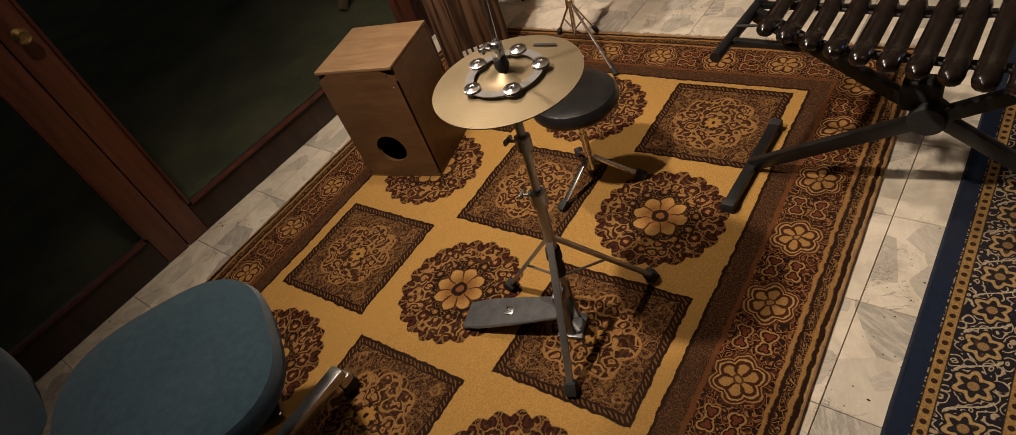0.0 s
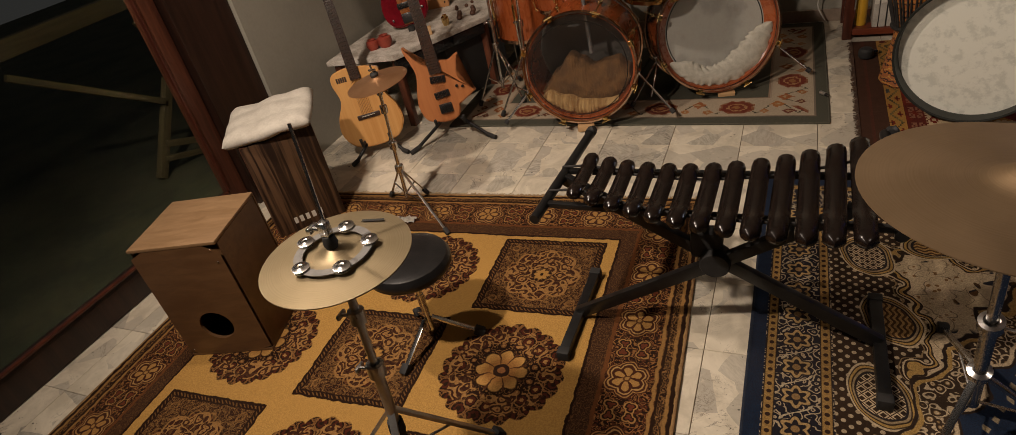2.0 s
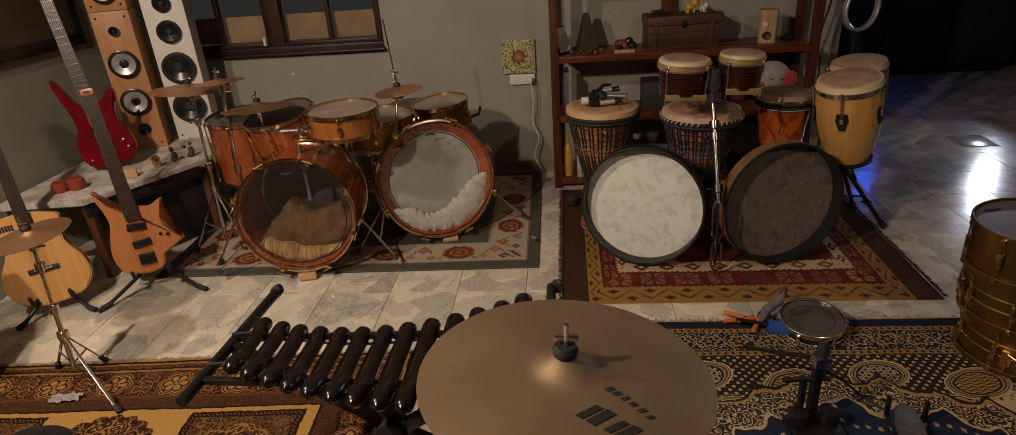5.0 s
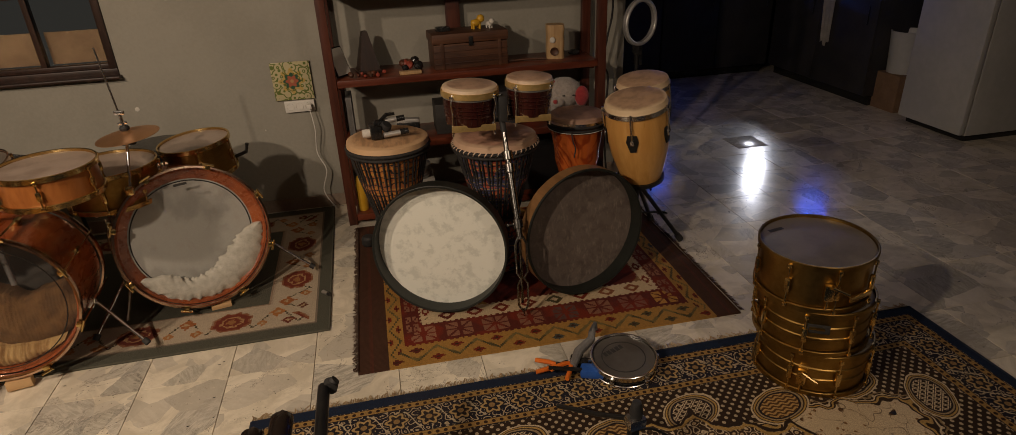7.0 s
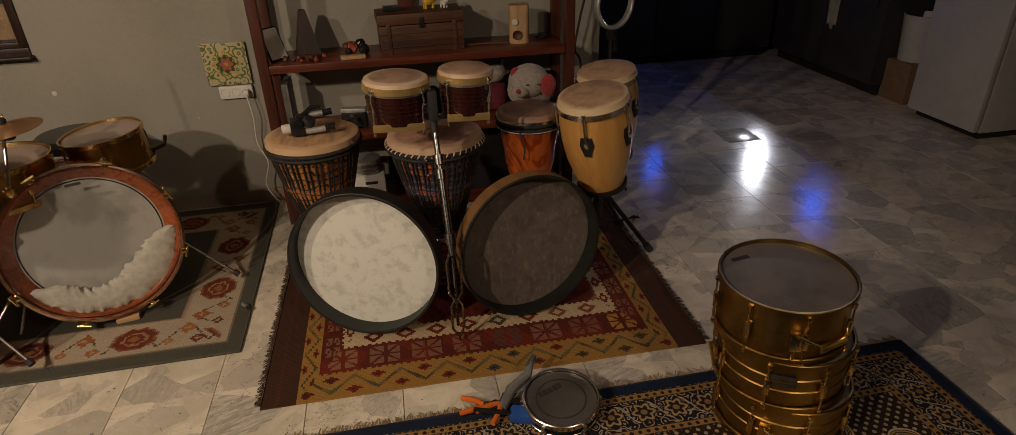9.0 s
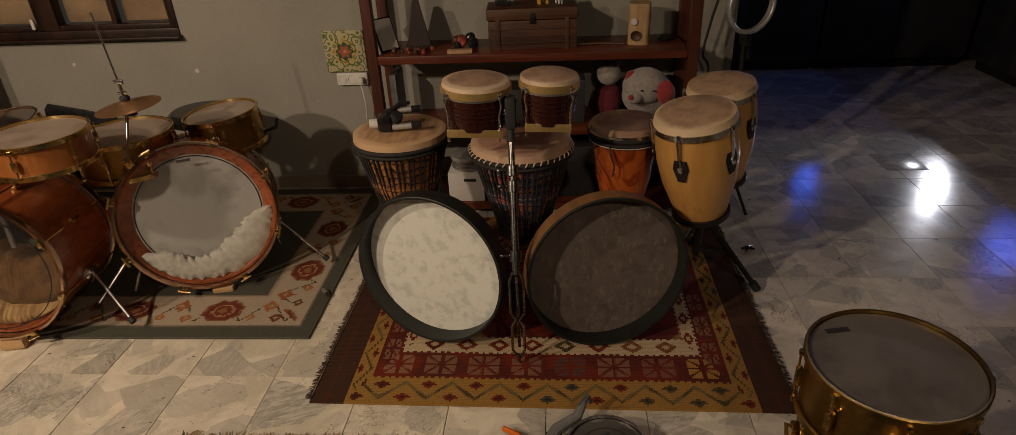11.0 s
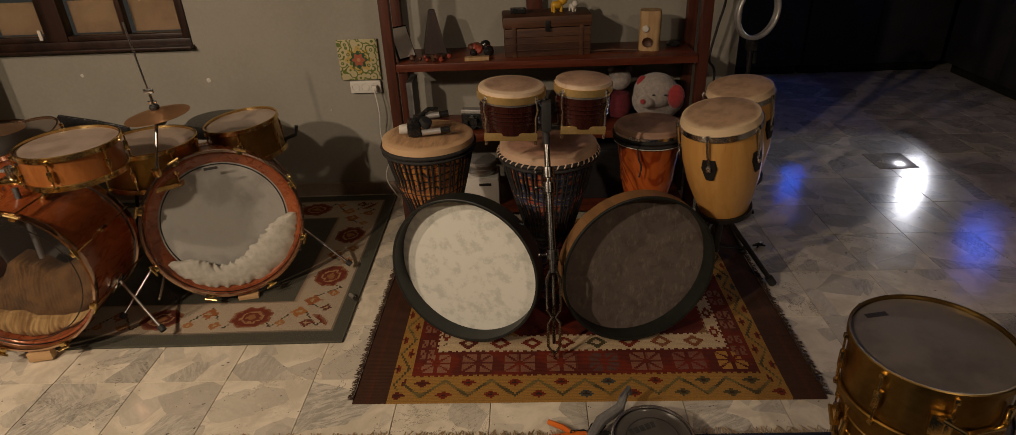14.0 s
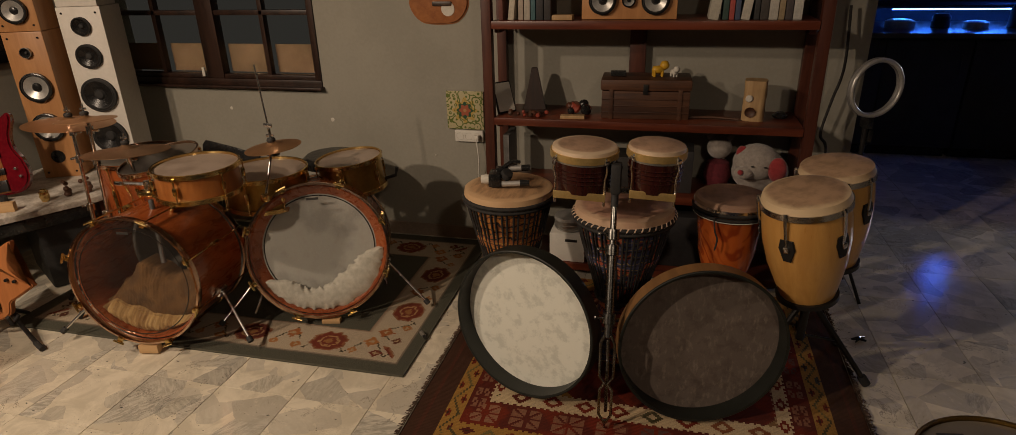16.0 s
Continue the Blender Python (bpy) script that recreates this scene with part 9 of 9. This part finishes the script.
part("spout", lathe([(0.010, 0.20), (0.010, 0.225), (0.004, 0.285), (0, 0.287)], 16), M["yellow_plastic"], yb)
for k, (x, w, h) in enumerate(((1.150, 0.025, 0.19), (1.182, 0.030, 0.20), (1.220, 0.032, 0.185))):
    book(pose(x, 4.19, 0.0605), w, h, 0.16, (0.36, 0.34, 0.30), "pale file upright on the bottom shelf")
for x, w, h, mat, lab in ((1.085, 0.030, 0.24, "grey_plastic", "narrow grey box"), (1.62, 0.20, 0.16, "ink", "dark box"), (1.88, 0.16, 0.20, "cabinet_dark", "dark box")):
    single("storage_box", box((w, 0.16, h), (0, 0, h / 2), 0.004), M[mat], pose(x, 4.24, 0.4405), lab + " on the lower shelf", "box")
single("storage_box", box((0.50, 0.20, 0.26), (0, 0, 0.13), 0.006), M["cabinet_dark"], pose(1.95, 4.26, 0.0605), "dark box on the bottom shelf", "box")

# ring light
rl = thing("ring_light", "grey ring light switched off on a black stand", "lamp", pose(2.645, 4.150, 0.945, 0, 0, 25))
part("ring", tube([(0.112 * math.cos(2 * math.pi * k / 48), 0.0, 0.112 * math.sin(2 * math.pi * k / 48)) for k in range(48)], 0.0090, None, 12, True), M["cone_grey"], rl, "pale grey ring tube")
part("back", tube([(0.112 * math.cos(2 * math.pi * k / 48), 0.016, 0.112 * math.sin(2 * math.pi * k / 48)) for k in range(48)], 0.010, None, 10, True), M["grey_plastic"], rl)
part("joint", box((0.03, 0.05, 0.05), (0, 0.02, -0.145), 0.008), M["black_gloss"], rl)
part("phone_clip", box((0.018, 0.05, 0.06), (0.02, 0.03, -0.20), 0.006), M["black_gloss"], rl)
part("pole", tube([(0, 0.02, -0.16), (0, 0.02, -0.935)], 0.010, None, 12), M["black_metal"], rl)
for k in range(3):
    a = radians(120 * k + 40)
    part("leg", tube([(0, 0.02, -0.72), (0.14 * math.cos(a), 0.02 + 0.14 * math.sin(a), -0.936)], 0.007, None, 8), M["black_metal"], rl)
hz = thing("hose", "black coiled cable that hangs beside the bookcase", "cable", pose(2.525, 4.36, 0))
part("cable", tube(spline([(0.02, 0, 1.25), (0.03, -0.02, 1.0), (0.0, -0.03, 0.85), (-0.02, -0.02, 0.70), (0.01, -0.03, 0.62), (0.0, -0.02, 0.3), (0.03, 0.0, 0.012)], 8), 0.006, None, 8), M["cord"], hz)

# ---------- kitchen ----------
def counter(name, w, d, at, doors, label):
    c = thing(name, label, "cabinet", at)
    part("body", box((w, d, 0.79), (0, d / 2, 0.475), 0.003), M["cabinet_dark"], c)
    part("plinth", box((w - 0.02, d - 0.06, 0.078), (0, d / 2 + 0.02, 0.040), 0.002), M["black_gloss"], c)
    for k in range(doors):
        x = -w / 2 + w * (k + 0.5) / doors
        dr = part("door", box((w / doors - 0.006, 0.018, 0.76), (x, -0.010, 0.475), 0.003), M["cabinet_dark"], c, "dark cabinet door")
        part("handle", tube([(x + w / doors * 0.38, -0.035, 0.62), (x + w / doors * 0.38, -0.035, 0.76)], 0.005, None, 8), M["black_metal"], dr)
    return c


counter("kitchen_cabinet", 1.10, 0.60, pose(3.30, 6.49, 0.0), 2, "dark kitchen base cabinet under the worktop")
counter("kitchen_cabinet", 1.10, 0.60, pose(4.41, 6.49, 0.0), 2, "dark kitchen base cabinet under the worktop")
counter("kitchen_cabinet", 1.30, 0.60, pose(4.99, 5.80, 0.0, 0, 0, -90), 2, "dark kitchen base cabinet with a towel on its door")
single("worktop", outline([(2.74, 6.437), (4.93, 6.437), (4.93, 5.14), (5.70, 5.14), (5.70, 7.30), (2.74, 7.30)], 0.034, 0.003, m=pose(0, 0, 0.871)), plain("dark_worktop", (0.05, 0.048, 0.046), (0.08, 0.076, 0.072), 12, 0.3), pose(0, 0, 0), "dark stone kitchen worktop with a rounded edge", "worktop")
led = thing("led_strip", "glowing blue light strip under a kitchen shelf", "lamp", pose(4.15, 7.02, 1.012))
part("shelf", box((1.7, 0.32, 0.025), (0, 0.16, 0.0255), 0.003), M["cabinet_dark"], led, "dark shelf board")
BLUE_GLOW = Net("blue_led").set(colour=(0.02, 0.1, 0.4), glow=(0.03, 0.17, 1.0), power=90.0)
BLUE_PANEL = Net("blue_panel").set(colour=(0.02, 0.1, 0.4), glow=(0.02, 0.13, 1.0), power=75.0)
part("strip", box((1.45, 0.010, 0.006), (0.02, 0.010, 0.006), 0), BLUE_GLOW, led, "blue light strip", smooth=False)
for place, turn, wide, note in (((4.32, 7.329, 1.365), 0, 0.12, "short blue light panel on the kitchen wall"), ((5.729, 6.42, 1.62), -90, 0.34, "blue light panel on the wall above the worktop")):
    lp = thing("wall_light", note, "lamp", pose(*place, 0, 0, turn))
    part("housing", box((wide + 0.02, 0.02, 0.06), (0, 0.012, 0), 0.003), M["cabinet_dark"], lp)
    part("strip", box((wide, 0.008, 0.046), (0, -0.002, 0), 0), BLUE_PANEL, lp, "blue light strip", smooth=False)
cl = thing("counter_lamp", "small white lamp on the kitchen worktop", "lamp", pose(5.36, 7.00, 0.9055))
part("stem", tube([(0, 0, 0.0), (0, 0, 0.30)], 0.012, None, 10), M["black_metal"], cl)
part("foot", lathe([(0, 0), (0.07, 0), (0.06, 0.012), (0, 0.014)], 24), M["black_metal"], cl)
random.seed(9)
for k, (x, w, h) in enumerate(((3.45, 0.20, 0.06), (3.72, 0.12, 0.10), (3.95, 0.16, 0.05), (4.20, 0.10, 0.16), (4.45, 0.14, 0.08))):
    single("kitchen_jar", lathe([(0, 0), (w / 2, 0), (w / 2, h * 0.8), (w * 0.36, h), (0, h)], 20), M["cabinet_dark"] if k % 2 else M["cone_grey"], pose(x, 6.80, 0.9055), "small dark jar on the worktop" if k % 2 else "small steel bowl on the worktop", "jar")
fr = thing("fridge", "white fridge with small magnets on its side", "fridge", pose(5.30, 4.48, 0))
part("body", box((0.60, 0.54, 1.66), (0, 0, 0.87), 0.018), M["fridge_white"], fr)
part("foot_plinth", box((0.56, 0.50, 0.04), (0, 0, 0.02), 0.004), M["black_gloss"], fr)
part("door", box((0.045, 0.54, 1.10), (-0.325, 0, 0.60), 0.014), M["fridge_white"], fr)
part("door", box((0.045, 0.54, 0.53), (-0.325, 0, 1.425), 0.014), M["fridge_white"], fr)
for y, z, s in ((-0.12, 0.98, 0.05), (-0.20, 0.93, 0.04), (0.08, 1.00, 0.04)):
    part("magnet", box((0.006, s, s * 0.9), (-0.350, y, z), 0.002), M["pot_red"], fr)
single("cardboard_box", box((0.26, 0.26, 0.28), (0, 0, 0.14), 0.004), M["cardboard"], pose(5.20, 5.05, 0.0), "brown cardboard box on the kitchen floor", "box")
single("bucket", lathe([(0, 0), (0.11, 0), (0.13, 0.30), (0.135, 0.31), (0.125, 0.31), (0.105, 0.01), (0, 0.01)], 28), M["fridge_white"], pose(5.20, 5.05, 0.2805), "white plastic bucket on a box", "bucket")


def towel(at):
    b = bmesh.new()
    grid = [[b.verts.new((0.006 * math.sin(i * 1.7) * (0.3 + j / 10) + 0.004, -0.075 + 0.15 * i / 10 * (1 - 0.35 * (j / 12)), -0.46 * j / 12 + 0.02 * math.sin(i * 0.9))) for j in range(13)] for i in range(11)]
    for i in range(10):
        for j in range(12):
            b.faces.new((grid[i][j], grid[i + 1][j], grid[i + 1][j + 1], grid[i][j + 1]))
    bmesh.ops.solidify(b, geom=b.faces[:], thickness=0.006)
    return single("kitchen_towel", b, M["white_cloth"], at, "pale kitchen towel hung on a cabinet door", "towel", angle=80)


towel(pose(4.952, 5.70, 0.868))
hatch = single("floor_hatch", box((0.217, 0.217, 0.004), (0, 0, 0.002), 0.0006), M["tile"], pose(3.683, 4.672, -0.001, 0.25, 0.2, 0), "raised square drain cover in the tile floor", "hatch")


# ---------- fringes and small things on the floor ----------
def fringe(parent, x0, x1, y, long, material, label, seed, side="y", sign=1, step=0.006):
    """Short loose strands along an edge of a rug."""
    random.seed(seed)
    b = bmesh.new()
    u = x0
    while u < x1:
        size = long * random.uniform(0.35, 1.1)
        bend, w = random.uniform(-0.5, 0.5) * size, random.uniform(0.0012, 0.0024)
        row = []
        for t in (0.0, 0.5, 1.0):
            p, q, z = u + bend * t * t, y + sign * size * t, 0.007 * (1 - t) + 0.0035 + random.uniform(0, 0.004) * t
            for e in (-w, w):
                row.append(b.verts.new((p + e, q, z) if side == "y" else (q, p + e, z)))
            tip = row[-2].co.copy()
            row.append(b.verts.new(tip + Vector((0, 0, 0.003))))
        for i in (0, 3):
            for a, c in ((0, 1), (1, 2), (2, 0)):
                b.faces.new((row[i + a], row[i + c], row[i + c + 3], row[i + a + 3]))
        u += step * random.uniform(0.4, 1.5)
    ob = new("fringe", mesh("fringe", b, material))
    ob.parent = parent
    return tagged(ob, label, kind="stuff")


M["fringe_cream"] = plain("cream_fringe_yarn", (0.36, 0.25, 0.13), (0.52, 0.40, 0.24), 40, 0.95)
M["fringe_dark"] = plain("brown_fringe_yarn", (0.04, 0.022, 0.014), (0.09, 0.05, 0.03), 40, 0.95)
fringe(rug_blue, -1.25, 1.25, 1.755, 0.032, M["fringe_cream"], "worn cream fringe", 3)
fringe(rug_gold, -0.98, 0.98, 1.52, 0.022, M["fringe_cream"], "short cream fringe", 4)
fringe(rug_kilim, -0.61, 0.61, -0.755, 0.022, M["fringe_dark"], "short dark fringe", 5, "x", -1, 0.0032)
fringe(rug_kilim, -0.61, 0.61, 0.755, 0.022, M["fringe_dark"], "short dark fringe", 6, "x", 1, 0.0032)

kn = thing("screw_knob", "black plastic screw knob at the edge of a kilim", "knob", pose(1.10, 3.83, 0.008, 0, 0, 30))
part("grip", lathe([(0, 0), (0.030, 0.002), (0.036, 0.012), (0.034, 0.040), (0.024, 0.050), (0, 0.052)], 18), M["rubber"], kn)
part("stem", tube([(0.02, 0, 0.020), (0.062, 0.010, 0.014)], 0.011, None, 12), M["black_gloss"], kn)
bl = thing("drum_key", "small chrome and black drum key on the rug edge", "drum key", pose(0.905, 3.40, 0.008, 0, 0, -48))
part("barrel", tube([(-0.020, 0, 0.009), (0.012, 0, 0.009)], 0.0085, None, 12), M["steel"], bl)
part("grip", tube([(0.012, 0, 0.009), (0.032, 0, 0.009)], 0.0070, None, 12), M["black_gloss"], bl)
cp = thing("plastic_clip", "small black broken clip on the tile floor", "clip", pose(2.648, 3.755, 0.001, 0, 0, 20))
part("jaw", tube([(-0.028, 0.006, 0.006), (0.0, 0.0, 0.012), (0.030, 0.010, 0.006)], [0.004, 0.008, 0.004], None, 8), M["black_gloss"], cp)
part("jaw", tube([(-0.022, -0.016, 0.005), (0.0, 0.0, 0.010), (0.024, -0.014, 0.005)], [0.003, 0.007, 0.004], None, 8), M["black_gloss"], cp)


def wrapper(at):
    """A crumpled strip of thin film."""
    b = bmesh.new()
    grid = [[b.verts.new((-0.055 + 0.11 * i / 12, -0.022 + 0.044 * j / 6 + 0.008 * noise.noise(Vector((i * 0.6, 0, 5))), 0.010 + 0.012 * noise.noise(Vector((i * 0.55, j * 0.7, 2))))) for j in range(7)] for i in range(13)]
    for i in range(12):
        for j in range(6):
            b.faces.new((grid[i][j], grid[i + 1][j], grid[i + 1][j + 1], grid[i][j + 1]))
    bmesh.ops.solidify(b, geom=b.faces[:], thickness=0.0015)
    return single("wrapper", b, M["paper"], at, "crumpled white wrapper on the carpet", "wrapper", angle=20)


wrapper(pose(-0.745, 2.21, 0.0125, 0, 0, 8))

# ---------- glass doors ----------
def glass_door(name, y0, y1, label, knob=None):
    d = tagged(new(name), label, "door", kind="structure")
    s, rail = 0.094, 0.130
    h = 2.30
    for y in (y0 + s / 2, y1 - s / 2):
        part("stile", box((0.05, s, h), (-1.705, y, h / 2 + 0.004), 0.005), M["dark_wood"], d)
    for z in (rail / 2 + 0.004, h - 0.05):
        part("rail", box((0.05, y1 - y0 - 2 * s - 0.002, rail if z < 1 else 0.10), (-1.705, (y0 + y1) / 2, z), 0.005), M["post_wood"], d)
    for y in (y0 + s + 0.006, y1 - s - 0.006):
        part("glazing_bead", box((0.018, 0.012, h - 0.26), (-1.676, y, h / 2 + 0.02), 0.003), M["red_wood_z"], d)
    part("glazing_bead", box((0.018, y1 - y0 - 2 * s - 0.03, 0.012), (-1.676, (y0 + y1) / 2, rail + 0.012), 0.003), M["red_wood_z"], d)
    p = part("pane", box((0.006, y1 - y0 - 2 * s - 0.006, h - rail - 0.112), (-1.705, (y0 + y1) / 2, rail + 0.006 + (h - rail - 0.112) / 2), 0), M["glass"], d, "dark glass pane", smooth=False)
    p.visible_shadow = False
    if knob:
        k = part("door_handle", lathe([(0.020, 0), (0.020, 0.006), (0.010, 0.010), (0.010, 0.030), (0.022, 0.036), (0.024, 0.046), (0.014, 0.056), (0, 0.057)], 24), M["brass"], d, "round brass knob", pose(-1.679, knob, 0.925, 0, 90, 0))
    return d


glass_door("door_1", 0.757, 2.28, "dark wooden glazed door to the garden with a brass knob", 0.803)
glass_door("door_2", -0.98, 0.753, "dark wooden glazed door to the garden, closed")
glass_door("door_3", -2.38, -0.985, "dark wooden glazed door to the garden, closed")
slab("trim", (0.12, 0.33, TOP), (-1.70, 2.452, TOP / 2), M["post_wood"], "broad dark wooden door post", "door frame", 0.004)
slab("trim_2", (0.12, 4.67, 0.32), (-1.70, -0.05, TOP - 0.16), M["dark_wood"], "dark wooden lintel over the doors", "door frame", 0.004)

# outside
slab("ground", (9.0, 14.0, 0.1), (-6.27, 2.0, -0.11), plain("garden_soil", (0.030, 0.034, 0.016), (0.065, 0.062, 0.030), 3, 0.95, bump=0.6), "dark garden ground outside the doors", "ground")


def timber(name, a, b, w, d, parent):
    """A sawn timber from a to b."""
    a, b = Vector(a), Vector(b)
    n = (b - a).length
    return part(name, box((d, w, n), (0, 0, n / 2), 0.004), M["orange_wood"], parent, at=Matrix.Translation(a) @ pose(0, 0, 0, -math.degrees(math.atan2(b.y - a.y, b.z - a.z)), 0, 0))


def timber_frame(x):
    t = thing("timber_frame", "old wooden frame with rungs outside the glass doors", "frame", pose(x, 3.03, -0.0595))
    timber("post", (0, 0, 0), (0, 0, 2.3), 0.065, 0.06, t)
    timber("beam", (0, -1.35, 0.98), (0, -0.035, 0.98), 0.085, 0.055, t)
    timber("brace", (0.03, -0.22, 0.87), (0.03, -0.035, 0.56), 0.04, 0.03, t)
    timber("leg", (-0.06, -0.49, 0.012), (-0.06, -0.135, 0.50), 0.05, 0.045, t)
    timber("rung", (-0.03, -0.375, 0.185), (-0.03, -0.055, 0.055), 0.04, 0.025, t)
    timber("rung", (-0.03, -0.425, 0.110), (-0.03, -0.14, 0.012), 0.035, 0.025, t)
    timber("brace", (-0.03, -0.95, 0.86), (-0.09, -0.25, 0.40), 0.035, 0.03, t)
    return t


timber_frame(-2.60)

# ---------- floor tiles ----------
def tile_block():
    b = bmesh.new()
    s, c = 0.1521, 0.1512
    lo = [b.verts.new((x * s, y * s, -0.004)) for x, y in ((-1, -1), (1, -1), (1, 1), (-1, 1))]
    hi = [b.verts.new((x * c, y * c, 0.0)) for x, y in ((-1, -1), (1, -1), (1, 1), (-1, 1))]
    for k in range(4):
        b.faces.new((lo[k], lo[(k + 1) % 4], hi[(k + 1) % 4], hi[k]))
    b.faces.new(hi)
    return b


tile_mesh = mesh("tile", tile_block(), M["tile"], smooth=False)
PITCH, TX, TY = 0.3055, 0.270, 2.930
rest = []
near_tiles = []
i0, i1 = math.floor((WX0 - TX) / PITCH) - 1, math.ceil((WX1 - TX) / PITCH)
j0, j1 = math.floor((WY0 - TY) / PITCH), math.ceil((WY1 - TY) / PITCH)
for i in range(i0 + 1, i1):
    for j in range(j0, j1):
        x, y = TX + PITCH * (i + 0.5), TY + PITCH * (j + 0.5)
        bare = not ((-1.2 < x < 0.3 and -0.4 < y < 2.25) or (0.85 < x < 3.05 and -0.6 < y < 2.45) or (1.25 < x < 2.4 and 3.0 < y < 4.0))
        (near_tiles if bare and -1.75 < x < 4.9 and 0.2 < y < 5.6 else rest).append((x, y))
near_tiles.sort(key=lambda p: (p[0] - 1.6) ** 2 + (p[1] - 2.8) ** 2)
rest += near_tiles[300:]
for x, y in near_tiles[:300]:
    ob = new("tile", tile_mesh)
    ob.parent = floor
    ob.matrix_basis = floor.matrix_basis.inverted() @ pose(x, y, random.uniform(-0.0004, 0.0004), random.uniform(-0.12, 0.12), random.uniform(-0.12, 0.12))
b = bmesh.new()
verts, faces = [], []
for x, y in rest:
    k = len(verts)
    verts += [(x + u * 0.1512, y + v * 0.1512, 0.0) for u, v in ((-1, -1), (1, -1), (1, 1), (-1, 1))]
    faces.append((k, k + 1, k + 2, k + 3))
me = bpy.data.meshes.new("tiles")
me.from_pydata(verts, [], faces)
me.materials.append(M["tile"])
ob = tagged(new("far_tiles", me), "stone tiles of the floor", kind="stuff")
ob.parent = floor
ob.matrix_basis = floor.matrix_basis.inverted()
